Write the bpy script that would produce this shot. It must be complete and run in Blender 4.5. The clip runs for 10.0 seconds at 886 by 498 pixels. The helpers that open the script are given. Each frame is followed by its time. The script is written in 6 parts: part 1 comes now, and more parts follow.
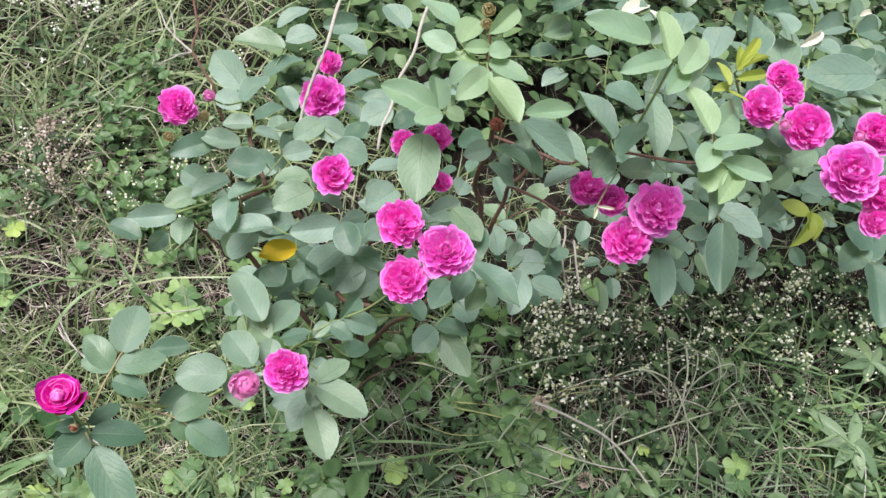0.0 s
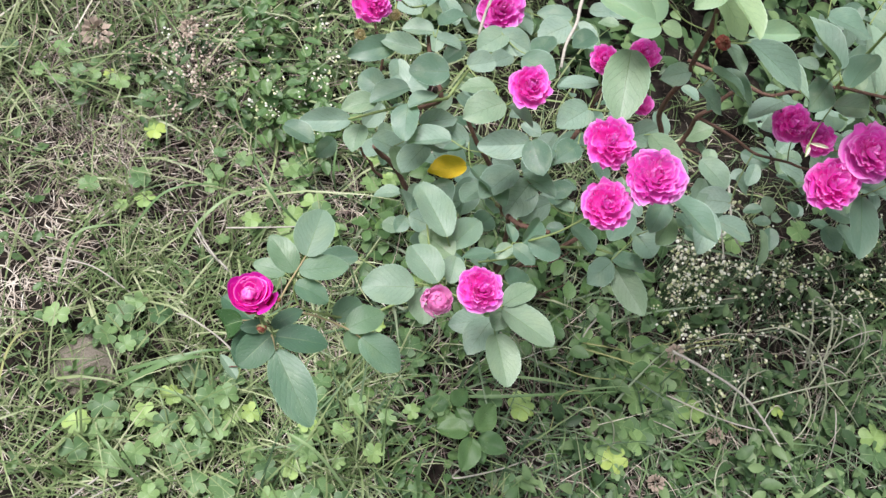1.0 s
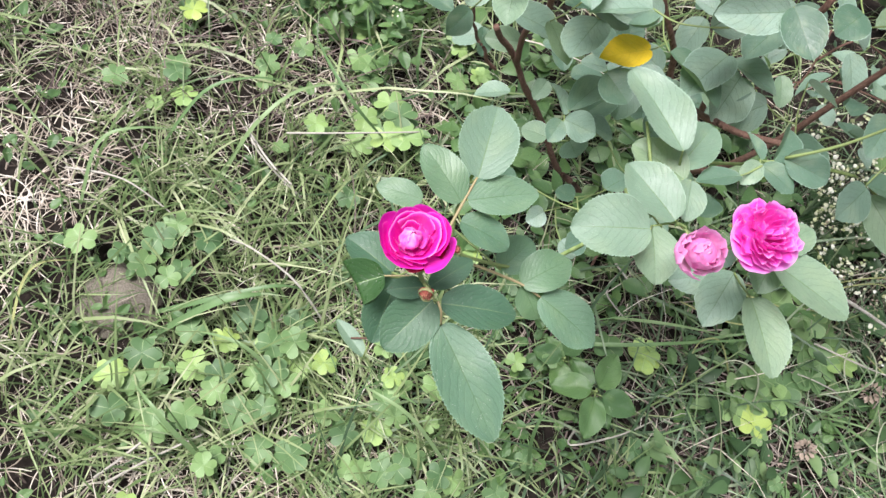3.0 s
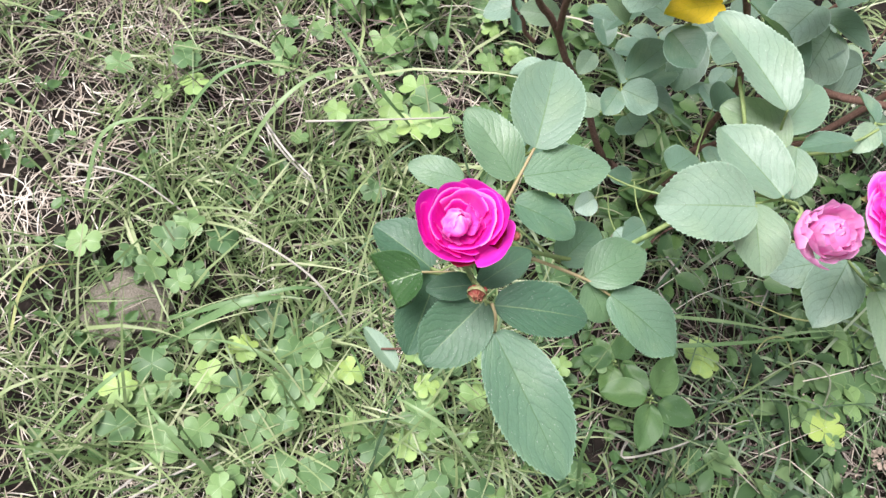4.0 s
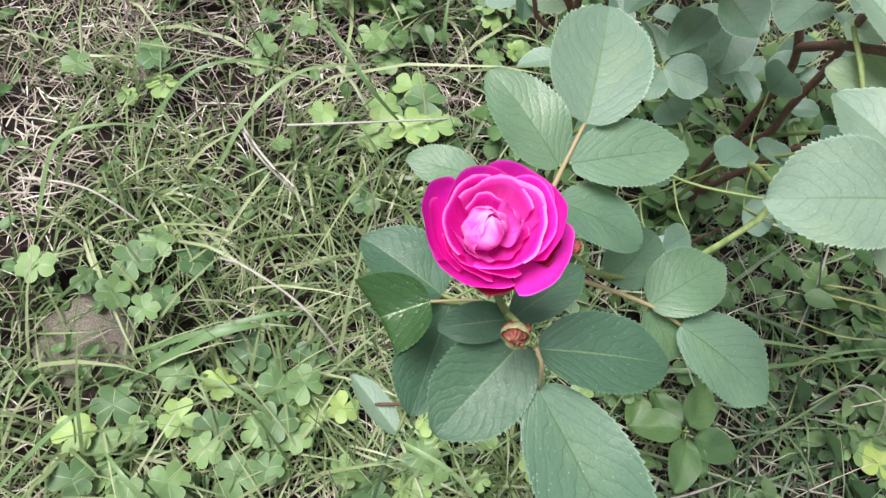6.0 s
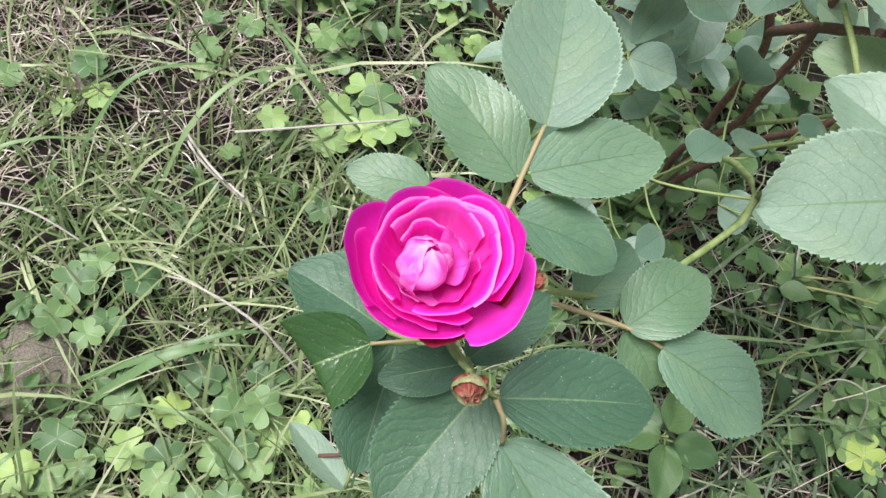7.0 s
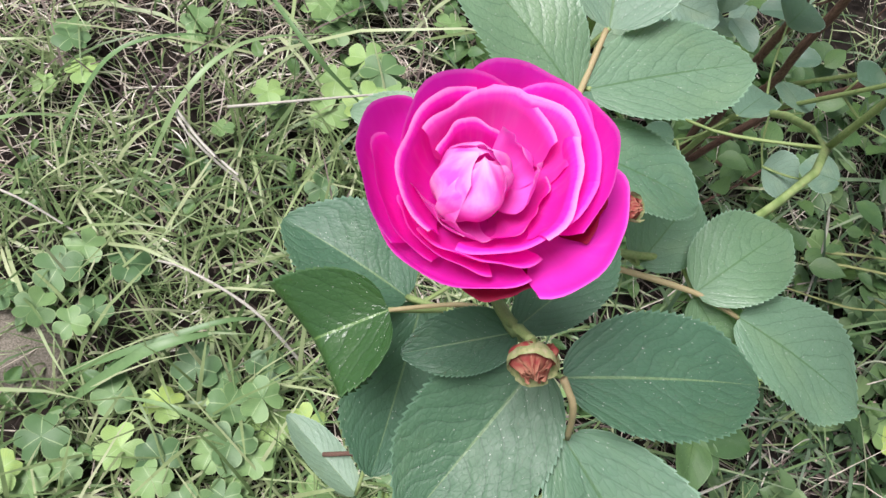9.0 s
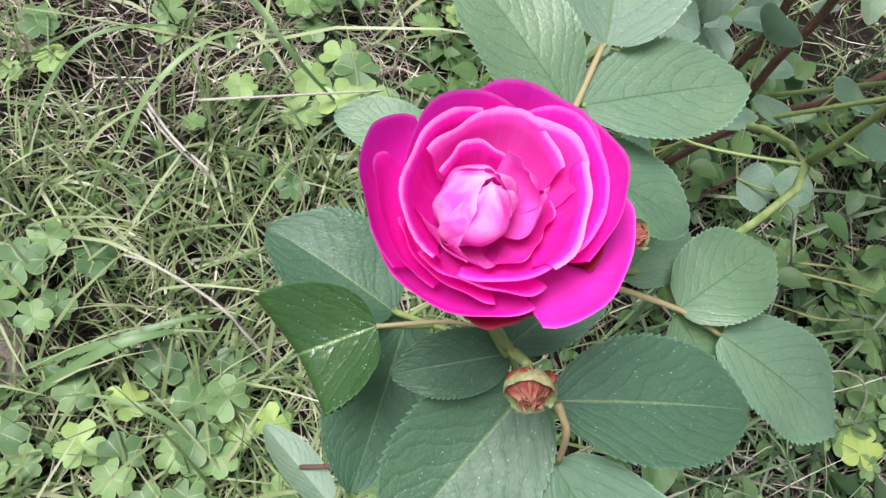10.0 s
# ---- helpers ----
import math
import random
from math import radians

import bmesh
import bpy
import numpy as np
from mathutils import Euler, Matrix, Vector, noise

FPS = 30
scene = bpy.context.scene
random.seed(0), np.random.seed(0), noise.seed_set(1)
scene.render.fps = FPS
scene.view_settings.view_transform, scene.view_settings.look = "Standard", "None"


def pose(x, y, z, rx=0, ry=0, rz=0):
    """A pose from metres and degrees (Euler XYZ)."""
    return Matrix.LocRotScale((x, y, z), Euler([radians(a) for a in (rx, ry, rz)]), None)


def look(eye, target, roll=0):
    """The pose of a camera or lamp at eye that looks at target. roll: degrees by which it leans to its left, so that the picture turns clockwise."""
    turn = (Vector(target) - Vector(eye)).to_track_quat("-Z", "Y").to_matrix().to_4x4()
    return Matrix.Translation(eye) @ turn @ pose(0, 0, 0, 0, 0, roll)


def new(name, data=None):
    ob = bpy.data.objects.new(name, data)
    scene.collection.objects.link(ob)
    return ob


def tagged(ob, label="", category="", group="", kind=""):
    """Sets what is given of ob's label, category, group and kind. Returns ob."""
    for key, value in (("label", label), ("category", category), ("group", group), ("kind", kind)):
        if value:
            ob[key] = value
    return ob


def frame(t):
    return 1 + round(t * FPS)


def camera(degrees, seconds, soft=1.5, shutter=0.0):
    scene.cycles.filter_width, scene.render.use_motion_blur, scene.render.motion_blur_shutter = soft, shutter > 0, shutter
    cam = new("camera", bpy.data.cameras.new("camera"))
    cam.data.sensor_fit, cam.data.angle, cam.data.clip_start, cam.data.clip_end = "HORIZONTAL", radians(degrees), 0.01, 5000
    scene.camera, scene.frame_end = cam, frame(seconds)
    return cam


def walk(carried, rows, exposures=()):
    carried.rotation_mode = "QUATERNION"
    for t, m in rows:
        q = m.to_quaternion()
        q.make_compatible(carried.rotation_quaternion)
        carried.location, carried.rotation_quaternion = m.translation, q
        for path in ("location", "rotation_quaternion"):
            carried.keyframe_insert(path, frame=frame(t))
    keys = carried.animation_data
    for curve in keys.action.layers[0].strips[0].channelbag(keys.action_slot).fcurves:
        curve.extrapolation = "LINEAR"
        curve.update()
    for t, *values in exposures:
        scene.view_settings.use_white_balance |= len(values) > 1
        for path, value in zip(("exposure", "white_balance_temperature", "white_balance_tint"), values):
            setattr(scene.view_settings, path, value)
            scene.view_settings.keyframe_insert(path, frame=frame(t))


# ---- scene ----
cam = camera(53.7, 10.0)
PATH = [
    (0, (0.111, 0.021, 1.477), (0.517, 1.178, -0.103), 25.1),
    (0.5, (0.065, 0.014, 1.448), (0.398, 1.126, -0.181), 25.0),
    (1, (0.009, 0.026, 1.39), (0.284, 1.062, -0.298), 26.1),
    (1.5, (-0.046, 0.053, 1.321), (0.199, 1.07, -0.383), 26.0),
    (2, (-0.07, 0.075, 1.238), (0.197, 1.029, -0.5), 27.7),
    (2.5, (-0.081, 0.115, 1.175), (0.211, 1.02, -0.585), 29.7),
    (2.7, (-0.087, 0.134, 1.154), (0.218, 1.003, -0.621), 31.1),
    (3.8, (-0.095, 0.189, 1.043), (0.214, 1.03, -0.745), 30.3),
    (4, (-0.087, 0.194, 1.027), (0.167, 1.039, -0.768), 27.3),
    (4.5, (-0.09, 0.212, 1.011), (0.106, 1.065, -0.787), 23.6),
    (5, (-0.087, 0.228, 0.968), (0.142, 1.071, -0.832), 25.8),
    (6.3, (-0.076, 0.254, 0.902), (0.208, 1.138, -0.87), 26.3),
    (6.5, (-0.074, 0.261, 0.892), (0.24, 1.13, -0.882), 27.5),
    (7, (-0.066, 0.275, 0.881), (0.259, 1.155, -0.885), 27.0),
    (7.5, (-0.069, 0.278, 0.858), (0.264, 1.135, -0.918), 28.1),
    (8, (-0.065, 0.285, 0.843), (0.25, 1.149, -0.933), 26.3),
    (8.5, (-0.068, 0.286, 0.833), (0.236, 1.142, -0.949), 26.3),
    (9, (-0.063, 0.289, 0.824), (0.264, 1.152, -0.951), 26.6),
    (9.5, (-0.069, 0.288, 0.82), (0.25, 1.122, -0.97), 26.8),
    (10, (-0.068, 0.294, 0.821), (0.335, 1.155, -0.938), 31.8),
]
walk(cam, [(t, look(eye, target, roll)) for t, eye, target, roll in PATH],
     [(0, 0.50), (1, 0.58), (2.5, 0.74), (4, 0.88), (4.5, 0.82), (5, 0.66), (6.5, 0.64), (10, 0.62)])

# ---- body ----
rng = random.Random(7)
nrng = np.random.default_rng(11)

# ---- light: bright overcast sky, soft sun behind thin cloud ----
SUN_UP, SUN_ROUND = 68.0, 262.0
world = bpy.data.worlds.new("overcast_sky")
scene.world = world
world.use_nodes = True
wn, wl = world.node_tree.nodes, world.node_tree.links
sky = wn.new("ShaderNodeTexSky")
sky.sky_type = 'NISHITA'
sky.sun_disc = False
sky.sun_elevation, sky.sun_rotation = radians(SUN_UP), radians(SUN_ROUND)
sky.air_density, sky.dust_density, sky.ozone_density = 1.0, 4.0, 1.0
veil = wn.new("ShaderNodeMix")
veil.data_type = 'RGBA'
veil.inputs["Factor"].default_value = 0.6
veil.inputs["B"].default_value = (8.7, 8.8, 10.3, 1)
wl.new(sky.outputs[0], veil.inputs["A"])
wl.new(veil.outputs["Result"], wn["Background"].inputs["Color"])
wn["Background"].inputs["Strength"].default_value = 0.052
lamp = bpy.data.lights.new("sun", 'SUN')
lamp.energy, lamp.angle, lamp.color = 5.0, radians(28), (1.0, 0.950, 0.985)
sun = new("sun", lamp)
sun.matrix_world = look((0, 0, 0), (-math.sin(radians(SUN_ROUND)) * math.cos(radians(SUN_UP)), -math.cos(radians(SUN_ROUND)) * math.cos(radians(SUN_UP)), -math.sin(radians(SUN_UP))))


# ---- materials ----
class Mat:
    """A small builder of node materials."""

    def __init__(self, name, rough=0.5, spec=0.5):
        self.m = bpy.data.materials.new(name)
        self.m.use_nodes = True
        self.n, self.l = self.m.node_tree.nodes, self.m.node_tree.links
        self.b = self.n["Principled BSDF"]
        self.b.inputs["Roughness"].default_value = rough
        self.b.inputs["Specular IOR Level"].default_value = spec

    def node(self, kind, **values):
        nd = self.n.new(kind)
        for key, value in values.items():
            nd.inputs[key.replace("_", " ")].default_value = value
        return nd

    def link(self, a, b):
        self.l.new(a, b)

    def noise(self, scale, detail=3.0, coords=None):
        nd = self.node("ShaderNodeTexNoise", Scale=scale, Detail=detail)
        if coords is not None:
            self.link(coords, nd.inputs["Vector"])
        return nd.outputs["Fac"]

    def ramp(self, fac, stops):
        nd = self.n.new("ShaderNodeValToRGB")
        els = nd.color_ramp.elements
        while len(els) < len(stops):
            els.new(0.5)
        for el, (at, col) in zip(els, stops):
            el.position, el.color = at, (*col, 1)
        self.link(fac, nd.inputs["Fac"])
        return nd.outputs["Color"]

    def mix(self, fac, a, b, how='MIX'):
        nd = self.n.new("ShaderNodeMix")
        nd.data_type, nd.blend_type = 'RGBA', how
        for value, slot in ((fac, "Factor"), (a, "A"), (b, "B")):
            if isinstance(value, (int, float)):
                nd.inputs[slot].default_value = value
            elif isinstance(value, tuple):
                nd.inputs[slot].default_value = (*value, 1)
            else:
                self.link(value, nd.inputs[slot])
        return nd.outputs["Result"]

    def math(self, how, a, b=None, c=None):
        nd = self.n.new("ShaderNodeMath")
        nd.operation = how
        for i, value in enumerate((a, b, c)):
            if value is None:
                continue
            if isinstance(value, (int, float)):
                nd.inputs[i].default_value = value
            else:
                self.link(value, nd.inputs[i])
        return nd.outputs[0]

    def color(self, out):
        self.link(out, self.b.inputs["Base Color"])
        return self

    def bump(self, height, strength=0.3, distance=0.001):
        nd = self.node("ShaderNodeBump", Strength=strength, Distance=distance)
        self.link(height, nd.inputs["Height"])
        self.link(nd.outputs[0], self.b.inputs["Normal"])
        return self

    def translucent(self, color, share):
        tr = self.n.new("ShaderNodeBsdfTranslucent")
        if isinstance(color, tuple):
            tr.inputs["Color"].default_value = (*color, 1)
        else:
            self.link(color, tr.inputs["Color"])
        mx = self.node("ShaderNodeMixShader", Fac=share)
        self.link(self.b.outputs[0], mx.inputs[1])
        self.link(tr.outputs[0], mx.inputs[2])
        self.link(mx.outputs[0], self.n["Material Output"].inputs["Surface"])
        return self


def leaf_material(name, dark, mid, light, rough=0.42, glow=0.2, veins=7.0, relief=0.35, rib_tone=None):
    """A pinnate leaf: sunken midrib and arched side veins along its own UV, mottling, quilted blade between the veins, specks of dust."""
    m = Mat(name, rough, 0.55)
    uv = m.node("ShaderNodeUVMap").outputs[0]
    sep = m.n.new("ShaderNodeSeparateXYZ")
    m.link(uv, sep.inputs[0])
    info = m.n.new("ShaderNodeObjectInfo").outputs["Random"]
    shift = m.node("ShaderNodeCombineXYZ")
    m.link(m.math('MULTIPLY', info, 37.0), shift.inputs[2])
    own = m.n.new("ShaderNodeVectorMath")
    own.operation = 'ADD'
    m.link(uv, own.inputs[0])
    m.link(shift.outputs[0], own.inputs[1])
    own = own.outputs[0]
    across = m.math('ABSOLUTE', m.math('SUBTRACT', sep.outputs[0], 0.5))
    along = sep.outputs[1]
    rib = m.math('LESS_THAN', across, m.math('MULTIPLY', m.math('SUBTRACT', 1.25, along), 0.012))
    slant = m.math('SUBTRACT', along, m.math('MULTIPLY', m.math('POWER', across, 1.25), 1.05))
    wob = m.math('MULTIPLY', m.noise(4.0, 2.0, own), 0.20)
    saw = m.math('FRACT', m.math('MULTIPLY', m.math('ADD', slant, wob), veins))
    dist = m.math('ABSOLUTE', m.math('SUBTRACT', saw, 0.5))
    vein = m.math('LESS_THAN', dist, 0.04)
    geo = m.n.new("ShaderNodeNewGeometry").outputs["Random Per Island"]
    vary = m.math('FRACT', m.math('ADD', info, geo))
    base = m.ramp(vary, ((0.0, dark), (0.40, mid), (0.74, light), (0.78, (mid[0] * 1.22, mid[1] * 1.10, mid[2] * 0.80)), (1.0, tuple(0.5 * (p + q) for p, q in zip(mid, light)))))
    mottle = m.noise(7.0, 5.0, own)
    col = m.mix(m.math('MULTIPLY', mottle, 0.40), base, tuple(c * 0.55 for c in mid))
    broad = m.math('MULTIPLY', m.math('MAXIMUM', m.math('SUBTRACT', m.noise(2.2, 2.0, own), 0.5), 0.0), 1.2)
    col = m.mix(broad, col, (light[0] * 1.15, light[1] * 1.02, light[2] * 0.78))
    col = m.mix(m.math('MULTIPLY', vein, 0.44), col, tuple(c * 0.55 for c in dark))
    col = m.mix(m.math('MULTIPLY', rib, 0.65), col, rib_tone or (dark[0] * 0.7, dark[1] * 0.75, dark[2] * 0.4))
    net = m.n.new("ShaderNodeTexVoronoi")
    net.feature = 'DISTANCE_TO_EDGE'
    net.inputs["Scale"].default_value = 24.0
    m.link(own, net.inputs["Vector"])
    mesh_lines = m.math('LESS_THAN', net.outputs["Distance"], 0.045)
    col = m.mix(m.math('MULTIPLY', mesh_lines, 0.27), col, tuple(c * 0.6 for c in dark))
    rim = m.math('GREATER_THAN', m.math('ADD', across, m.math('MULTIPLY', mottle, 0.012)), 0.490)
    col = m.mix(m.math('MULTIPLY', rim, 0.45), col, tuple(c * 1.35 + 0.03 for c in light))
    specks = m.node("ShaderNodeTexVoronoi", Scale=26.0)
    m.link(own, specks.inputs["Vector"])
    dust = m.math('LESS_THAN', specks.outputs["Distance"], m.math('MULTIPLY', m.noise(5.0, 1.0, own), 0.19))
    col = m.mix(m.math('MULTIPLY', dust, 0.45), col, (0.55, 0.58, 0.50))
    m.color(col)
    groove = m.math('MINIMUM', m.math('MULTIPLY', dist, 4.0), 1.0)
    ribbed = m.math('MINIMUM', m.math('MULTIPLY', across, 22.0), 1.0)
    height = m.math('ADD', m.math('MULTIPLY', m.math('MULTIPLY', groove, ribbed), 0.22), m.math('ADD', m.math('MULTIPLY', m.math('MINIMUM', m.math('MULTIPLY', net.outputs["Distance"], 5.0), 1.0), 0.09), m.math('ADD', m.math('MULTIPLY', m.noise(4.0, 2.0, own), 1.3), m.math('MULTIPLY', m.noise(26.0, 2.0, own), 0.30))))
    m.bump(height, relief, 0.0006)
    sheen = m.math('ADD', m.math('MULTIPLY', m.noise(9.0, 3.0, own), 0.30), rough - 0.08)
    m.link(sheen, m.b.inputs["Roughness"])
    m.translucent(tuple(min(1, c * 1.5) for c in (mid[0] * 1.3, mid[1] * 1.3, mid[2] * 0.5)), glow)
    return m.m


def petal_material(name, deep, mid, edge, rim=0.93, blotch=0.0):
    """Silky petal: deeper at its base, paler toward its rim, with fine lengthwise streaks."""
    m = Mat(name, 0.55, 0.12)
    uv = m.node("ShaderNodeUVMap").outputs[0]
    sep = m.n.new("ShaderNodeSeparateXYZ")
    m.link(uv, sep.inputs[0])
    stretch = m.n.new("ShaderNodeMapping")
    stretch.inputs["Scale"].default_value = (26, 2.0, 1)
    m.link(uv, stretch.inputs["Vector"])
    streak = m.noise(1.0, 3.0, stretch.outputs[0])
    info = m.n.new("ShaderNodeObjectInfo").outputs["Random"]
    v = m.math('ADD', sep.outputs[1], m.math('MULTIPLY', m.math('SUBTRACT', streak, 0.5), 0.03))
    col = m.ramp(v, ((0.0, deep), (0.5, mid), (rim, mid), (0.985, edge)))
    col = m.mix(m.math('MULTIPLY', info, 0.18), col, edge)
    pale = m.math('MULTIPLY', m.math('MAXIMUM', m.math('SUBTRACT', streak, 0.52), 0.0), 0.7)
    col = m.mix(pale, col, edge)
    if blotch:
        wash = m.math('MULTIPLY', m.math('MAXIMUM', m.math('SUBTRACT', m.noise(3.2, 4.0, uv), 0.42), 0.0), 6.0 * blotch)
        col = m.mix(m.math('MINIMUM', wash, 0.9), col, (min(1, edge[0] * 1.02), edge[1] * 1.25, edge[2] * 1.08))
    m.color(col)
    m.bump(streak, 0.12, 0.0006)
    m.translucent(mid, 0.48)
    return m.m


LEAF = leaf_material("rose_leaf", (0.056, 0.122, 0.078), (0.152, 0.250, 0.184), (0.285, 0.388, 0.318), 0.42, 0.2, 7.0, 0.45)
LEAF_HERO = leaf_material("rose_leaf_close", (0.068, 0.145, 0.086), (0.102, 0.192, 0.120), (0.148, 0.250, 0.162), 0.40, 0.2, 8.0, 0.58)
# Darker copy of LEAF_HERO: shade on the lower leaves put into the colour.
LEAF_SHADED = leaf_material("rose_leaf_shaded", (0.036, 0.090, 0.050), (0.050, 0.120, 0.068), (0.070, 0.150, 0.088), 0.48, 0.2, 8.0, 0.70, (0.16, 0.24, 0.11))
# Paler copy: light on the upper and rear leaves put into the colour.
LEAF_LIT = leaf_material("rose_leaf_lit", (0.118, 0.202, 0.136), (0.162, 0.252, 0.176), (0.206, 0.300, 0.216), 0.44, 0.2, 8.0, 0.52)
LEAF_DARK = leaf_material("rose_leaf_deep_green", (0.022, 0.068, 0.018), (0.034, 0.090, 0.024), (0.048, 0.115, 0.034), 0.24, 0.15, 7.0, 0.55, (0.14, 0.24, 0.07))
LEAF_PALE = leaf_material("rose_leaf_young", (0.185, 0.305, 0.188), (0.240, 0.370, 0.242), (0.290, 0.420, 0.290), 0.42, 0.25)
LEAF_YELLOW = leaf_material("new_shoot", (0.250, 0.320, 0.050), (0.315, 0.385, 0.075), (0.360, 0.430, 0.100), 0.45, 0.3)
LEAF_GOLD = leaf_material("fallen_leaf", (0.72, 0.46, 0.012), (0.76, 0.50, 0.015), (0.80, 0.54, 0.02), 0.45, 0.2)
PETAL = petal_material("petal_magenta", (0.84, 0.045, 0.54), (0.93, 0.110, 0.67), (0.96, 0.47, 0.87), 0.84)
PETAL_SATIN = petal_material("petal_satin", (0.66, 0.004, 0.33), (0.87, 0.017, 0.53), (0.93, 0.16, 0.68), 0.955)
PETAL_INNER = petal_material("petal_inner", (0.60, 0.003, 0.30), (0.86, 0.020, 0.53), (0.93, 0.36, 0.79), 0.945)
PETAL_PALE = petal_material("petal_pink", (0.76, 0.04, 0.50), (0.89, 0.15, 0.69), (0.95, 0.50, 0.88), 0.85)
PETAL_HEART = petal_material("petal_heart", (0.74, 0.03, 0.48), (0.87, 0.13, 0.64), (0.94, 0.46, 0.83), 0.86, 0.6)
PETAL_BUD = petal_material("petal_blush", (0.74, 0.20, 0.50), (0.85, 0.40, 0.68), (0.92, 0.58, 0.80))
# Magenta petal darkened to crimson, for the shaded gaps of the open rose.
PETAL_SHADED = petal_material("petal_shaded", (0.14, 0.003, 0.012), (0.22, 0.008, 0.03), (0.36, 0.03, 0.08))
PETAL_TAN = petal_material("petal_dried", (0.40, 0.32, 0.16), (0.56, 0.50, 0.28), (0.70, 0.66, 0.42))
PETAL_RUST = petal_material("petal_withered", (0.15, 0.012, 0.018), (0.29, 0.045, 0.048), (0.52, 0.26, 0.17), 0.78, 0.3)


def plain_material(name, stops, scale, rough=0.7, bump=0.3, glow=0.0, island=False):
    m = Mat(name, rough, 0.15 if rough > 0.8 else 0.35)
    fac = m.noise(scale, 5.0)
    if island:
        geo = m.math('FRACT', m.math('ADD', m.n.new("ShaderNodeNewGeometry").outputs["Random Per Island"], m.n.new("ShaderNodeObjectInfo").outputs["Random"]))
        fac = m.math('ADD', m.math('MULTIPLY', fac, 0.35), m.math('MULTIPLY', geo, 0.72))
    col = m.ramp(fac, stops)
    m.color(col)
    m.bump(m.noise(scale * 4, 3.0), bump, 0.001)
    if glow:
        m.translucent(col, glow)
    return m.m


BARK = plain_material("bark", ((0.25, (0.060, 0.030, 0.022)), (0.55, (0.130, 0.072, 0.052)), (0.85, (0.23, 0.15, 0.11))), 90, 0.75, 0.5)
LITTER = plain_material("litter", ((0.1, (0.010, 0.008, 0.006)), (0.5, (0.024, 0.018, 0.015)), (0.9, (0.080, 0.062, 0.050))), 30, 0.9, 0.1, 0.0, True)
DRY = plain_material("dry_cane", ((0.3, (0.25, 0.23, 0.19)), (0.7, (0.50, 0.48, 0.42))), 70, 0.8, 0.4)
DEAD_STEM = plain_material("dead_stem", ((0.1, (0.050, 0.036, 0.034)), (0.45, (0.125, 0.092, 0.082)), (0.75, (0.205, 0.165, 0.142)), (0.95, (0.40, 0.36, 0.31))), 50, 0.8, 0.2, 0.0, True)
TWIG = plain_material("green_twig", ((0.3, (0.130, 0.195, 0.060)), (0.58, (0.220, 0.285, 0.110)), (0.85, (0.230, 0.150, 0.080))), 60, 0.6, 0.2)
RACHIS = plain_material("leaf_rachis", ((0.3, (0.20, 0.21, 0.09)), (0.55, (0.30, 0.24, 0.13)), (0.8, (0.30, 0.15, 0.09))), 90, 0.6, 0.2)
PALE_STEM = plain_material("pale_stem", ((0.3, (0.25, 0.275, 0.18)), (0.7, (0.42, 0.44, 0.32))), 60, 0.6, 0.2)
VINE = plain_material("vine", ((0.3, (0.22, 0.25, 0.09)), (0.7, (0.33, 0.34, 0.15))), 60, 0.6, 0.2)
PALE_WEED = leaf_material("pale_weed_leaf", (0.120, 0.205, 0.105), (0.165, 0.255, 0.135), (0.215, 0.305, 0.170), 0.45, 0.2, 4.0)
BROAD = leaf_material("broad_weed_leaf", (0.050, 0.115, 0.040), (0.080, 0.165, 0.055), (0.125, 0.225, 0.075), 0.45, 0.2, 6.0)
FADED = plain_material("faded_petal", ((0.3, (0.58, 0.56, 0.42)), (0.7, (0.74, 0.72, 0.60))), 90, 0.6, 0.2, 0.2)
SEPAL = plain_material("sepal", ((0.3, (0.16, 0.20, 0.06)), (0.7, (0.26, 0.28, 0.10))), 120, 0.6, 0.2)
HEAD = plain_material("spent_head", ((0.3, (0.22, 0.165, 0.125)), (0.7, (0.42, 0.35, 0.28))), 200, 0.8, 0.3)
TAN_HEAD = plain_material("tan_head", ((0.1, (0.24, 0.18, 0.14)), (0.5, (0.34, 0.28, 0.22)), (0.9, (0.52, 0.46, 0.38))), 90, 0.8, 0.2, 0.0, True)
GRASS = plain_material("grass_blade", ((0.06, (0.042, 0.082, 0.028)), (0.36, (0.110, 0.168, 0.062)), (0.66, (0.220, 0.282, 0.126)), (0.95, (0.395, 0.425, 0.262))), 20, 0.42, 0.05, 0.2, True)
BROAD_BLADE = plain_material("broad_grass_blade", ((0.2, (0.085, 0.160, 0.060)), (0.5, (0.125, 0.215, 0.085)), (0.8, (0.190, 0.280, 0.125))), 25, 0.42, 0.1, 0.2, True)
STRAW = plain_material("straw", ((0.08, (0.120, 0.094, 0.068)), (0.35, (0.315, 0.262, 0.205)), (0.70, (0.520, 0.470, 0.390)), (1.0, (0.720, 0.690, 0.610))), 20, 0.6, 0.05, 0.08, True)


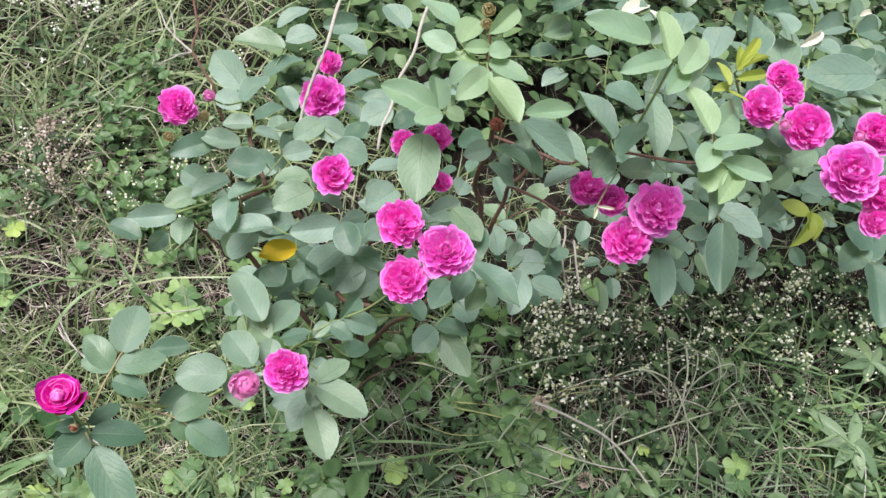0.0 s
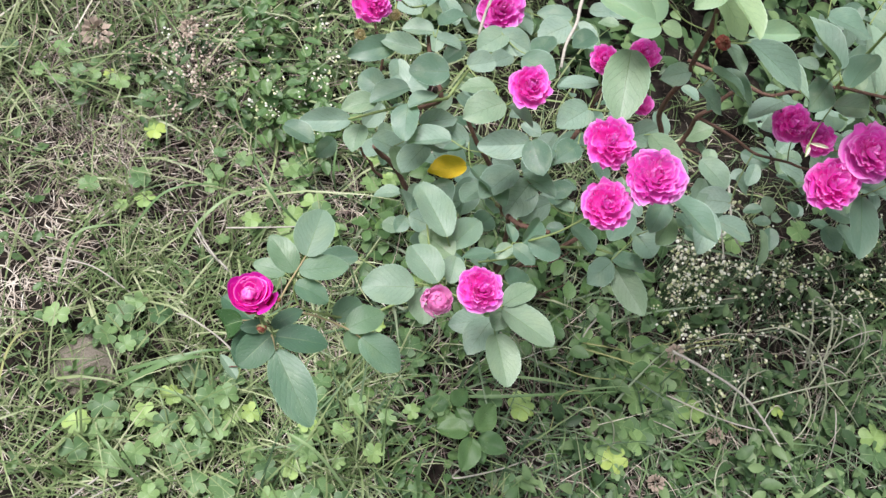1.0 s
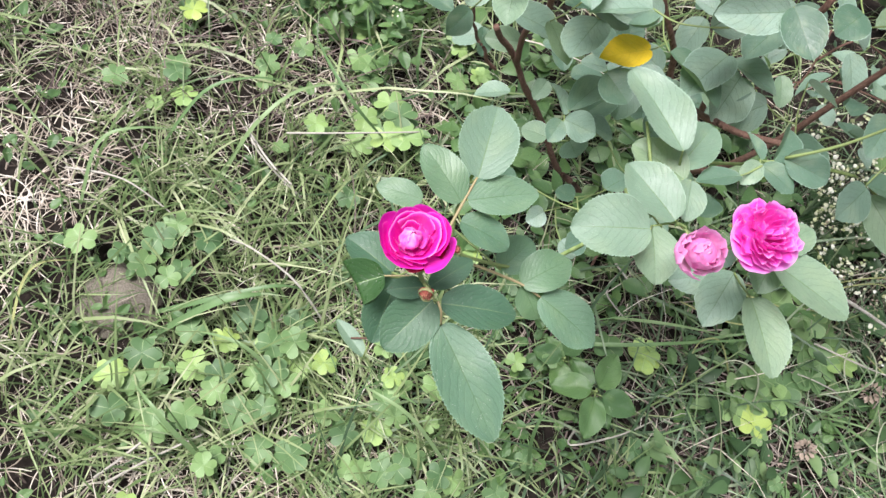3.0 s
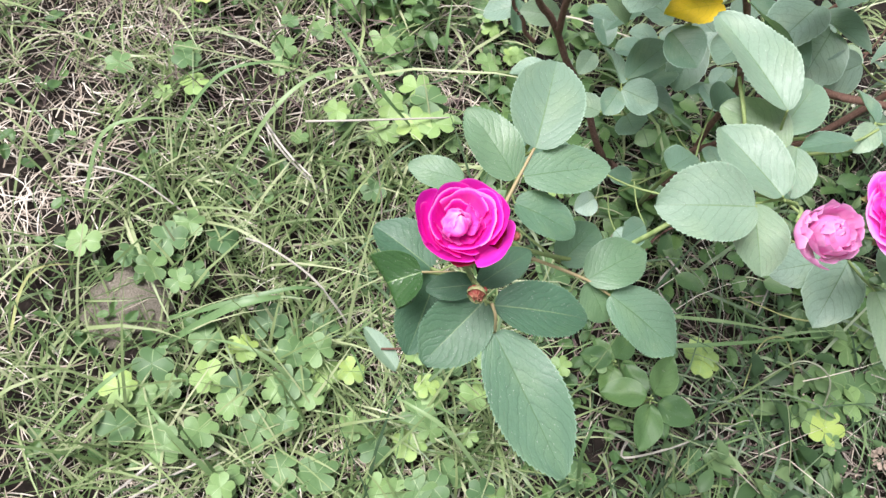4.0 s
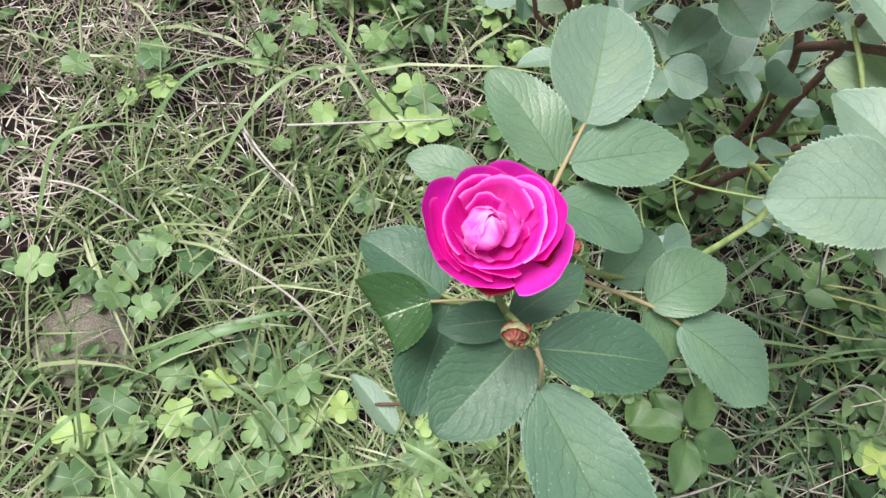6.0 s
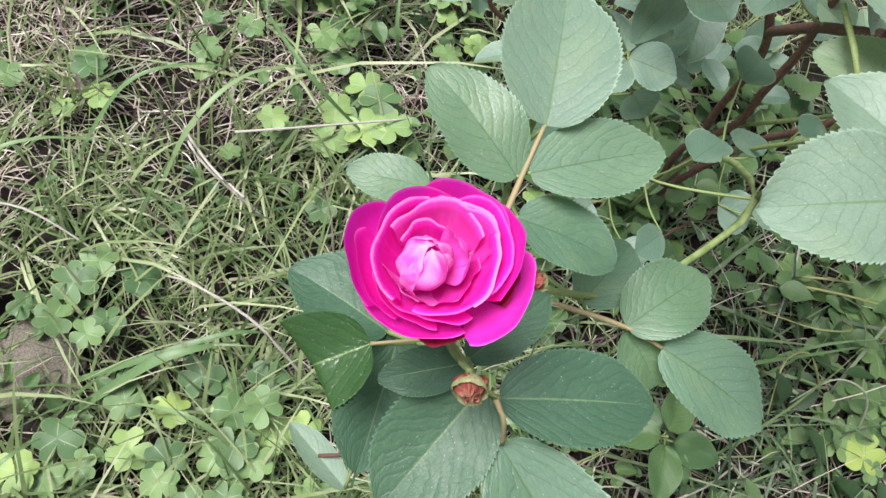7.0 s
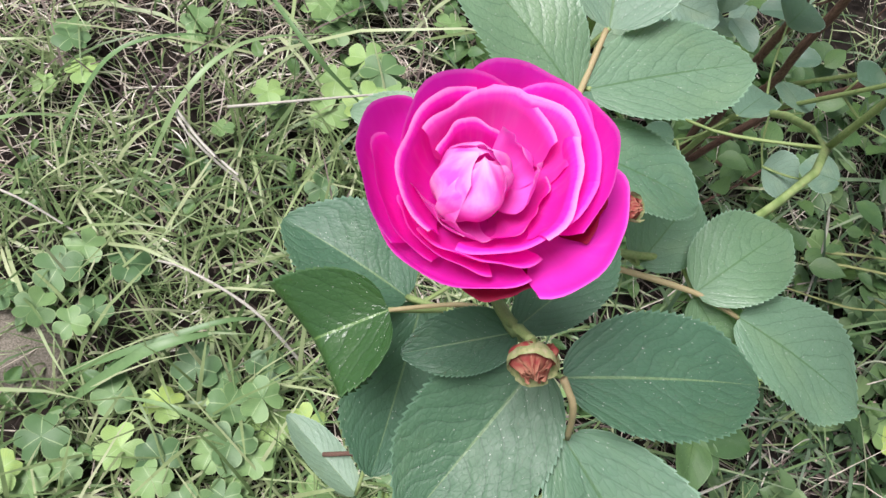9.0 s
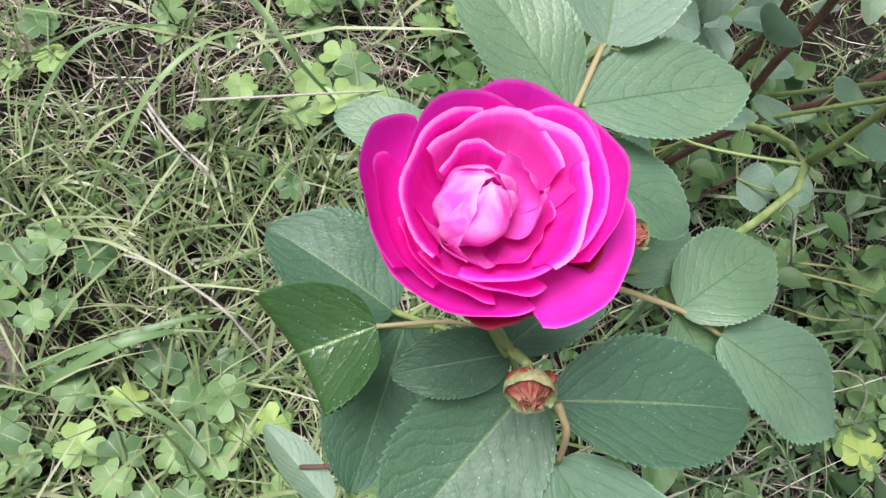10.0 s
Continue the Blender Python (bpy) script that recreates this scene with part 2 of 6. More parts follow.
def clover_material():
    """Clover green from leaf to leaf, with a fine pale midrib and faint side veins."""
    m = Mat("clover_leaf", 0.5, 0.35)
    info = m.n.new("ShaderNodeObjectInfo")
    plant = m.math('MULTIPLY', m.math('SUBTRACT', m.noise(26.0, 1.0, info.outputs["Location"]), 0.5), 2.0)
    fac = m.math('ADD', m.math('ADD', 0.46, plant), m.math('ADD', m.math('MULTIPLY', m.noise(3.0, 4.0), 0.16), m.math('MULTIPLY', info.outputs["Random"], 0.12)))
    col = m.ramp(fac, ((0.05, (0.050, 0.110, 0.044)), (0.45, (0.105, 0.190, 0.076)), (0.70, (0.185, 0.300, 0.110)), (0.92, (0.270, 0.395, 0.125)), (1.0, (0.340, 0.450, 0.110))))
    sep = m.n.new("ShaderNodeSeparateXYZ")
    m.link(m.node("ShaderNodeUVMap").outputs[0], sep.inputs[0])
    across = m.math('ABSOLUTE', m.math('SUBTRACT', sep.outputs[0], 0.5))
    saw = m.math('FRACT', m.math('MULTIPLY', m.math('SUBTRACT', sep.outputs[1], across), 8.0))
    side = m.math('LESS_THAN', m.math('ABSOLUTE', m.math('SUBTRACT', saw, 0.5)), 0.10)
    col = m.mix(m.math('MULTIPLY', side, 0.16), col, (0.05, 0.11, 0.03))
    col = m.mix(m.math('MULTIPLY', m.math('LESS_THAN', across, 0.02), 0.45), col, (0.34, 0.44, 0.22))
    rim = m.math('GREATER_THAN', across, 0.46)
    col = m.mix(m.math('MULTIPLY', m.math('MULTIPLY', rim, m.math('LESS_THAN', across, 0.499)), 0.25), col, (0.34, 0.42, 0.20))
    m.color(col)
    m.bump(m.noise(14.0, 3.0), 0.25, 0.0006)
    m.translucent(col, 0.22)
    return m.m


CLOVER = clover_material()
WEED = plain_material("weed_leaf", ((0.1, (0.026, 0.058, 0.022)), (0.5, (0.058, 0.112, 0.042)), (0.92, (0.165, 0.250, 0.105))), 40, 0.5, 0.1, 0.2, True)
SHADE_BLADE = plain_material("shade_grass_blade", ((0.1, (0.030, 0.062, 0.028)), (0.45, (0.072, 0.128, 0.062)), (0.72, (0.150, 0.220, 0.120)), (0.95, (0.290, 0.345, 0.225))), 30, 0.45, 0.05, 0.2, True)
CREAM = plain_material("cream_floret", ((0.1, (0.30, 0.36, 0.15)), (0.4, (0.52, 0.54, 0.32)), (0.7, (0.74, 0.73, 0.60)), (0.95, (0.82, 0.82, 0.76))), 60, 0.7, 0.1, 0.2, True)
WHITE = plain_material("white_floret", ((0.2, (0.62, 0.62, 0.50)), (0.8, (0.80, 0.80, 0.74))), 90, 0.7, 0.1, 0.2, True)
def ground_material():
    """Crumbly soil near the bush, toned near black to deepen the shade, passing into matted turf in the open meadow."""
    m = Mat("soil_and_turf", 1.0, 0.15)
    spot = m.n.new("ShaderNodeTexCoord").outputs["Object"]
    # Soil tone kept almost black to stand in for shade between blades.
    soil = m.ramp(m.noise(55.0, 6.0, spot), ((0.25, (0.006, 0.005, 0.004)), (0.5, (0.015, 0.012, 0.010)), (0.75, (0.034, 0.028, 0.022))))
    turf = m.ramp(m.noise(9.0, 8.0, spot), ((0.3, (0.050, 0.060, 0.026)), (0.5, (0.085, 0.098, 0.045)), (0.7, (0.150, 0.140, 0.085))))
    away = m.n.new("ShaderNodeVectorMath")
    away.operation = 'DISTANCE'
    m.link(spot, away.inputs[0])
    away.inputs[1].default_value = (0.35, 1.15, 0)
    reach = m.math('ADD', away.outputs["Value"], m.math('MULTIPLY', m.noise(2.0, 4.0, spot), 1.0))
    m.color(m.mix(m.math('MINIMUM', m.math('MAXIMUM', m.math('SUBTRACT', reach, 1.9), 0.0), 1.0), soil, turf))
    m.bump(m.noise(60.0, 5.0, spot), 0.8, 0.004)
    return m.m


SOIL = ground_material()
STONE = plain_material("stone", ((0.3, (0.085, 0.075, 0.058)), (0.5, (0.17, 0.152, 0.122)), (0.72, (0.27, 0.245, 0.20))), 60, 0.95, 1.0)


# ---- mesh helpers ----
def obj(name, mesh, material=None, parent=None, label=""):
    ob = new(name, mesh)
    if material is not None and not mesh.materials:
        mesh.materials.append(material)
    if parent is not None:
        ob.parent = parent
    if label:
        ob["label"] = label
    return ob


def grid_mesh(name, rows, cols, fn, uv=True, smooth=True, us=None):
    """A sheet of rows x cols cells; fn(u in -1..1, v in 0..1) gives the place. us: uneven columns."""
    us = us or [-1 + 2 * j / cols for j in range(cols + 1)]
    verts = [fn(us[j], i / rows) for i in range(rows + 1) for j in range(cols + 1)]
    faces = [(i * (cols + 1) + j, i * (cols + 1) + j + 1, (i + 1) * (cols + 1) + j + 1, (i + 1) * (cols + 1) + j) for i in range(rows) for j in range(cols)]
    me = bpy.data.meshes.new(name)
    me.from_pydata(verts, [], faces)
    if uv:
        layer = me.uv_layers.new(name="UVMap")
        where = [(us[j] * 0.5 + 0.5, i / rows) for i in range(rows + 1) for j in range(cols + 1)]
        for loop in me.loops:
            layer.data[loop.index].uv = where[loop.vertex_index]
    if smooth:
        me.polygons.foreach_set("use_smooth", [True] * len(me.polygons))
    return me


def tube(points, r0, r1, sides=6, knots=None):
    """Vertices and faces of a tapered tube along a smooth line through the points."""
    pts = [Vector(p) for p in points]
    fine = []
    for i in range(len(pts) - 1):
        a, b, c, d = pts[max(0, i - 1)], pts[i], pts[i + 1], pts[min(len(pts) - 1, i + 2)]
        steps = knots or 5
        for k in range(steps):
            t = k / steps
            fine.append(0.5 * ((2 * b) + (c - a) * t + (2 * a - 5 * b + 4 * c - d) * t * t + (3 * b - a - 3 * c + d) * t ** 3))
    fine.append(pts[-1])
    verts, faces = [], []
    for i, p in enumerate(fine):
        ahead = (fine[min(i + 1, len(fine) - 1)] - fine[max(i - 1, 0)]).normalized()
        side = ahead.orthogonal().normalized()
        other = ahead.cross(side)
        r = r0 + (r1 - r0) * i / (len(fine) - 1)
        r *= 1 + 0.05 * math.sin(i * 2.1)
        for k in range(sides):
            a = 2 * math.pi * k / sides
            verts.append(p + side * math.cos(a) * r + other * math.sin(a) * r)
    for i in range(len(fine) - 1):
        for k in range(sides):
            faces.append((i * sides + k, i * sides + (k + 1) % sides, (i + 1) * sides + (k + 1) % sides, (i + 1) * sides + k))
    faces.append(tuple(range(sides))[::-1])
    faces.append(tuple((len(fine) - 1) * sides + k for k in range(sides)))
    return verts, faces, fine


def mesh_of(name, verts, faces, smooth=True):
    me = bpy.data.meshes.new(name)
    me.from_pydata([tuple(v) for v in verts], [], faces)
    if smooth:
        me.polygons.foreach_set("use_smooth", [True] * len(me.polygons))
    return me


def many(name, verts, faces, mats, material, uv=None):
    """One mesh of many copies of a small template: mats is an (n, 3, 4) array of poses."""
    verts, faces = np.asarray(verts, float), np.asarray(faces, int)
    n, k = len(mats), len(verts)
    allv = np.einsum('nij,kj->nki', mats[:, :, :3], verts) + mats[:, None, :, 3]
    allf = (faces[None] + (np.arange(n) * k)[:, None, None]).reshape(-1, faces.shape[1])
    me = big_mesh(name, allv.reshape(-1, 3), allf, material)
    if uv is not None:
        layer = me.uv_layers.new(name="UVMap")
        layer.data.foreach_set("uv", np.tile(np.asarray(uv, np.float32).ravel(), n))
    return me


def template(me):
    """The corners, faces and UV places of a small mesh, for many()."""
    uv = [tuple(d.uv) for d in me.uv_layers[0].data] if me.uv_layers else None
    return [v.co[:] for v in me.vertices], [p.vertices[:] for p in me.polygons], uv


def big_mesh(name, allv, allf, material):
    me = bpy.data.meshes.new(name)
    me.vertices.add(len(allv))
    me.vertices.foreach_set("co", np.ascontiguousarray(allv, dtype=np.float32).ravel())
    size = allf.shape[1]
    me.loops.add(allf.size)
    me.loops.foreach_set("vertex_index", np.ascontiguousarray(allf, dtype=np.int32).ravel())
    me.polygons.add(len(allf))
    me.polygons.foreach_set("loop_start", np.arange(0, allf.size, size, dtype=np.int32))
    me.update(calc_edges=True)
    me.polygons.foreach_set("use_smooth", [True] * len(allf))
    me.materials.append(material)
    return me


def turn_array(yaw, pitch, roll):
    """(n, 3, 3) turns: roll about y, then pitch about x, then yaw about z."""
    cy, sy, cp, sp, cr, sr = np.cos(yaw), np.sin(yaw), np.cos(pitch), np.sin(pitch), np.cos(roll), np.sin(roll)
    o, e = np.zeros_like(cy), np.ones_like(cy)
    rz = np.stack([np.stack([cy, -sy, o], -1), np.stack([sy, cy, o], -1), np.stack([o, o, e], -1)], -2)
    rx = np.stack([np.stack([e, o, o], -1), np.stack([o, cp, -sp], -1), np.stack([o, sp, cp], -1)], -2)
    ry = np.stack([np.stack([cr, o, sr], -1), np.stack([o, e, o], -1), np.stack([-sr, o, cr], -1)], -2)
    return rz @ rx @ ry


# ---- ground ----
def height(x, y):
    return 0.010 * math.sin(x * 5.1 + 1.0) * math.cos(y * 4.3) + 0.018 * noise.noise((x * 3.1, y * 3.1, 0.3))


def build_ground():
    n = 110
    line = [math.sinh(-6.2 + 12.4 * i / n) * 0.22 for i in range(n + 1)]
    verts = [(x + 0.3, y + 0.8, (height(x + 0.3, y + 0.8) - 0.012) if abs(x) + abs(y) < 8 else -0.012) for y in line for x in line]
    faces = [(i * (n + 1) + j, i * (n + 1) + j + 1, (i + 1) * (n + 1) + j + 1, (i + 1) * (n + 1) + j) for i in range(n) for j in range(n)]
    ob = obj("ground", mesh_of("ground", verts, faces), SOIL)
    tagged(ob, "crumbly soil, toned dark to deepen shade, under matted grass and straw", "ground", kind="structure")


build_ground()


def blade_mesh(name, count, x0, x1, y0, y1, length, width, lie, material, bend=0.9, keep=None, lift=0.0, wander=0.25):
    """Many grass blades in one mesh; lie: lean in degrees from upright (low, high)."""
    xs, ys = nrng.uniform(x0, x1, count), nrng.uniform(y0, y1, count)
    xs, ys = xs + nrng.normal(0, 0.16, count), ys + nrng.normal(0, 0.16, count)
    if keep is not None:
        ok = keep(xs, ys)
        xs, ys = xs[ok], ys[ok]
    ok = np.hypot(xs + 0.296, (ys - 0.517) * 1.2) > nrng.uniform(0.0, 0.062, len(xs))
    xs, ys = xs[ok], ys[ok]
    n = len(xs)
    L = nrng.uniform(*length, n) * nrng.uniform(0.6, 1.25, n)
    W = nrng.uniform(*width, n)
    yaw = nrng.uniform(0, 2 * np.pi, n)
    lean = np.radians(nrng.uniform(*lie, n))
    curl = nrng.uniform(0.1, bend, n)
    sway = nrng.normal(0, wander, n)
    segs = 4
    allv = np.zeros((n, 2 * segs + 1, 3))
    px, pz, ps = np.zeros(n), np.zeros(n), np.zeros(n)
    d = np.stack([np.cos(yaw), np.sin(yaw)], -1)
    s = np.stack([-np.sin(yaw), np.cos(yaw)], -1)
    base = np.stack([xs, ys], -1)
    for i in range(segs + 1):
        t = i / segs
        w = W * (1 - t ** 2.2) * 0.5 * (0.75 + 0.25 * min(1, 4 * t))
        centre = base + d * px[:, None] + s * ps[:, None]
        zz = np.maximum(pz, 0.001) + lift
        if i < segs:
            tilt = w * 0.35
            allv[:, 2 * i, :2] = centre - s * w[:, None]
            allv[:, 2 * i + 1, :2] = centre + s * w[:, None]
            allv[:, 2 * i, 2] = zz - tilt
            allv[:, 2 * i + 1, 2] = zz + tilt
        else:
            allv[:, 2 * i, :2] = centre
            allv[:, 2 * i, 2] = zz
        ang = lean + curl * t * 1.3
        px = px + np.sin(ang) * L / segs
        pz = pz + np.cos(ang) * L / segs
        ps = ps + sway * t * L / segs
    quads = np.array([(2 * i, 2 * i + 1, 2 * i + 3, 2 * i + 2) for i in range(segs - 1)] + [(2 * segs - 2, 2 * segs - 1, 2 * segs, 2 * segs)])
    tri = []
    for a, b, c, e in quads:
        tri.append((a, b, c))
        if c != e:
            tri.append((a, c, e))
    tri = np.array(tri)
    allf = (tri[None] + (np.arange(n) * (2 * segs + 1))[:, None, None]).reshape(-1, 3)
    return big_mesh(name, allv.reshape(-1, 3), allf, material)


def patchy(xs, ys, scale, cut, seed):
    return np.array([noise.noise((x * scale, y * scale, seed)) > cut + nrng.uniform(-0.25, 0.25) for x, y in zip(xs, ys)])


def under_bush(xs, ys):
    """The ground below the canes; turf is thinned here so that dark soil gives the shade."""
    return (xs > 0.08) & (xs < 1.35) & (ys > 0.66 + 0.06 * xs) & (ys < 1.15 + 0.3 * xs)


def open_turf(xs, ys):
    """Dead straw lies in patches on the open side, thinned beside the bush so dark soil adds shade."""
    patch = np.array([noise.noise((x * 4.2, y * 4.2, 5.5)) + 0.6 * noise.noise((x * 11, y * 11, 2.5)) for x, y in zip(xs, ys)])
    share = np.where((xs < 1.8) & (xs > 0.16 + 0.08 * nrng.normal(size=len(xs))), 0.03, np.clip(0.72 + 1.3 * patch, 0.14, 1.0))
    share = np.where(ys + 0.1 * nrng.normal(size=len(ys)) > 1.12 + 0.3 * np.clip(-xs, 0, 1), 0.12 * share, share)
    share = np.where(under_bush(xs, ys), 0.05, share)
    return nrng.uniform(0, 1, len(xs)) < share


def green_turf(xs, ys):
    patch = np.array([noise.noise((x * 4.2, y * 4.2, 5.5)) + 0.5 * noise.noise((x * 9, y * 9, 7.5)) for x, y in zip(xs, ys)])
    share = np.clip(0.60 - 1.3 * patch, 0.14, 1.0) * np.where((xs > 0.40) & (xs < 1.7) & (ys < 1.7), 0.11, np.where((xs > 0.18) & (ys < 0.75), 0.15, 1.0))
    share = np.where((ys + 0.08 * nrng.normal(size=len(ys)) > 1.05) & (xs < 0.3), 0.5 * share, share)
    share = np.where(under_bush(xs, ys), np.where(xs < 0.6, 0.36, 0.12), share)
    return nrng.uniform(0, 1, len(xs)) < share


tagged(obj("leaf_litter", blade_mesh("leaf_litter", 38000, -1.4, 2.2, -0.3, 2.6, (0.008, 0.035), (0.0010, 0.0030), (75, 104), LITTER, 0.4, None, 0.003)),
       "dark brown rotting litter bits on the soil", "litter", kind="stuff")
tagged(obj("straw_litter", blade_mesh("straw_litter", 92000, -1.4, 2.2, -0.3, 2.6, (0.02, 0.065), (0.0010, 0.0022), (66, 102), STRAW, 0.9, open_turf, 0.004, 0.8)),
       "matted dry straw and dead grass lying on the soil", "straw", kind="stuff")
tagged(obj("dry_grass", blade_mesh("dry_grass", 20000, -1.4, 2.2, -0.3, 2.6, (0.04, 0.10), (0.0008, 0.0018), (30, 80), STRAW, 1.7, open_turf, 0.0, 0.5)),
       "thin tan dead grass blades standing among the green", "dry grass", kind="stuff")
tagged(obj("grass", blade_mesh("grass", 76000, -1.4, 2.2, -0.3, 2.6, (0.025, 0.08), (0.0012, 0.0032), (10, 76), GRASS, 1.7, green_turf, 0.0, 0.5)),
       "short green meadow grass growing through straw", "grass", kind="stuff")
tagged(obj("long_grass", blade_mesh("long_grass", 10000, -1.4, 2.2, -0.3, 2.6, (0.09, 0.20), (0.0020, 0.0046), (15, 60), GRASS, 1.9, green_turf)),
       "long arching green grass blades above the turf", "grass", kind="stuff")
tagged(obj("shade_grass", blade_mesh("shade_grass", 1800, 0.12, 1.6, 0.2, 0.95, (0.08, 0.22), (0.0022, 0.0056), (30, 84), SHADE_BLADE, 2.0, None, 0.0, 0.6)),
       "long lax grey-green grass beside the bush", "grass", kind="stuff")
tagged(obj("dead_stems", blade_mesh("dead_stems", 1250, 0.12, 1.00, 0.36, 0.86, (0.03, 0.12), (0.0012, 0.0030), (60, 100), DEAD_STEM, 0.9, None, 0.006, 0.8)),
       "brown broken dead stems under the rose bush", "dry stems", kind="stuff")
tagged(obj("clover_grass", blade_mesh("clover_grass", 650, -0.30, 0.30, 0.18, 0.60, (0.09, 0.20), (0.0016, 0.0036), (25, 72), GRASS, 1.8)),
       "fresh green grass blades among the clover", "grass", kind="stuff")



def tuft_mesh(name, tufts, per, x0, x1, y0, y1, length, width, material, keep):
    """Tufts of grass, each a spray of blades out of one crown, in one mesh."""
    cx, cy = nrng.uniform(x0, x1, tufts), nrng.uniform(y0, y1, tufts)
    ok = keep(cx, cy)
    ok &= np.hypot(cx + 0.296, cy - 0.517) > 0.085
    cx, cy = cx[ok], cy[ok]
    n = len(cx) * per
    big = np.repeat(nrng.uniform(0.6, 1.25, len(cx)), per)
    xs, ys = np.repeat(cx, per) + nrng.normal(0, 0.008, n), np.repeat(cy, per) + nrng.normal(0, 0.008, n)
    yaw, L, W = nrng.uniform(0, 2 * np.pi, n), nrng.uniform(*length, n) * big, nrng.uniform(*width, n) * big
    lean, curl, sway = np.radians(nrng.uniform(8, 62, n)), nrng.uniform(0.4, 1.8, n), nrng.normal(0, 0.25, n)
    segs = 5
    allv = np.zeros((n, 2 * segs + 2, 3))
    px, pz, ps = np.zeros(n), np.zeros(n), np.zeros(n)
    d, side = np.stack([np.cos(yaw), np.sin(yaw)], -1), np.stack([-np.sin(yaw), np.cos(yaw)], -1)
    for i in range(segs + 1):
        t = i / segs
        w = W * (1.02 - t ** 2.2) * 0.5 * (0.6 + 0.4 * min(1, 3 * t))
        centre = np.stack([xs, ys], -1) + d * px[:, None] + side * ps[:, None]
        for k, sign in ((0, -1), (1, 1)):
            allv[:, 2 * i + k, :2] = centre + sign * side * w[:, None]
            allv[:, 2 * i + k, 2] = np.maximum(pz, 0.002) + sign * 0.4 * w
        ang = lean + curl * t * 1.2
        px, pz, ps = px + np.sin(ang) * L / segs, pz + np.cos(ang) * L / segs, ps + sway * t * L / segs
    quads = np.array([(2 * i, 2 * i + 1, 2 * i + 3, 2 * i + 2) for i in range(segs)])
    allf = (quads[None] + (np.arange(n) * (2 * segs + 2))[:, None, None]).reshape(-1, 4)
    return big_mesh(name, allv.reshape(-1, 3), allf, material)


tagged(obj("grass_tufts", tuft_mesh("grass_tufts", 430, 15, -1.2, 0.75, 0.0, 1.5, (0.05, 0.13), (0.0022, 0.0046), GRASS, lambda x, y: green_turf(x, y))),
       "green grass tufts with arching flat blades", "grass", kind="stuff")
tagged(obj("fine_tufts", tuft_mesh("fine_tufts", 620, 18, -1.2, 1.6, 0.0, 1.5, (0.03, 0.08), (0.0012, 0.0024), GRASS, lambda x, y: green_turf(x, y))),
       "fine short green grass tufts in the straw", "grass", kind="stuff")


tagged(obj("shade_tufts", tuft_mesh("shade_tufts", 62, 9, -0.05, 0.95, 0.22, 0.66, (0.06, 0.15), (0.0022, 0.0044), BROAD_BLADE, lambda x, y: x > -1.0)),
       "fresh blue-green grass tufts beside the bush", "grass", kind="stuff")
tagged(obj("lance_grass", tuft_mesh("lance_grass", 20, 9, 0.95, 1.5, 0.55, 0.95, (0.12, 0.24), (0.0040, 0.0078), BROAD_BLADE, lambda x, y: x > 0.0)),
       "coarse blue-green grass clumps among the weeds", "grass", kind="stuff")


def back_meadow(xs, ys):
    return (ys > 1.0 + 0.12 * nrng.normal(size=len(ys))) & (xs < 0.20 + 0.12 * nrng.normal(size=len(xs)))


tagged(obj("meadow_grass", blade_mesh("meadow_grass", 5200, -1.3, 0.6, 0.85, 2.6, (0.12, 0.32), (0.0024, 0.0056), (20, 74), GRASS, 2.1, back_meadow)),
       "tall lax grey-green grass of the open meadow", "grass", kind="stuff")
tagged(obj("straw_stems", blade_mesh("straw_stems", 170, -1.0, 0.2, 0.85, 2.0, (0.14, 0.30), (0.0020, 0.0036), (25, 80), STRAW, 0.9, back_meadow)),
       "pale dry grass stems leaning in the meadow", "dry grass", kind="stuff")
tagged(obj("thicket_stems", blade_mesh("thicket_stems", 520, -0.36, -0.22, 0.96, 1.16, (0.06, 0.18), (0.0014, 0.0028), (5, 55), DEAD_STEM, 1.2, None, 0.0, 0.6)),
       "brown dead stems of a withered weed clump", "dry stems", kind="stuff")
tagged(obj("wiry_stems", blade_mesh("wiry_stems", 900, 0.4, 1.5, 0.3, 1.05, (0.08, 0.22), (0.0009, 0.0016), (30, 85), STRAW, 2.4, None, 0.0, 1.2)),
       "thin wiry tan stems bent over in the weeds", "dry stems", kind="stuff")


def outside(xs, ys):
    """The meadow round the filmed patch, thinning out with distance."""
    dx, dy = np.maximum(np.abs(xs - 0.4) - 1.35, 0), np.maximum(np.abs(ys - 1.1) - 1.05, 0)
    far = np.hypot(dx, dy)
    return nrng.uniform(0, 1, len(xs)) < np.where(far <= 0, 0.0, 1 / (1 + 0.06 * far))


tagged(obj("far_grass", blade_mesh("far_grass", 60000, -7, 8, -6, 9, (0.10, 0.26), (0.008, 0.018), (20, 80), GRASS, 1.4, outside)),
       "green grass of the meadow all round", "grass", kind="stuff")
tagged(obj("far_straw", blade_mesh("far_straw", 34000, -7, 8, -6, 9, (0.10, 0.26), (0.006, 0.012), (60, 98), STRAW, 0.9, outside, 0.004)),
       "dry straw of the meadow all round", "straw", kind="stuff")


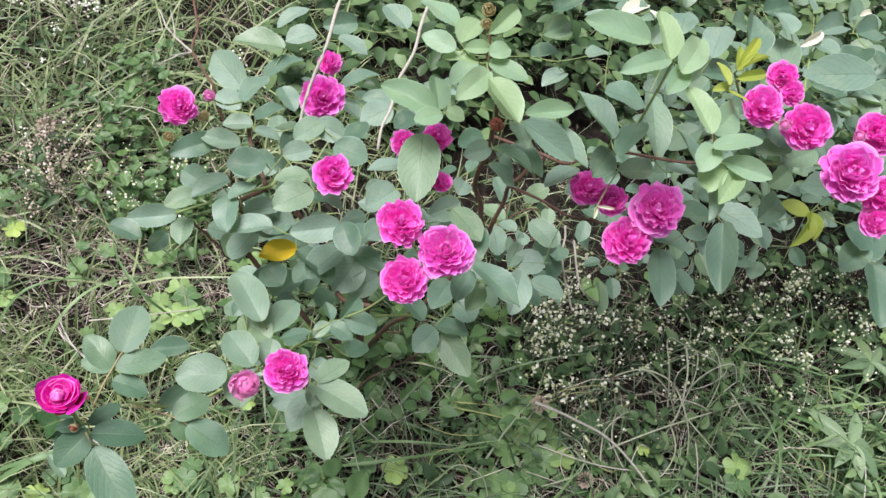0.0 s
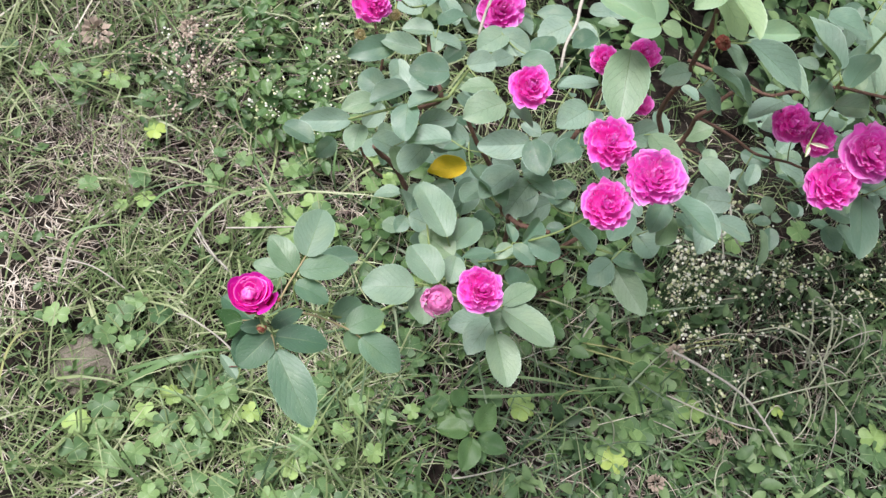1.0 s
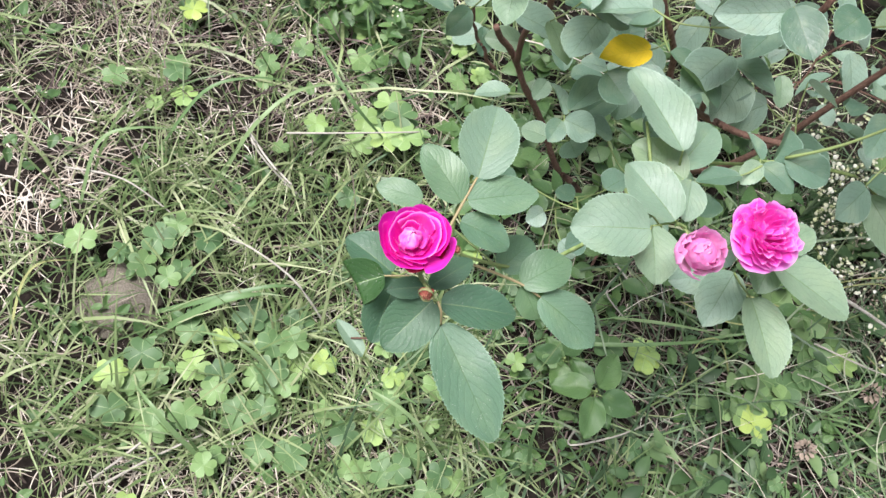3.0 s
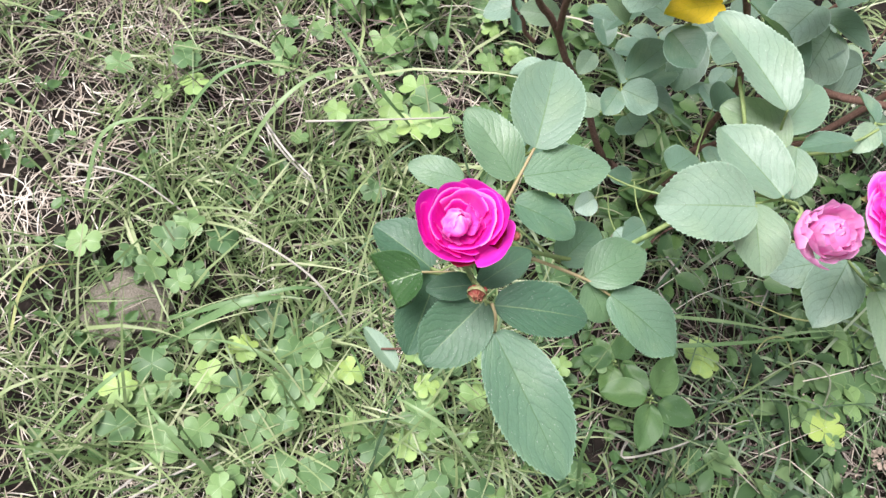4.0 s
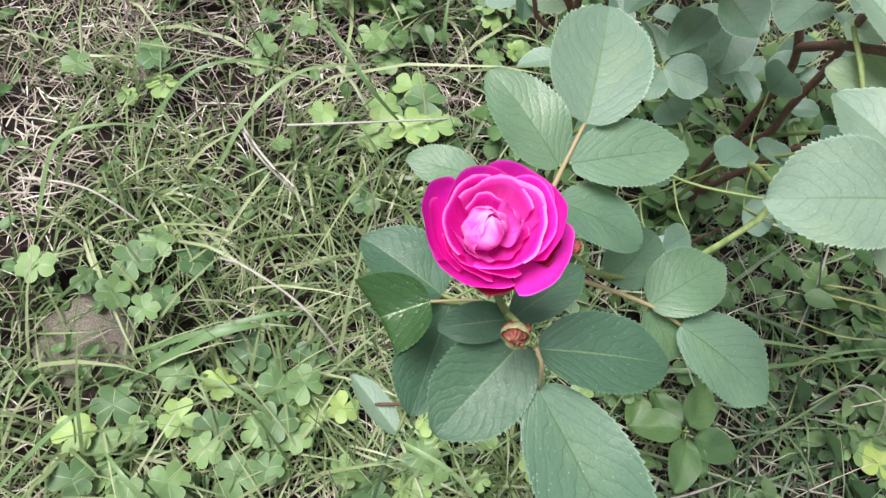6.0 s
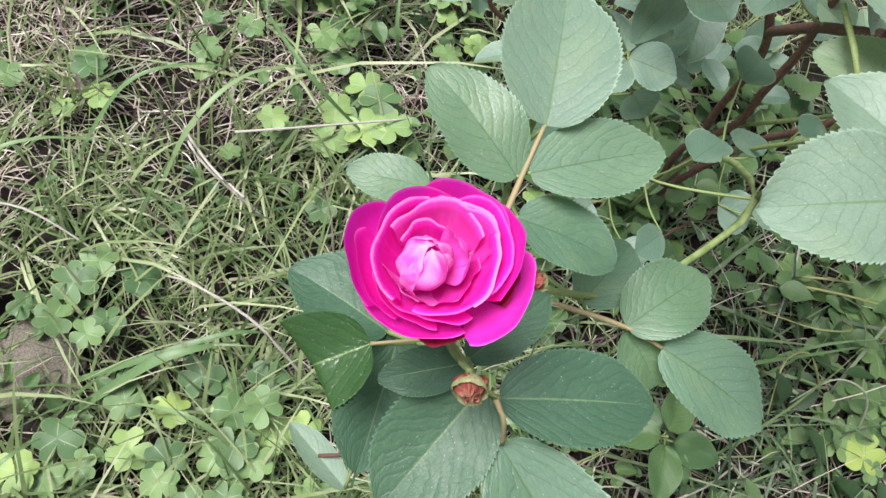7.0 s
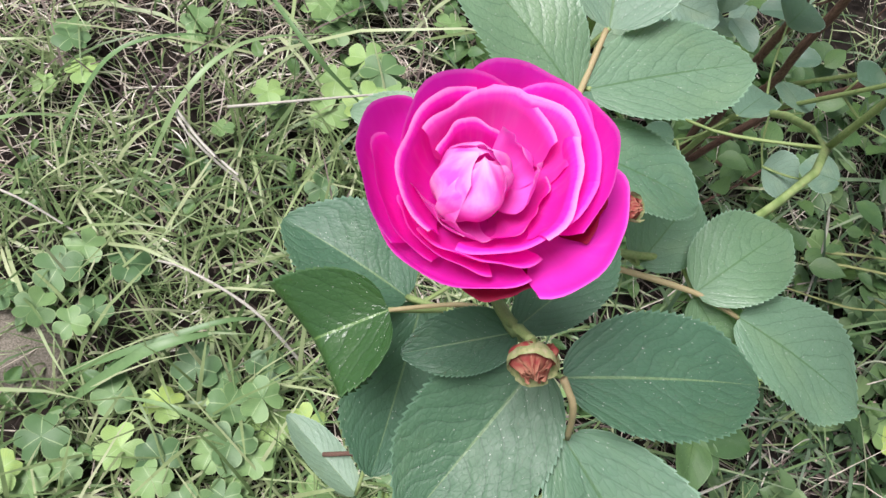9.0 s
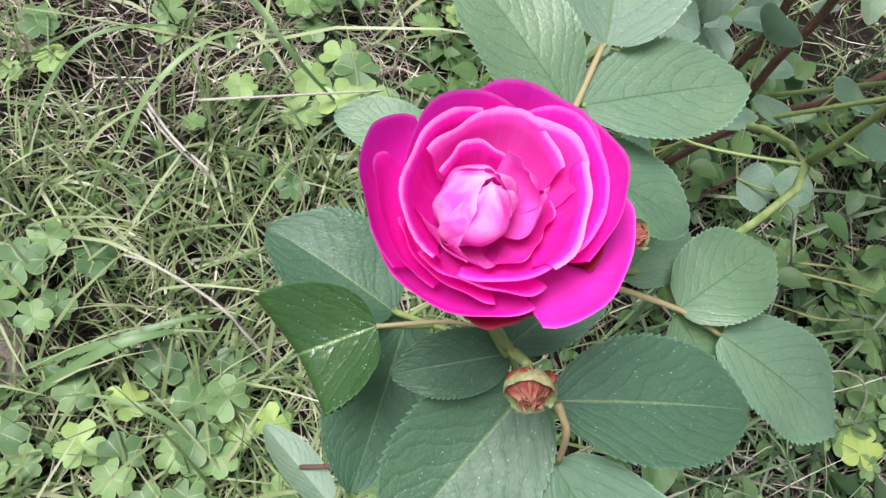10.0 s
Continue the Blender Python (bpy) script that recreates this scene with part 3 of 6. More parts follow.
def blade(points, width, ridge, kind):
    """One broad arching grass blade, keeled along its middle."""
    _, _, fine = tube(points, 0.001, 0.001, 3, 8)
    n = len(fine)
    verts, faces = [], []
    for i, p in enumerate(fine):
        t = i / (n - 1)
        ahead = (fine[min(i + 1, n - 1)] - fine[max(i - 1, 0)]).normalized()
        side = ahead.cross(Vector((0, 0, 1))).normalized()
        w = width * 0.5 * (1 - t ** 2.4) * (0.7 + 0.3 * min(1, 3 * t)) + 0.0002
        verts += [p - side * w + Vector((0, 0, ridge)), p, p + side * w + Vector((0, 0, ridge))]
    for i in range(n - 1):
        for k in (0, 1):
            faces.append((3 * i + k, 3 * i + k + 1, 3 * i + k + 4, 3 * i + k + 3))
    ob = obj("grass_blade", mesh_of("grass_blade", verts, faces), STRAW if kind == "strawblade" else VINE if kind == "yblade" else BROAD_BLADE)
    tagged(ob, {"blade": "broad arching green grass blade", "yblade": "broad yellowing grass blade curling over", "strawblade": "pale bleached dead grass blade"}[kind], "grass blade", "broad grass blades")


blade([(-0.242, 0.480, 0.020), (-0.184, 0.514, 0.070), (-0.144, 0.532, 0.080), (-0.108, 0.551, 0.060)], 0.0100, 0.0012, "blade")
blade([(-0.409, 0.438, 0.010), (-0.406, 0.492, 0.050), (-0.389, 0.519, 0.070), (-0.359, 0.543, 0.040)], 0.0035, 0.0006, "yblade")
blade([(-0.221, 0.721, 0.010), (-0.189, 0.760, 0.100), (-0.140, 0.819, 0.120), (-0.059, 0.880, 0.080)], 0.0060, 0.0008, "blade")
blade([(-0.312, 0.740, 0.010), (-0.266, 0.795, 0.090), (-0.211, 0.829, 0.100), (-0.152, 0.867, 0.060)], 0.0050, 0.0006, "blade")
blade([(0.017, 0.819, 0.010), (-0.060, 0.808, 0.120), (-0.113, 0.855, 0.140), (-0.145, 0.931, 0.100)], 0.0060, 0.0008, "blade")
blade([(-0.385, 0.631, 0.010), (-0.372, 0.690, 0.080), (-0.327, 0.720, 0.090), (-0.270, 0.752, 0.050)], 0.0050, 0.0006, "blade")
blade([(0.162, 0.373, 0.020), (0.085, 0.415, 0.100), (0.036, 0.435, 0.110), (0.013, 0.451, 0.080)], 0.0050, 0.0006, "blade")
blade([(0.257, 0.389, 0.020), (0.233, 0.424, 0.100), (0.235, 0.454, 0.140)], 0.0060, 0.0006, "blade")
blade([(0.269, 0.579, 0.030), (0.356, 0.583, 0.070), (0.449, 0.604, 0.080), (0.655, 0.669, 0.050)], 0.0060, 0.0006, "blade")
blade([(0.358, 0.637, 0.030), (0.424, 0.629, 0.070), (0.522, 0.641, 0.050)], 0.0050, 0.0005, "blade")
blade([(-0.340, 0.349, 0.010), (-0.294, 0.391, 0.080), (-0.270, 0.415, 0.100), (-0.257, 0.438, 0.070)], 0.0050, 0.0006, "blade")
blade([(-0.127, 0.325, 0.010), (-0.185, 0.352, 0.080), (-0.219, 0.376, 0.100), (-0.247, 0.402, 0.070)], 0.0060, 0.0006, "blade")
blade([(-0.062, 0.440, 0.010), (-0.122, 0.463, 0.080), (-0.162, 0.474, 0.080), (-0.203, 0.485, 0.040)], 0.0050, 0.0006, "blade")
blade([(-0.019, 0.951, 0.010), (-0.064, 0.921, 0.120), (-0.082, 0.947, 0.160)], 0.0050, 0.0006, "blade")
blade([(0.038, 0.899, 0.010), (0.006, 0.897, 0.120), (-0.001, 0.945, 0.160)], 0.0060, 0.0006, "blade")
blade([(-0.251, 0.506, 0.020), (-0.189, 0.523, 0.060), (-0.118, 0.551, 0.080), (-0.076, 0.565, 0.060)], 0.0070, 0.0008, "blade")
blade([(0.836, 0.500, 0.020), (0.813, 0.530, 0.080), (0.809, 0.562, 0.100)], 0.0090, 0.0010, "blade")
blade([(1.037, 0.538, 0.020), (0.975, 0.552, 0.080), (0.948, 0.581, 0.100)], 0.0100, 0.0010, "blade")
blade([(0.913, 0.515, 0.020), (0.919, 0.531, 0.080), (0.952, 0.555, 0.090)], 0.0100, 0.0010, "blade")


def stalk(points, r0, r1, kind):
    v, f, _ = tube(points, r0 * 1.4, r1 * 1.4, 6, 6)
    ob = obj("dry_stalk" if kind != "vine" else "creeping_vine", mesh_of("stalk", v, f), {"stalk": DRY, "twiglet": BARK, "vine": VINE, "loop": PALE_STEM}[kind])
    tagged(ob, {"stalk": "pale dry bent plant stalk over the grass", "twiglet": "thin dark dead twig on the ground", "vine": "thin yellow-green creeping stem in the clover", "loop": "pale grey-green wiry stem looping through the weeds"}[kind], "stalk", "dead stalks")


stalk([(0.626, 0.696, 0.150), (0.698, 0.686, 0.130), (0.788, 0.665, 0.100), (0.873, 0.608, 0.060), (0.948, 0.534, 0.010)], 0.0019, 0.0013, "stalk")
stalk([(0.950, 0.860, 0.140), (0.955, 0.812, 0.120), (0.954, 0.758, 0.070), (0.929, 0.708, 0.020)], 0.0016, 0.0010, "loop")
stalk([(0.864, 0.826, 0.100), (0.919, 0.792, 0.120), (0.964, 0.728, 0.080), (0.984, 0.676, 0.020)], 0.0014, 0.0010, "loop")
stalk([(0.800, 0.666, 0.060), (0.915, 0.717, 0.080), (1.112, 0.804, 0.060)], 0.0012, 0.0010, "loop")
stalk([(0.664, 0.661, 0.050), (0.788, 0.631, 0.060), (0.963, 0.646, 0.030)], 0.0012, 0.0008, "stalk")
stalk([(0.478, 0.715, 0.050), (0.550, 0.701, 0.070), (0.616, 0.700, 0.060), (0.675, 0.706, 0.050)], 0.0012, 0.0009, "vine")
stalk([(0.485, 0.724, 0.050), (0.522, 0.712, 0.080), (0.583, 0.724, 0.060)], 0.0012, 0.0009, "vine")
stalk([(-0.207, 0.795, 0.030), (-0.163, 0.720, 0.090), (-0.124, 0.681, 0.110)], 0.0013, 0.0009, "stalk")
stalk([(0.657, 0.950, 0.300), (0.663, 0.848, 0.300), (0.742, 0.876, 0.220)], 0.0016, 0.0010, "stalk")
stalk([(0.311, 0.685, 0.030), (0.331, 0.737, 0.050), (0.418, 0.799, 0.060), (0.480, 0.855, 0.030)], 0.0016, 0.0010, "twiglet")
stalk([(0.352, 0.847, 0.050), (0.407, 0.845, 0.080), (0.469, 0.909, 0.050)], 0.0012, 0.0008, "twiglet")
stalk([(0.323, 0.835, 0.080), (0.384, 0.814, 0.060), (0.464, 0.807, 0.020)], 0.0014, 0.0010, "twiglet")
stalk([(0.539, 0.798, 0.030), (0.493, 0.722, 0.070), (0.485, 0.653, 0.020)], 0.0012, 0.0008, "stalk")
stalk([(-0.189, 0.798, 0.060), (-0.195, 0.758, 0.080), (-0.166, 0.727, 0.070), (-0.106, 0.708, 0.020)], 0.0013, 0.0009, "stalk")
stalk([(0.364, 0.711, 0.030), (0.332, 0.660, 0.060), (0.374, 0.640, 0.030)], 0.0012, 0.0008, "stalk")
stalk([(0.351, 0.717, 0.040), (0.375, 0.681, 0.050), (0.402, 0.666, 0.020)], 0.0012, 0.0008, "stalk")
stalk([(0.317, 0.468, 0.020), (0.298, 0.436, 0.060), (0.364, 0.462, 0.060), (0.423, 0.499, 0.030)], 0.0012, 0.0008, "stalk")
stalk([(-0.263, 0.295, 0.020), (-0.238, 0.319, 0.040), (-0.195, 0.378, 0.030)], 0.0014, 0.0010, "stalk")
stalk([(-0.250, 0.291, 0.020), (-0.206, 0.327, 0.030), (-0.155, 0.366, 0.030)], 0.0014, 0.0010, "stalk")
stalk([(-0.148, 0.771, 0.080), (-0.080, 0.785, 0.090), (0.034, 0.833, 0.070)], 0.0011, 0.0008, "stalk")
stalk([(-0.413, 0.669, 0.030), (-0.332, 0.657, 0.060), (-0.262, 0.636, 0.030)], 0.0011, 0.0007, "stalk")
stalk([(-0.042, 0.536, 0.030), (-0.092, 0.561, 0.090), (-0.150, 0.586, 0.100), (-0.187, 0.609, 0.060)], 0.0012, 0.0008, "stalk")
stalk([(0.813, 0.801, 0.100), (0.852, 0.799, 0.140), (0.918, 0.786, 0.100), (0.963, 0.759, 0.040)], 0.0012, 0.0009, "loop")
stalk([(0.950, 0.762, 0.030), (0.917, 0.813, 0.120), (0.901, 0.863, 0.160), (0.946, 0.869, 0.140), (1.031, 0.888, 0.080)], 0.0012, 0.0009, "loop")
stalk([(0.949, 0.751, 0.040), (0.940, 0.678, 0.060), (0.896, 0.621, 0.050), (0.843, 0.637, 0.020)], 0.0011, 0.0008, "loop")
stalk([(0.840, 0.759, 0.030), (0.817, 0.678, 0.050), (0.888, 0.590, 0.010)], 0.0012, 0.0009, "loop")
stalk([(0.470, 0.984, 0.150), (0.534, 0.989, 0.200), (0.638, 1.024, 0.200)], 0.0012, 0.0008, "twiglet")
stalk([(0.512, 0.953, 0.300), (0.578, 1.005, 0.300), (0.676, 1.024, 0.250)], 0.0014, 0.0008, "twiglet")
stalk([(0.534, 1.009, 0.300), (0.528, 0.967, 0.250), (0.500, 0.931, 0.200)], 0.0012, 0.0008, "twiglet")
stalk([(0.603, 1.017, 0.200), (0.683, 1.006, 0.200), (0.778, 1.031, 0.150)], 0.0012, 0.0008, "twiglet")
stalk([(0.968, 0.812, 0.030), (0.950, 0.826, 0.090), (0.968, 0.842, 0.120), (0.990, 0.838, 0.080)], 0.0012, 0.0008, "loop")
stalk([(0.985, 0.790, 0.030), (0.990, 0.830, 0.090), (0.985, 0.868, 0.120), (0.965, 0.885, 0.100)], 0.0012, 0.0008, "loop")
stalk([(0.795, 0.640, 0.030), (0.790, 0.690, 0.070), (0.815, 0.720, 0.090), (0.862, 0.752, 0.060)], 0.0012, 0.0008, "loop")
for k in range(34):
    sx, sy, turn = rng.uniform(0.5, 1.5), rng.uniform(0.50, 0.95), rng.uniform(0, 6.28)
    bow, reach, top = rng.uniform(-0.05, 0.05), rng.uniform(0.07, 0.16), rng.uniform(0.05, 0.12)
    ex, ey = math.cos(turn), math.sin(turn)
    stalk([(sx, sy, 0.01), (sx + ex * reach * 0.35 - ey * bow, sy + ey * reach * 0.35 + ex * bow, top * 0.8), (sx + ex * reach * 0.8 - ey * bow * 0.9, sy + ey * reach * 0.8 + ex * bow * 0.9, top), (sx + ex * reach + ey * bow * 0.3, sy + ey * reach - ex * bow * 0.3, top * 0.6)], 0.0010, 0.0006, rng.choice(("loop", "loop", "vine", "stalk")))


# ---- clover ----
def heart(length, width):
    """One heart-shaped clover leaflet, notched at its tip, folded a little along its midrib."""
    def fn(u, v):
        h = math.sin(math.pi * 0.5 * min(1, v / 0.62)) ** 0.9 if v < 0.62 else math.sqrt(max(0, 1 - ((v - 0.62) / 0.44) ** 2))
        y = length * (v - (0.17 * (1 - abs(u)) ** 1.3 if v > 0.6 else 0) * max(0, (v - 0.6) / 0.4))
        return (u * width * 0.5 * max(0.03, h), y, abs(u) * 0.10 * width * h - 0.16 * length * v * v)
    return fn


CLOVER_LEAFLET = grid_mesh("leaflet", 8, 6, heart(0.5, 0.66))
CLOVER_LEAFLET.materials.append(CLOVER)
CLOVER_STEM = mesh_of("stem", *tube([(0, 0, -1.3), (0.05, 0.02, -0.6), (0, 0, 0)], 0.035, 0.028, 5, 3)[:2])
CLOVER_STEM.materials.append(TWIG)


def clover(x, y, z, size, lean=0.0):
    """A clover: three heart leaflets on a thin stem rooted in the soil."""
    top = new("clover")
    s = min(size, 0.031 if x > 0.5 else 0.026) * 1.85
    z = max(z, 0.034) + rng.uniform(-0.004, 0.012)
    top.matrix_world = pose(x, y, z, rng.uniform(-16, 8), rng.uniform(-12, 12), rng.uniform(0, 360))
    turned = rng.uniform(0, 120)
    for k in range(3):
        ob = obj("leaflet", CLOVER_LEAFLET, None, top)
        ob.matrix_basis = pose(0, 0, 0, rng.uniform(-6, 10), 0, turned + 120 * k + rng.uniform(-9, 9)) @ Matrix.Diagonal((s, s * rng.uniform(0.92, 1.05), s, 1))
    st = obj("stem", CLOVER_STEM, None, top)
    st.matrix_basis = Matrix.Diagonal((0.022, 0.022, (z + 0.012) / 1.3, 1))
    tagged(top, "green three-leaved clover rooted in the turf", "clover", "clovers in the grass")


clover(-0.136, 0.518, 0.035, 0.0243)
clover(-0.112, 0.514, 0.030, 0.0176)
clover(-0.064, 0.474, 0.030, 0.0241)
clover(-0.074, 0.526, 0.030, 0.0204)
clover(-0.153, 0.437, 0.030, 0.0226)
clover(-0.155, 0.417, 0.030, 0.0198)
clover(-0.121, 0.395, 0.030, 0.0250)
clover(-0.090, 0.413, 0.030, 0.0198)
clover(-0.091, 0.446, 0.030, 0.0226)
clover(-0.088, 0.360, 0.030, 0.0222)
clover(-0.047, 0.361, 0.030, 0.0261)
clover(-0.032, 0.482, 0.030, 0.0188)
clover(-0.017, 0.420, 0.030, 0.0199)
clover(0.052, 0.444, 0.030, 0.0228)
clover(0.050, 0.413, 0.030, 0.0226)
clover(0.010, 0.396, 0.030, 0.0198)
clover(-0.272, 0.595, 0.030, 0.0253)
clover(-0.255, 0.622, 0.030, 0.0213)
clover(-0.211, 0.610, 0.030, 0.0225)
clover(-0.233, 0.560, 0.030, 0.0194)
clover(-0.281, 0.556, 0.030, 0.0209)
clover(-0.311, 0.571, 0.030, 0.0197)
clover(-0.364, 0.574, 0.030, 0.0213)
clover(-0.201, 0.488, 0.030, 0.0216)
clover(-0.158, 0.484, 0.030, 0.0202)
clover(-0.250, 0.445, 0.030, 0.0242)
clover(-0.278, 0.413, 0.030, 0.0228)
clover(-0.253, 0.411, 0.030, 0.0200)
clover(-0.266, 0.371, 0.030, 0.0226)
clover(-0.238, 0.379, 0.030, 0.0199)
clover(-0.226, 0.423, 0.030, 0.0173)
clover(-0.056, 0.980, 0.030, 0.0262)
clover(-0.017, 0.878, 0.040, 0.0264)
clover(-0.047, 0.846, 0.040, 0.0229)
clover(0.006, 0.856, 0.040, 0.0262)
clover(-0.049, 0.810, 0.040, 0.0241)
clover(-0.021, 0.831, 0.040, 0.0243)
clover(0.023, 0.843, 0.040, 0.0214)
clover(0.069, 1.033, 0.050, 0.0268)
clover(0.098, 0.386, 0.030, 0.0227)
clover(0.401, 0.581, 0.040, 0.0256)
clover(0.588, 0.575, 0.030, 0.0277)
clover(0.539, 0.536, 0.030, 0.0237)
clover(0.570, 0.527, 0.030, 0.0272)
clover(0.612, 0.565, 0.030, 0.0247)
clover(0.260, 0.546, 0.060, 0.0196)
clover(0.683, 0.726, 0.030, 0.0331)
clover(0.652, 0.652, 0.030, 0.0340)
clover(0.622, 0.590, 0.030, 0.0313)
clover(0.584, 0.591, 0.030, 0.0273)
clover(0.702, 0.692, 0.030, 0.0272)
clover(0.633, 0.685, 0.030, 0.0303)
clover(0.710, 0.646, 0.030, 0.0308)
clover(0.785, 0.731, 0.030, 0.0282)
clover(0.660, 0.608, 0.030, 0.0281)
clover(0.401, 0.589, 0.030, 0.0292)
clover(0.345, 0.586, 0.030, 0.0345)
clover(0.594, 0.708, 0.030, 0.0367)
clover(0.561, 0.670, 0.030, 0.0362)
clover(0.517, 0.732, 0.030, 0.0322)
clover(0.680, 0.636, 0.030, 0.0367)
clover(0.581, 0.592, 0.030, 0.0357)
clover(1.078, 0.671, 0.030, 0.0408)
clover(-0.106, 0.816, 0.030, 0.0215)
clover(-0.000, 0.852, 0.060, 0.0319)
clover(-0.013, 0.814, 0.060, 0.0316)
clover(0.015, 0.819, 0.060, 0.0295)
clover(0.959, 1.088, 0.050, 0.0382)
clover(0.808, 1.031, 0.050, 0.0413)
clover(1.075, 0.637, 0.030, 0.0357)
clover(0.625, 0.737, 0.040, 0.0370)
clover(0.611, 0.645, 0.040, 0.0319)
clover(0.997, 0.673, 0.030, 0.0305)
clover(0.581, 0.561, 0.030, 0.0354)
clover(0.657, 0.695, 0.040, 0.0304)


def clover_patches(count):
    """More clovers, gathered in loose patches of the turf."""
    while count:
        x, y = rng.uniform(-0.9, 1.8), rng.uniform(0.1, 1.4)
        if noise.noise((x * 2.6, y * 2.6, 3.3)) < 0.12 + rng.uniform(-0.25, 0.25) or y > 1.08 + 0.5 * max(0, x - 0.3):
            continue
        shaded = 0.08 < x < 1.35 and 0.66 + 0.06 * x < y < 1.15 + 0.3 * x
        if (shaded and rng.random() > 0.3) or (x > 0.22 and rng.random() > 0.4):
            continue
        clover(x, y, rng.uniform(0.03, 0.055), rng.uniform(0.012, 0.022))
        count -= 1


clover_patches(190)
for k in range(34):
    clover(rng.uniform(-0.26, 0.18), rng.uniform(0.25, 0.55), rng.uniform(0.035, 0.06), rng.uniform(0.016, 0.023))


# ---- stone ----
def stone(x, y, z, size):
    bm = bmesh.new()
    bmesh.ops.create_icosphere(bm, subdivisions=4, radius=1)
    for v in bm.verts:
        d = 1 + 0.30 * noise.noise(v.co * 1.6) + 0.14 * noise.noise(v.co * 4) + 0.05 * noise.noise(v.co * 11)
        v.co = Vector((v.co.x * d * size, v.co.y * d * size * 0.8, v.co.z * d * size * 0.22 + 0.03 * size * noise.noise(v.co * 6)))
    me = bpy.data.meshes.new("stone")
    bm.to_mesh(me)
    bm.free()
    me.polygons.foreach_set("use_smooth", [True] * len(me.polygons))
    ob = obj("stone", me, STONE)
    ob.matrix_world = pose(x, y, 0.0, 6, -4, 25)
    tagged(ob, "flat brown-grey stone half sunk in the grass", "stone")


stone(-0.296, 0.517, 0.000, 0.0531)


# ---- weeds ----
def lance(u, v):
    h = math.sin(math.pi * v ** 0.8) ** 0.85
    return (u * 0.5 * max(h, 0.01), v, 0.10 * abs(u) * h - 0.25 * v * v)


LANCE = grid_mesh("leaf", 6, 2, lance)
LANCE.materials.append(WEED)
LANCE_FINE = grid_mesh("leaf", 12, 4, lance)
LANCE_FINE.materials.append(PALE_WEED)
OVAL = grid_mesh("leaf", 14, 8, lambda u, v: (u * 0.5 * max(0.01, math.sin(math.pi * v ** 0.78) ** 0.66), v, 0.10 * abs(u) - 0.14 * v * v + 0.02 * math.sin(9 * v + 3 * u)))
OVAL.materials.append(BROAD)


def broadleaf(x, y, z, size):
    """A low weed with opposite pairs of broad rounded leaves."""
    top = new("broadleaf_weed")
    top.matrix_world = pose(x, y, 0, 0, 0, 20)
    v, f, _ = tube([(0, 0, -0.01), (0.004, 0.003, z * 0.5), (0, 0, z)], 0.0022, 0.0015)
    obj("stem", mesh_of("stem", v, f), TWIG, top)
    for k, (ang, ln, wd, up) in enumerate(((70, 0.95, 0.82, 4), (150, 1.0, 0.88, 2), (235, 0.9, 0.80, -2), (312, 1.05, 0.90, 0), (20, 0.75, 0.62, 9), (190, 0.7, 0.6, 7))):
        ob = obj("leaf", OVAL, None, top)
        ob.matrix_basis = pose(0, 0, z - 0.004 * k, up, 0, ang) @ pose(0, size * 0.16, 0, rng.uniform(-14, 8), rng.uniform(-16, 16), 0) @ Matrix.Diagonal((size * wd * 0.80, size * ln, size, 1))
        v, f, _ = tube([(0, 0, z - 0.004 * k - 0.002), Matrix.Rotation(radians(ang), 3, 'Z') @ Vector((0, size * 0.2, z - 0.004 * k))], 0.0009, 0.0007, 5)
        obj("leaf_stalk", mesh_of("leaf_stalk", v, f), TWIG, top)
    tagged(top, "low weed with broad rounded green leaves", "weed")


broadleaf(0.313, 0.501, 0.100, 0.0560)
broadleaf(0.277, 0.547, 0.070, 0.0420)


def rosette(x, y, z, size):
    """A weed with long lance-shaped leaves spreading from one crown."""
    top = new("rosette_weed")
    top.matrix_world = pose(x, y, 0, 0, 0, rng.uniform(0, 90))
    v, f, _ = tube([(0, 0, -0.01), (0.003, 0.002, z * 0.5), (0, 0, z)], 0.0024, 0.0018)
    obj("stem", mesh_of("stem", v, f), TWIG, top)
    for k in range(7):
        ob = obj("leaf", LANCE_FINE, None, top)
        ob.matrix_basis = pose(0, 0, z - 0.003 * (k // 3), rng.uniform(-8, 14), rng.uniform(-25, 25), k * 51 + rng.uniform(-16, 16)) @ Matrix.Diagonal((size * 0.30, size * rng.uniform(0.55, 1.3), size * 0.8, 1))
    tagged(top, "weed with long pointed pale green leaves", "weed")


rosette(1.317, 0.730, 0.090, 0.0954)
rosette(1.415, 0.924, 0.100, 0.0746)


def leaf_field(name, xs, ys, hs, per, size, slim, material, label, shape=None):
    """Small lance leaves round many low stems, one mesh."""
    m = len(xs) * per
    rot = turn_array(nrng.uniform(0, 6.28, m), nrng.normal(0.15, 0.35, m), nrng.normal(0, 0.3, m))
    L = nrng.uniform(*size, m)
    mats = np.zeros((m, 3, 4))
    mats[:, :, :3] = rot * np.stack([L * slim, L, L], -1)[:, None, :]
    mats[:, 0, 3] = np.repeat(xs, per) + nrng.normal(0, 0.014, m)
    mats[:, 1, 3] = np.repeat(ys, per) + nrng.normal(0, 0.014, m)
    mats[:, 2, 3] = np.repeat(hs, per) * nrng.uniform(0.2, 1.0, m)
    verts, faces, uv = template(shape or LANCE)
    tagged(obj(name, many(name, verts, faces, mats, material, uv)), label, "weeds", kind="stuff")


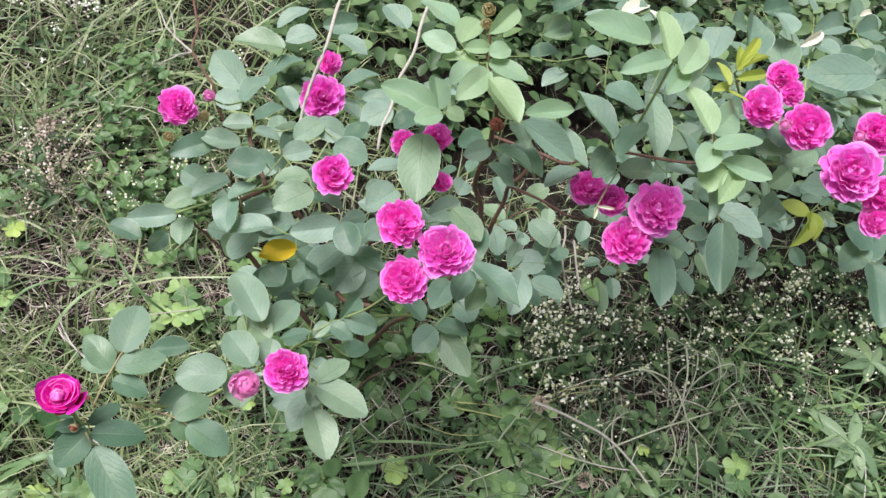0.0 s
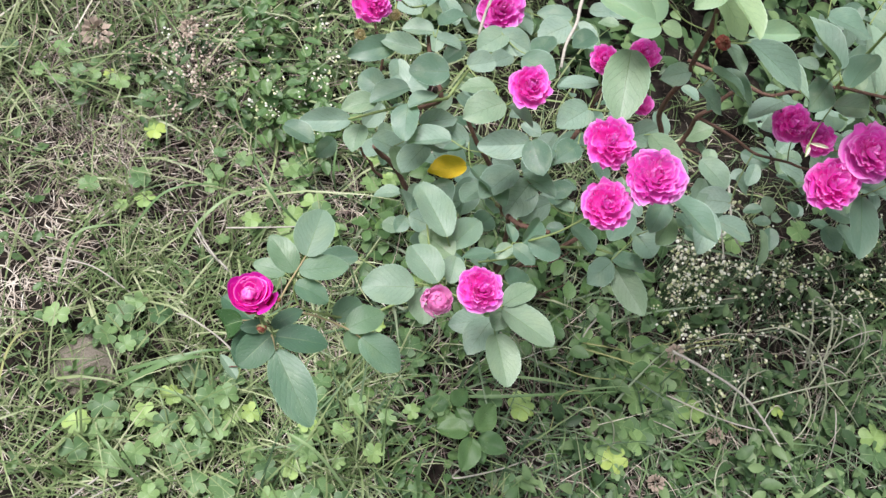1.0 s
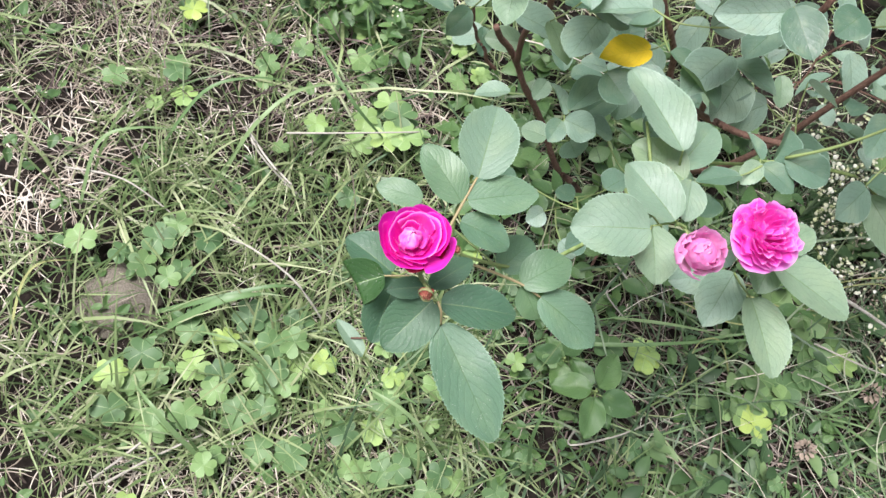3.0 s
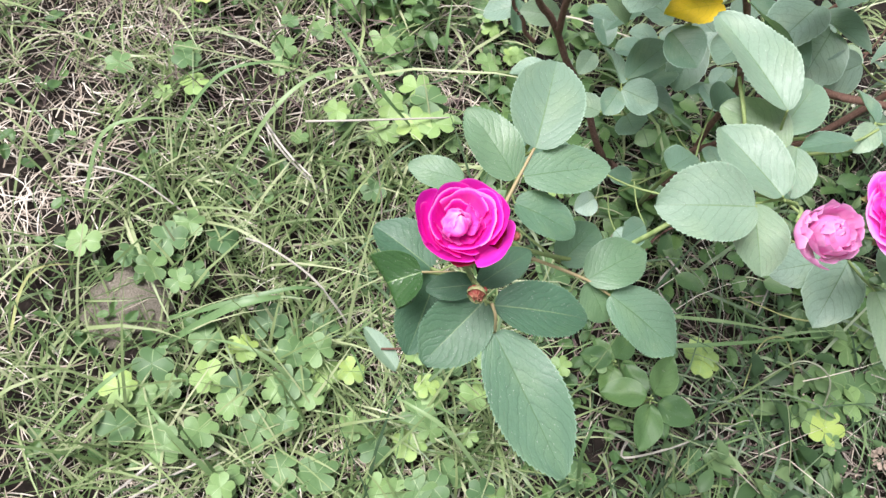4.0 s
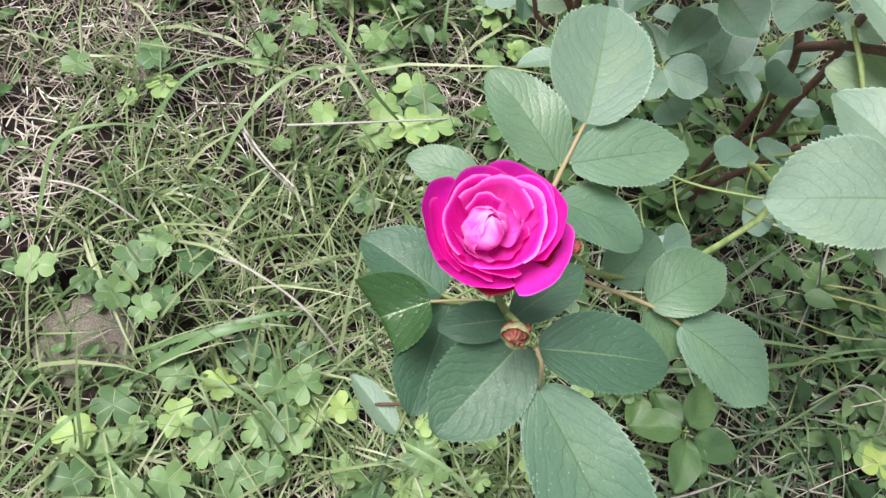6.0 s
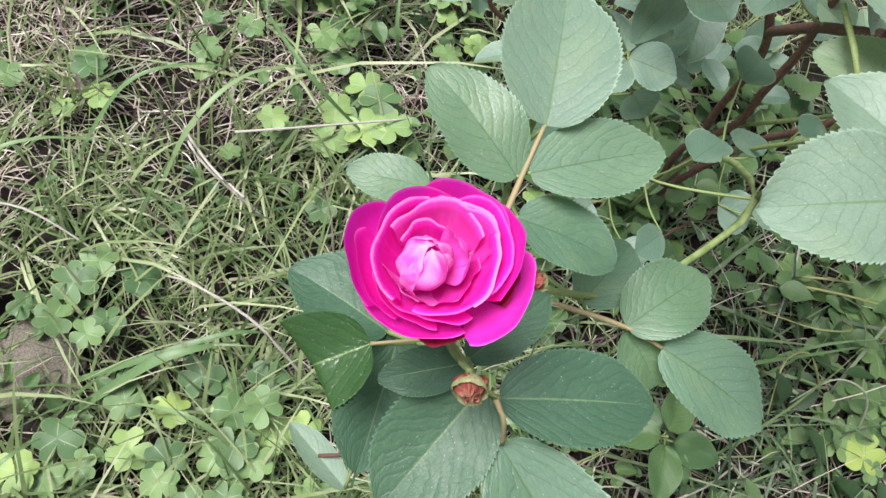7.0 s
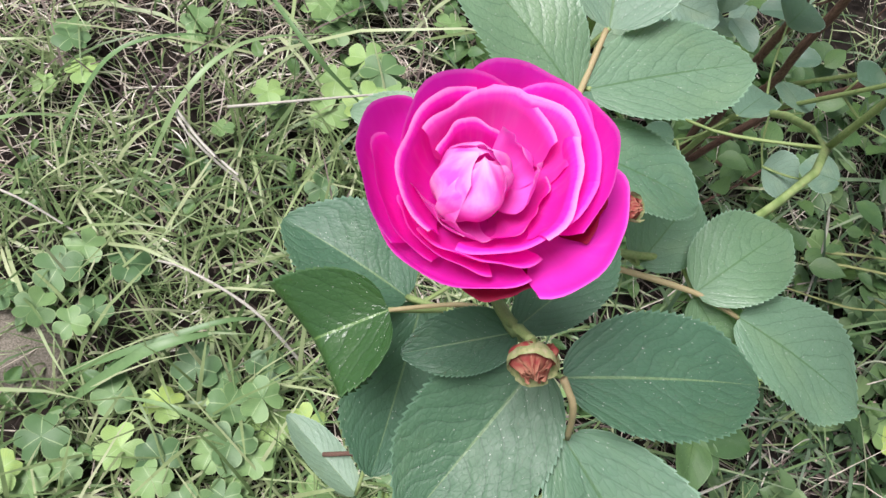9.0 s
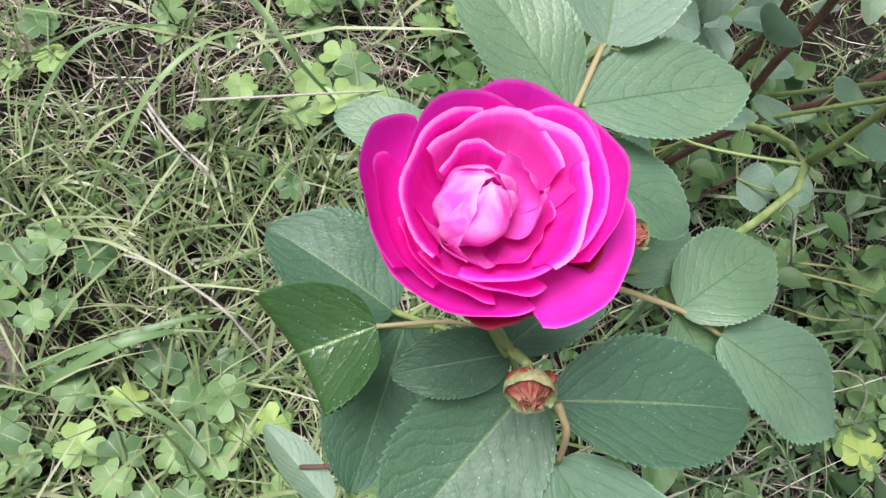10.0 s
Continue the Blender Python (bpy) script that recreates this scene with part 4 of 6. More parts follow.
def florets(name, xs, ys, hs, per, spread, size, label, material=None):
    """Clustered tiny white flower heads: six-sided domes."""
    fv = [(0, 0, 0.8)] + [(math.cos(a) * 0.75, math.sin(a) * 0.75, 0.45) for a in [k * math.pi / 3 for k in range(6)]] + [(math.cos(a), math.sin(a), -0.2) for a in [k * math.pi / 3 for k in range(6)]]
    ff = [(0, 1 + k, 1 + (k + 1) % 6) for k in range(6)] + [(1 + k, 7 + k, 7 + (k + 1) % 6) for k in range(6)] + [(1 + k, 7 + (k + 1) % 6, 1 + (k + 1) % 6) for k in range(6)]
    m = len(xs) * per
    rot = turn_array(nrng.uniform(0, 6.28, m), nrng.normal(0, 0.5, m), nrng.normal(0, 0.5, m))
    mats = np.zeros((m, 3, 4))
    mats[:, :, :3] = rot * (nrng.uniform(*size, m) * nrng.choice([0.55, 1.0, 1.0, 1.3], m))[:, None, None]
    mats[:, 0, 3] = np.repeat(xs, per) + nrng.normal(0, spread, m)
    mats[:, 1, 3] = np.repeat(ys, per) + nrng.normal(0, spread, m)
    mats[:, 2, 3] = np.repeat(hs, per) + nrng.uniform(-0.02, 0.02, m)
    tagged(obj(name, many(name, fv, ff, mats, material or WHITE)), label, "flowers", kind="stuff")


def sprays(name):
    """Loose branching sprays of cream buds and florets in little clumps on thin stalks."""
    count = 42
    cx = nrng.uniform(0.62, 1.65, count)
    cy = 0.70 + 0.22 * cx + nrng.normal(0.03, 0.085, count)
    far = nrng.choice([0.4, 1.0, 1.0, 1.5], count)
    per = 9
    m = count * per
    hx, hy = np.repeat(cx, per) + nrng.normal(0, 0.026, m) * np.repeat(far, per), np.repeat(cy, per) + nrng.normal(0, 0.026, m) * np.repeat(far, per)
    hz = np.repeat(nrng.uniform(0.07, 0.17, count), per) + nrng.normal(0, 0.014, m)
    florets(name, hx, hy, hz, 5, 0.0042, (0.0015, 0.0034), "cream-white weed florets in loose sprays over the greenery", CREAM)
    verts, faces = [], []
    for k in range(m):
        root, tip = Vector((cx[k // per], cy[k // per], 0.03)), Vector((hx[k], hy[k], hz[k] + 0.004))
        bend = root.lerp(tip, 0.6) + Vector((0, 0, 0.012))
        v, f, _ = tube([root, bend, tip], 0.0008, 0.0005, 3, 3)
        faces += [tuple(i + len(verts) for i in face) for face in f]
        verts += list(v)
    tagged(obj("floret_stalks", mesh_of("floret_stalks", verts, faces), SHADE_BLADE), "thin yellow-green stalks of the cream florets", "weeds", kind="stuff")
    fluff = nrng.integers(0, count, 26)
    florets("seed_fluff", cx[fluff] + nrng.normal(0, 0.02, 26), cy[fluff] + nrng.normal(0, 0.02, 26), nrng.uniform(0.09, 0.16, 26), 26, 0.0065, (0.0005, 0.0014), "grey fluffy seed clumps on the weeds", HEAD)


def weed_field():
    """White-flowered weeds thick on the shaded side of the bush, coarser weeds behind it."""
    xs, ys = nrng.uniform(0.35, 1.9, 1150), nrng.uniform(0.3, 1.45, 1150)
    ok = patchy(xs, ys, 3.0, -0.2, 8.1) & (ys < 0.62 + xs * 0.45) & (xs + nrng.normal(0, 0.06, 1150) > 0.47)
    ok &= (xs > 0.78) | (ys > 0.8) | (nrng.uniform(0, 1, 1150) < 0.35)
    xs, ys = xs[ok], ys[ok]
    cx, cy = nrng.uniform(0.4, 1.9, 120), nrng.uniform(0.3, 1.4, 120)
    near = np.argmin((xs[:, None] - cx) ** 2 + (ys[:, None] - cy) ** 2, 1)
    pull = nrng.uniform(0.0, 0.5, len(xs))
    xs, ys = xs + (cx[near] - xs) * pull, ys + (cy[near] - ys) * pull
    hs = nrng.uniform(0.03, 0.10, len(xs)) * nrng.uniform(0.6, 1.6, 120)[near]
    leaf_field("weed_leaves", xs, ys, hs, 6, (0.014, 0.042), 0.52, WEED, "dense small-leaved green weeds beside the rose bush")
    band = (ys > 0.60 + 0.18 * xs) & (xs > 0.6) & (nrng.uniform(0, 1, len(xs)) < 0.55)
    sprays("white_florets")
    florets("seed_heads", xs[~band][::3], ys[~band][::3], hs[~band][::3] + 0.03, 6, 0.012, (0.0007, 0.0017), "tiny tan seed heads on the weeds", HEAD)
    tagged(obj("weed_stems", blade_mesh("weed_stems", 1300, 0.45, 1.9, 0.3, 1.4, (0.06, 0.15), (0.0008, 0.0016), (10, 65), WEED, 0.9)),
           "thin wiry green weed stems", "weeds", kind="stuff")
    ux, uy = nrng.uniform(0.08, 0.64, 130), nrng.uniform(0.68, 1.05, 130)
    leaf_field("shade_weeds", ux, uy, nrng.uniform(0.02, 0.13, 130), 4, (0.016, 0.040), 0.66, BROAD, "soft green weeds growing under the rose canes")
    bx, by = nrng.uniform(0.0, 2.4, 1500), nrng.uniform(1.25, 2.6, 1500)
    bx, by = bx + nrng.normal(0, 0.25, 1500), by + np.abs(nrng.normal(0, 0.25, 1500))
    ok = (by > 1.2 + 0.12 * bx) & (bx > 0.05)
    leaf_field("coarse_weeds", bx[ok], by[ok], nrng.uniform(0.06, 0.3, ok.sum()), 5, (0.03, 0.06), 0.6, WEED, "tall coarse green weeds growing behind the rose bush")
    hx, hy = nrng.uniform(-0.55, 0.30, 90), nrng.uniform(0.22, 1.0, 90)
    leaf_field("turf_herbs", hx, hy, nrng.uniform(0.02, 0.05, 90), 4, (0.010, 0.022), 0.62, BROAD, "small round-leaved green herbs low in the turf", OVAL)
    gx, gy = nrng.uniform(0.18, 0.95, 110), nrng.uniform(0.28, 0.68, 110)
    leaf_field("shade_herbs", gx, gy, nrng.uniform(0.02, 0.06, 110), 4, (0.012, 0.026), 0.6, BROAD, "small green herbs low in the shaded turf", OVAL)
    lx, ly = nrng.uniform(-0.45, 0.12, 90), nrng.uniform(0.98, 1.5, 90)
    leaf_field("meadow_weeds", lx, ly, nrng.uniform(0.03, 0.12, 90), 6, (0.015, 0.035), 0.4, WEED, "scattered low green weeds in the meadow")
    tx, ty = nrng.normal(-0.295, 0.045, 34), nrng.normal(1.06, 0.055, 34)
    florets("seed_tufts", tx, ty, nrng.uniform(0.08, 0.18, 34), 12, 0.0065, (0.0012, 0.0028), "pinkish-tan dead flower tufts in the dry grass", TAN_HEAD)
    hx, hy = np.repeat([-0.145, -0.080, -0.057, -0.189, -0.20], 14) + nrng.normal(0, 0.03, 70), np.repeat([1.05, 1.108, 1.043, 1.356, 1.22], 14) + nrng.normal(0, 0.03, 70)
    leaf_field("meadow_herbs", hx, hy, nrng.uniform(0.06, 0.18, 70), 5, (0.016, 0.034), 0.62, BROAD, "fresh green leafy herbs in the meadow grass", OVAL)
    florets("herb_florets", hx[:42:2], hy[:42:2], nrng.uniform(0.12, 0.2, 21), 7, 0.006, (0.0014, 0.0030), "small cream florets on the meadow herbs", CREAM)
    florets("pale_tufts", nrng.uniform(-0.52, -0.30, 26), nrng.uniform(1.42, 1.56, 26), nrng.uniform(0.12, 0.24, 26), 20, 0.014, (0.0014, 0.0034), "off-white flower tufts in the tall grass")
    florets("meadow_florets", lx[:22], ly[:22], nrng.uniform(0.05, 0.14, 22), 7, 0.008, (0.0012, 0.0028), "small off-white florets in the meadow grass")


weed_field()


def dried_head(x, y, z, size):
    """A spent clover head: a ball of small shrivelled petals."""
    verts, faces = [], []
    for k in range(46):
        a, h = k * 2.39996, 1 - 2 * (k + 0.5) / 46
        if h < -0.6:
            continue
        r = math.sqrt(1 - h * h)
        d = Vector((r * math.cos(a), r * math.sin(a), h * 1.1))
        s = d.orthogonal().normalized()
        t = d.cross(s)
        i = len(verts)
        verts += [d * 0.45 * size, (d * 0.9 + s * 0.2) * size, (d * rng.uniform(1.05, 1.3)) * size, (d * 0.9 - s * 0.2 + t * 0.1) * size]
        faces.append((i, i + 1, i + 2, i + 3))
    size *= 0.8
    top = new("dried_flower_head")
    top.matrix_world = pose(x, y, z, rng.uniform(-20, 20), rng.uniform(-20, 20), 0)
    obj("floret", mesh_of("floret", verts, faces), HEAD, top)
    v, f, _ = tube([(0, 0, 0), (0.01, -0.005, -z * 0.5), (0.018, 0.01, -z - 0.005)], 0.0011, 0.0012, 5)
    obj("stem", mesh_of("stem", v, f), DRY, top)
    tagged(top, "shrivelled pinkish-tan clover head on its stalk", "dead flower", "dead flower heads")


dried_head(0.645, 0.709, 0.120, 0.0146)
dried_head(-0.466, 1.092, 0.100, 0.0247)
dried_head(-0.317, 1.158, 0.100, 0.0158)
dried_head(0.754, 0.605, 0.050, 0.0148)
dried_head(0.643, 0.499, 0.050, 0.0141)


# ---- the rose bush ----
bush = new("rose_bush")
bush.location = (0.28, 0.62, 0)
tagged(bush, "sprawling rose bush with magenta double roses and grey-green leaves", "rose bush")
BASE = Matrix.Translation((-0.28, -0.62, 0))
network = []
kinks = random.Random(5)


def cane(points, r0, r1, kind):
    if kind in ("wood", "dry"):
        r0, r1 = r0 * 0.8, r1 * 0.8
        bent = [Vector(points[0])]
        for a, b in zip(points, points[1:]):
            a, b = Vector(a), Vector(b)
            for t in (0.35, 0.68):
                bent.append(a.lerp(b, t) + Vector([kinks.uniform(-1, 1) for _ in range(3)]) * 0.035 * (b - a).length)
            bent.append(b)
        points = bent
    v, f, fine = tube(points, r0, r1, 8, 4)
    ob = obj("cane", mesh_of("cane", v, f), DRY if kind == "dry" else RACHIS if kind == "rachis" else TWIG if kind == "green" else BARK, bush, "dry pale leafless cane" if kind == "dry" else "")
    ob.matrix_basis = BASE
    if kind in ("wood", "green"):
        network.extend(fine)


cane([(0.325, 0.813, -0.010), (0.232, 0.808, 0.100), (0.160, 0.805, 0.220), (0.097, 0.793, 0.325), (0.052, 0.772, 0.400)], 0.0062, 0.0045, "wood")
cane([(0.325, 0.813, -0.010), (0.284, 0.750, 0.280), (0.227, 0.688, 0.460), (0.175, 0.682, 0.560), (0.137, 0.686, 0.620)], 0.0050, 0.0032, "wood")
cane([(0.227, 0.688, 0.460), (0.209, 0.603, 0.560), (0.219, 0.565, 0.600), (0.248, 0.551, 0.620)], 0.0045, 0.0030, "wood")
cane([(0.076, 0.788, 0.310), (0.041, 0.782, 0.360), (0.014, 0.767, 0.420)], 0.0030, 0.0020, "wood")
cane([(0.096, 0.789, 0.330), (0.077, 0.740, 0.520), (0.106, 0.697, 0.620), (0.075, 0.756, 0.650)], 0.0045, 0.0030, "wood")
cane([(0.322, 0.807, 0.000), (0.293, 0.729, 0.300), (0.249, 0.687, 0.500), (0.255, 0.656, 0.660), (0.273, 0.717, 0.720)], 0.0050, 0.0030, "wood")
cane([(0.335, 0.809, 0.000), (0.346, 0.709, 0.350), (0.410, 0.732, 0.550), (0.406, 0.735, 0.660), (0.430, 0.738, 0.720)], 0.0050, 0.0030, "wood")
cane([(0.406, 0.735, 0.660), (0.490, 0.722, 0.640), (0.542, 0.700, 0.660), (0.586, 0.686, 0.680)], 0.0026, 0.0016, "wood")
cane([(0.410, 0.732, 0.550), (0.367, 0.741, 0.640), (0.351, 0.719, 0.760), (0.303, 0.666, 0.900), (0.293, 0.696, 0.930)], 0.0045, 0.0030, "wood")
cane([(0.364, 0.758, 0.720), (0.450, 0.717, 0.740), (0.505, 0.714, 0.780), (0.581, 0.682, 0.820), (0.522, 0.597, 0.930), (0.521, 0.649, 0.940)], 0.0028, 0.0016, "wood")
cane([(0.505, 0.714, 0.780), (0.486, 0.695, 0.940), (0.499, 0.742, 0.940)], 0.0018, 0.0012, "green")
cane([(0.581, 0.682, 0.820), (0.731, 0.743, 0.790), (0.808, 0.753, 0.800), (0.856, 0.776, 0.820)], 0.0022, 0.0014, "green")
cane([(0.731, 0.743, 0.790), (0.628, 0.746, 0.860), (0.549, 0.687, 0.950)], 0.0020, 0.0012, "green")
cane([(0.731, 0.743, 0.790), (0.754, 0.869, 0.840), (0.813, 1.010, 0.820)], 0.0020, 0.0012, "green")
cane([(0.313, 0.795, 0.020), (0.210, 0.632, 0.380), (0.140, 0.486, 0.560), (0.065, 0.414, 0.585)], 0.0028, 0.0014, "green")
cane([(0.065, 0.414, 0.585), (0.031, 0.405, 0.600), (0.003, 0.400, 0.620), (-0.006, 0.410, 0.655), (0.000, 0.435, 0.668)], 0.0014, 0.0011, "green")
cane([(0.140, 0.486, 0.560), (0.116, 0.464, 0.660), (0.104, 0.492, 0.680)], 0.0016, 0.0010, "green")
cane([(0.210, 0.632, 0.380), (0.215, 0.521, 0.600), (0.231, 0.504, 0.660)], 0.0016, 0.0010, "green")
cane([(0.113, 0.699, 0.620), (0.063, 0.670, 0.620), (0.008, 0.649, 0.600)], 0.0020, 0.0015, "green")
cane([(0.113, 0.699, 0.620), (0.171, 0.887, 0.580), (0.176, 1.016, 0.580), (0.185, 1.121, 0.580)], 0.0020, 0.0015, "green")
cane([(0.293, 0.729, 0.300), (0.333, 0.592, 0.550), (0.355, 0.555, 0.580)], 0.0020, 0.0012, "green")
cane([(0.137, 0.462, 0.620), (0.128, 0.416, 0.690), (0.122, 0.401, 0.700)], 0.0011, 0.0010, "green")
cane([(0.163, 0.944, 0.740), (0.150, 0.856, 0.710), (0.135, 0.790, 0.640)], 0.0030, 0.0024, "dry")
cane([(0.297, 1.076, 0.660), (0.248, 0.853, 0.680), (0.234, 0.754, 0.660)], 0.0030, 0.0022, "dry")
cane([(0.597, 0.899, 0.400), (0.605, 0.858, 0.360), (0.642, 0.800, 0.300)], 0.0024, 0.0018, "dry")
cane([(-0.073, 1.256, 0.420), (-0.050, 1.168, 0.425), (-0.047, 1.104, 0.420), (-0.003, 1.047, 0.410), (0.040, 1.020, 0.300), (0.080, 1.020, 0.020)], 0.0026, 0.0030, "wood")
cane([(-0.050, 1.168, 0.425), (-0.034, 1.200, 0.440), (-0.036, 1.240, 0.430)], 0.0018, 0.0011, "wood")
cane([(-0.047, 1.104, 0.420), (-0.078, 1.124, 0.425), (-0.096, 1.140, 0.430), (-0.114, 1.176, 0.430)], 0.0026, 0.0014, "dry")
cane([(-0.078, 1.124, 0.425), (-0.094, 1.168, 0.440)], 0.0016, 0.0009, "dry")
cane([(-0.047, 1.104, 0.420), (-0.064, 1.088, 0.425), (-0.088, 1.067, 0.420)], 0.0020, 0.0011, "dry")
cane([(-0.050, 1.098, 0.420), (-0.078, 1.092, 0.415)], 0.0014, 0.0009, "dry")
cane([(-0.0160, 0.3720, 0.6550), (-0.0110, 0.3900, 0.6660), (-0.0052, 0.4085, 0.6700), (-0.0005, 0.4230, 0.6745)], 0.0011, 0.0007, "rachis")
cane([(0.0094, 0.4035, 0.5954), (0.0259, 0.4026, 0.5959), (0.0550, 0.3940, 0.6025), (0.0700, 0.3890, 0.5995)], 0.0012, 0.0008, "rachis")
cane([(-0.0129, 0.3372, 0.6790), (-0.0096, 0.3332, 0.6750), (-0.0062, 0.3308, 0.6620)], 0.0008, 0.0006, "rachis")
cane([(-0.0180, 0.3600, 0.6500), (-0.0270, 0.3600, 0.6520), (-0.0419, 0.3575, 0.6498)], 0.0006, 0.0005, "rachis")
cane([(-0.0475, 0.3421, 0.5709), (-0.0334, 0.3419, 0.5802), (-0.0229, 0.3393, 0.5866)], 0.0007, 0.0006, "stub")


def leaf_mesh(name, rows, fold, droop, wave, teeth, phase, blunt=0.56, jag=0.08):
    """A rose leaflet: broad oval with a short point, toothed rim, slightly folded along the midrib, arched and gently waved."""
    def fn(u, v):
        t = 0.012 + 0.988 * v
        h = max(0.0, 1 - abs(2 * min(1, t) ** 0.90 - 1) ** 2.0) ** blunt
        h *= 1 - 0.30 * max(0, (v - 0.72) / 0.28) ** 1.4
        x = u * 0.5 * h
        y = v
        if abs(u) > 0.95 and 0.06 < v < 0.98:
            saw = (v * teeth + phase) % 1.0
            x *= 1 + jag * (saw - 0.5)
            y += 0.014 * saw
        z = fold * abs(u) ** 1.3 * h - droop * v * v + droop * 0.55 * v + wave * math.sin(v * 9 + phase * 5 + (2 if u > 0 else 0)) * abs(u)
        return (x, y, z)
    return grid_mesh(name, rows, 12, fn, us=[-1, -0.94, -0.75, -0.5, -0.22, -0.05, 0, 0.05, 0.22, 0.5, 0.75, 0.94, 1])


def leaf_set(material, rows, teeth, count=6, tips=(0.50, 0.54, 0.60, 0.68), jag=0.07, folds=(0.03, 0.20)):
    out = []
    for k in range(count):
        me = leaf_mesh("leaf", rows, rng.uniform(*folds), rng.uniform(0.02, 0.24), rng.uniform(0.006, 0.035), teeth, k / count, rng.choice(tips), jag)
        me.materials.append(material)
        out.append(me)
    return out


def curled_leaf():
    """A leaf whose outer half is rolled sharply under, so that its bent edge shows as a ridge."""
    me = leaf_mesh("leaf", 90, 0.20, 0.02, 0.02, 20, 0.2, 0.44, 0.05)
    for v in me.vertices:
        past = v.co.y - (0.435 + 0.175 * v.co.x)
        if past > 0:
            a = min(past / 0.075, 2.5)
            rest = max(0, past - 0.075 * 2.5)
            v.co.y = 0.435 + 0.175 * v.co.x + 0.075 * math.sin(a) + rest * math.cos(2.5) * (a >= 2.5)
            v.co.z -= 0.075 * (1 - math.cos(a)) + rest * math.sin(2.5)
    return me


LEAVES = {"": leaf_set(LEAF, 22, 11, 8), "hero": leaf_set(LEAF_HERO, 96, 24, 6, (0.52, 0.56, 0.60), 0.07, (0.04, 0.14)), "heroM": leaf_set(LEAF_SHADED, 96, 24, 5, (0.54, 0.58, 0.62), 0.07, (0.05, 0.16)), "heroL": leaf_set(LEAF_LIT, 96, 26, 5, (0.52, 0.56, 0.60), 0.06, (0.05, 0.16)), "pale": leaf_set(LEAF_PALE, 22, 11, 5),
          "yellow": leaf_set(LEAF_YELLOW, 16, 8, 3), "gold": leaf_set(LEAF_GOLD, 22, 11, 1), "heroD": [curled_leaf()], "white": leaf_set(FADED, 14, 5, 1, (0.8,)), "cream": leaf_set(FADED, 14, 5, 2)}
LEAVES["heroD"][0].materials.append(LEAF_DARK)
# heroM and heroL are the shaded and lit tones of one leaf.
LABELS = {"heroM": "toothed leaf in a darker, shaded tone", "heroL": "toothed leaf in a paler, lit tone", "pale": "pale yellow-green young leaf", "yellow": "yellow-green new shoot leaf", "gold": "bright yellow ageing leaf", "heroD": "glossy dark green curled leaf", "white": "faded white petal caught in the roses", "cream": "pale cream faded bloom petal"}
leaf_bases = []
turns = random.Random(21)


def leaf(base, tip, width, kind=""):
    base, tip = Vector(base), Vector(tip)
    along = tip - base
    size = along.length
    along.normalize()
    loose = 0.14 if kind.startswith("hero") else 0.08 if kind == "gold" else 0.52
    facing = Vector((0.04 + turns.uniform(-loose, loose), -0.10 + turns.uniform(-loose, loose), 0.9))
    across = along.cross(facing).normalized()
    up = across.cross(along).normalized()
    m = Matrix((across, along, up)).transposed().to_4x4()
    ob = obj("leaf", turns.choice(LEAVES[kind]), None, bush, LABELS.get(kind, ""))
    ob.matrix_basis = BASE @ Matrix.Translation(base) @ m @ Matrix.Diagonal((width * (1.0 if kind else 0.92), size, size, 1))
    leaf_bases.append((base, kind))


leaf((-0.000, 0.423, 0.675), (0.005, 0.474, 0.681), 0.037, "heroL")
leaf((-0.007, 0.407, 0.670), (-0.036, 0.433, 0.682), 0.026, "hero")
leaf((-0.003, 0.409, 0.670), (0.041, 0.427, 0.670), 0.025, "hero")
leaf((-0.004, 0.398, 0.662), (0.030, 0.392, 0.658), 0.023, "hero")
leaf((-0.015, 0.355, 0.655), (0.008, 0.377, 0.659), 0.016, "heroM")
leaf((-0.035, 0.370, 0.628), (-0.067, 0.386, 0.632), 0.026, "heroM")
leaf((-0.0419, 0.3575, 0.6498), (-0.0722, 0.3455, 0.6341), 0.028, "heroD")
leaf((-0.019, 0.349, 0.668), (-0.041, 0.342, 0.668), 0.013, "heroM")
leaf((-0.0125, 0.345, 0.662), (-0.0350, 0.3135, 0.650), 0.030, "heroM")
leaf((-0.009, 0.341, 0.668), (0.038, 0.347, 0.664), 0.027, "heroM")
leaf((0.055, 0.394, 0.603), (0.087, 0.420, 0.607), 0.030, "hero")
leaf((0.070, 0.389, 0.600), (0.116, 0.368, 0.592), 0.035, "hero")
leaf((0.057, 0.395, 0.598), (0.074, 0.378, 0.588), 0.023, "hero")
leaf((0.042, 0.406, 0.592), (0.062, 0.433, 0.596), 0.026, "hero")
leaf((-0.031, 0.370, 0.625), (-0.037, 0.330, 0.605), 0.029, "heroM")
leaf((-0.018, 0.451, 0.580), (-0.052, 0.454, 0.580), 0.020, "hero")
leaf((-0.037, 0.332, 0.570), (-0.059, 0.353, 0.570), 0.011, "heroL")
leaf((-0.006, 0.331, 0.660), (0.039, 0.275, 0.644), 0.036, "hero")
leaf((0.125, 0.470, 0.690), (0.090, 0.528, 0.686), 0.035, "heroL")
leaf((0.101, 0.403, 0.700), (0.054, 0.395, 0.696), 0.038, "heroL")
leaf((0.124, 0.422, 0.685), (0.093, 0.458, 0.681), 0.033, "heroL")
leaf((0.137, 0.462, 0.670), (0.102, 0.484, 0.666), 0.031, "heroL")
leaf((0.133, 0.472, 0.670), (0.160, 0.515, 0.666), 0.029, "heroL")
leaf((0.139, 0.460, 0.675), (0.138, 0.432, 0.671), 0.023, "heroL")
leaf((0.177, 0.477, 0.670), (0.147, 0.467, 0.666), 0.021)
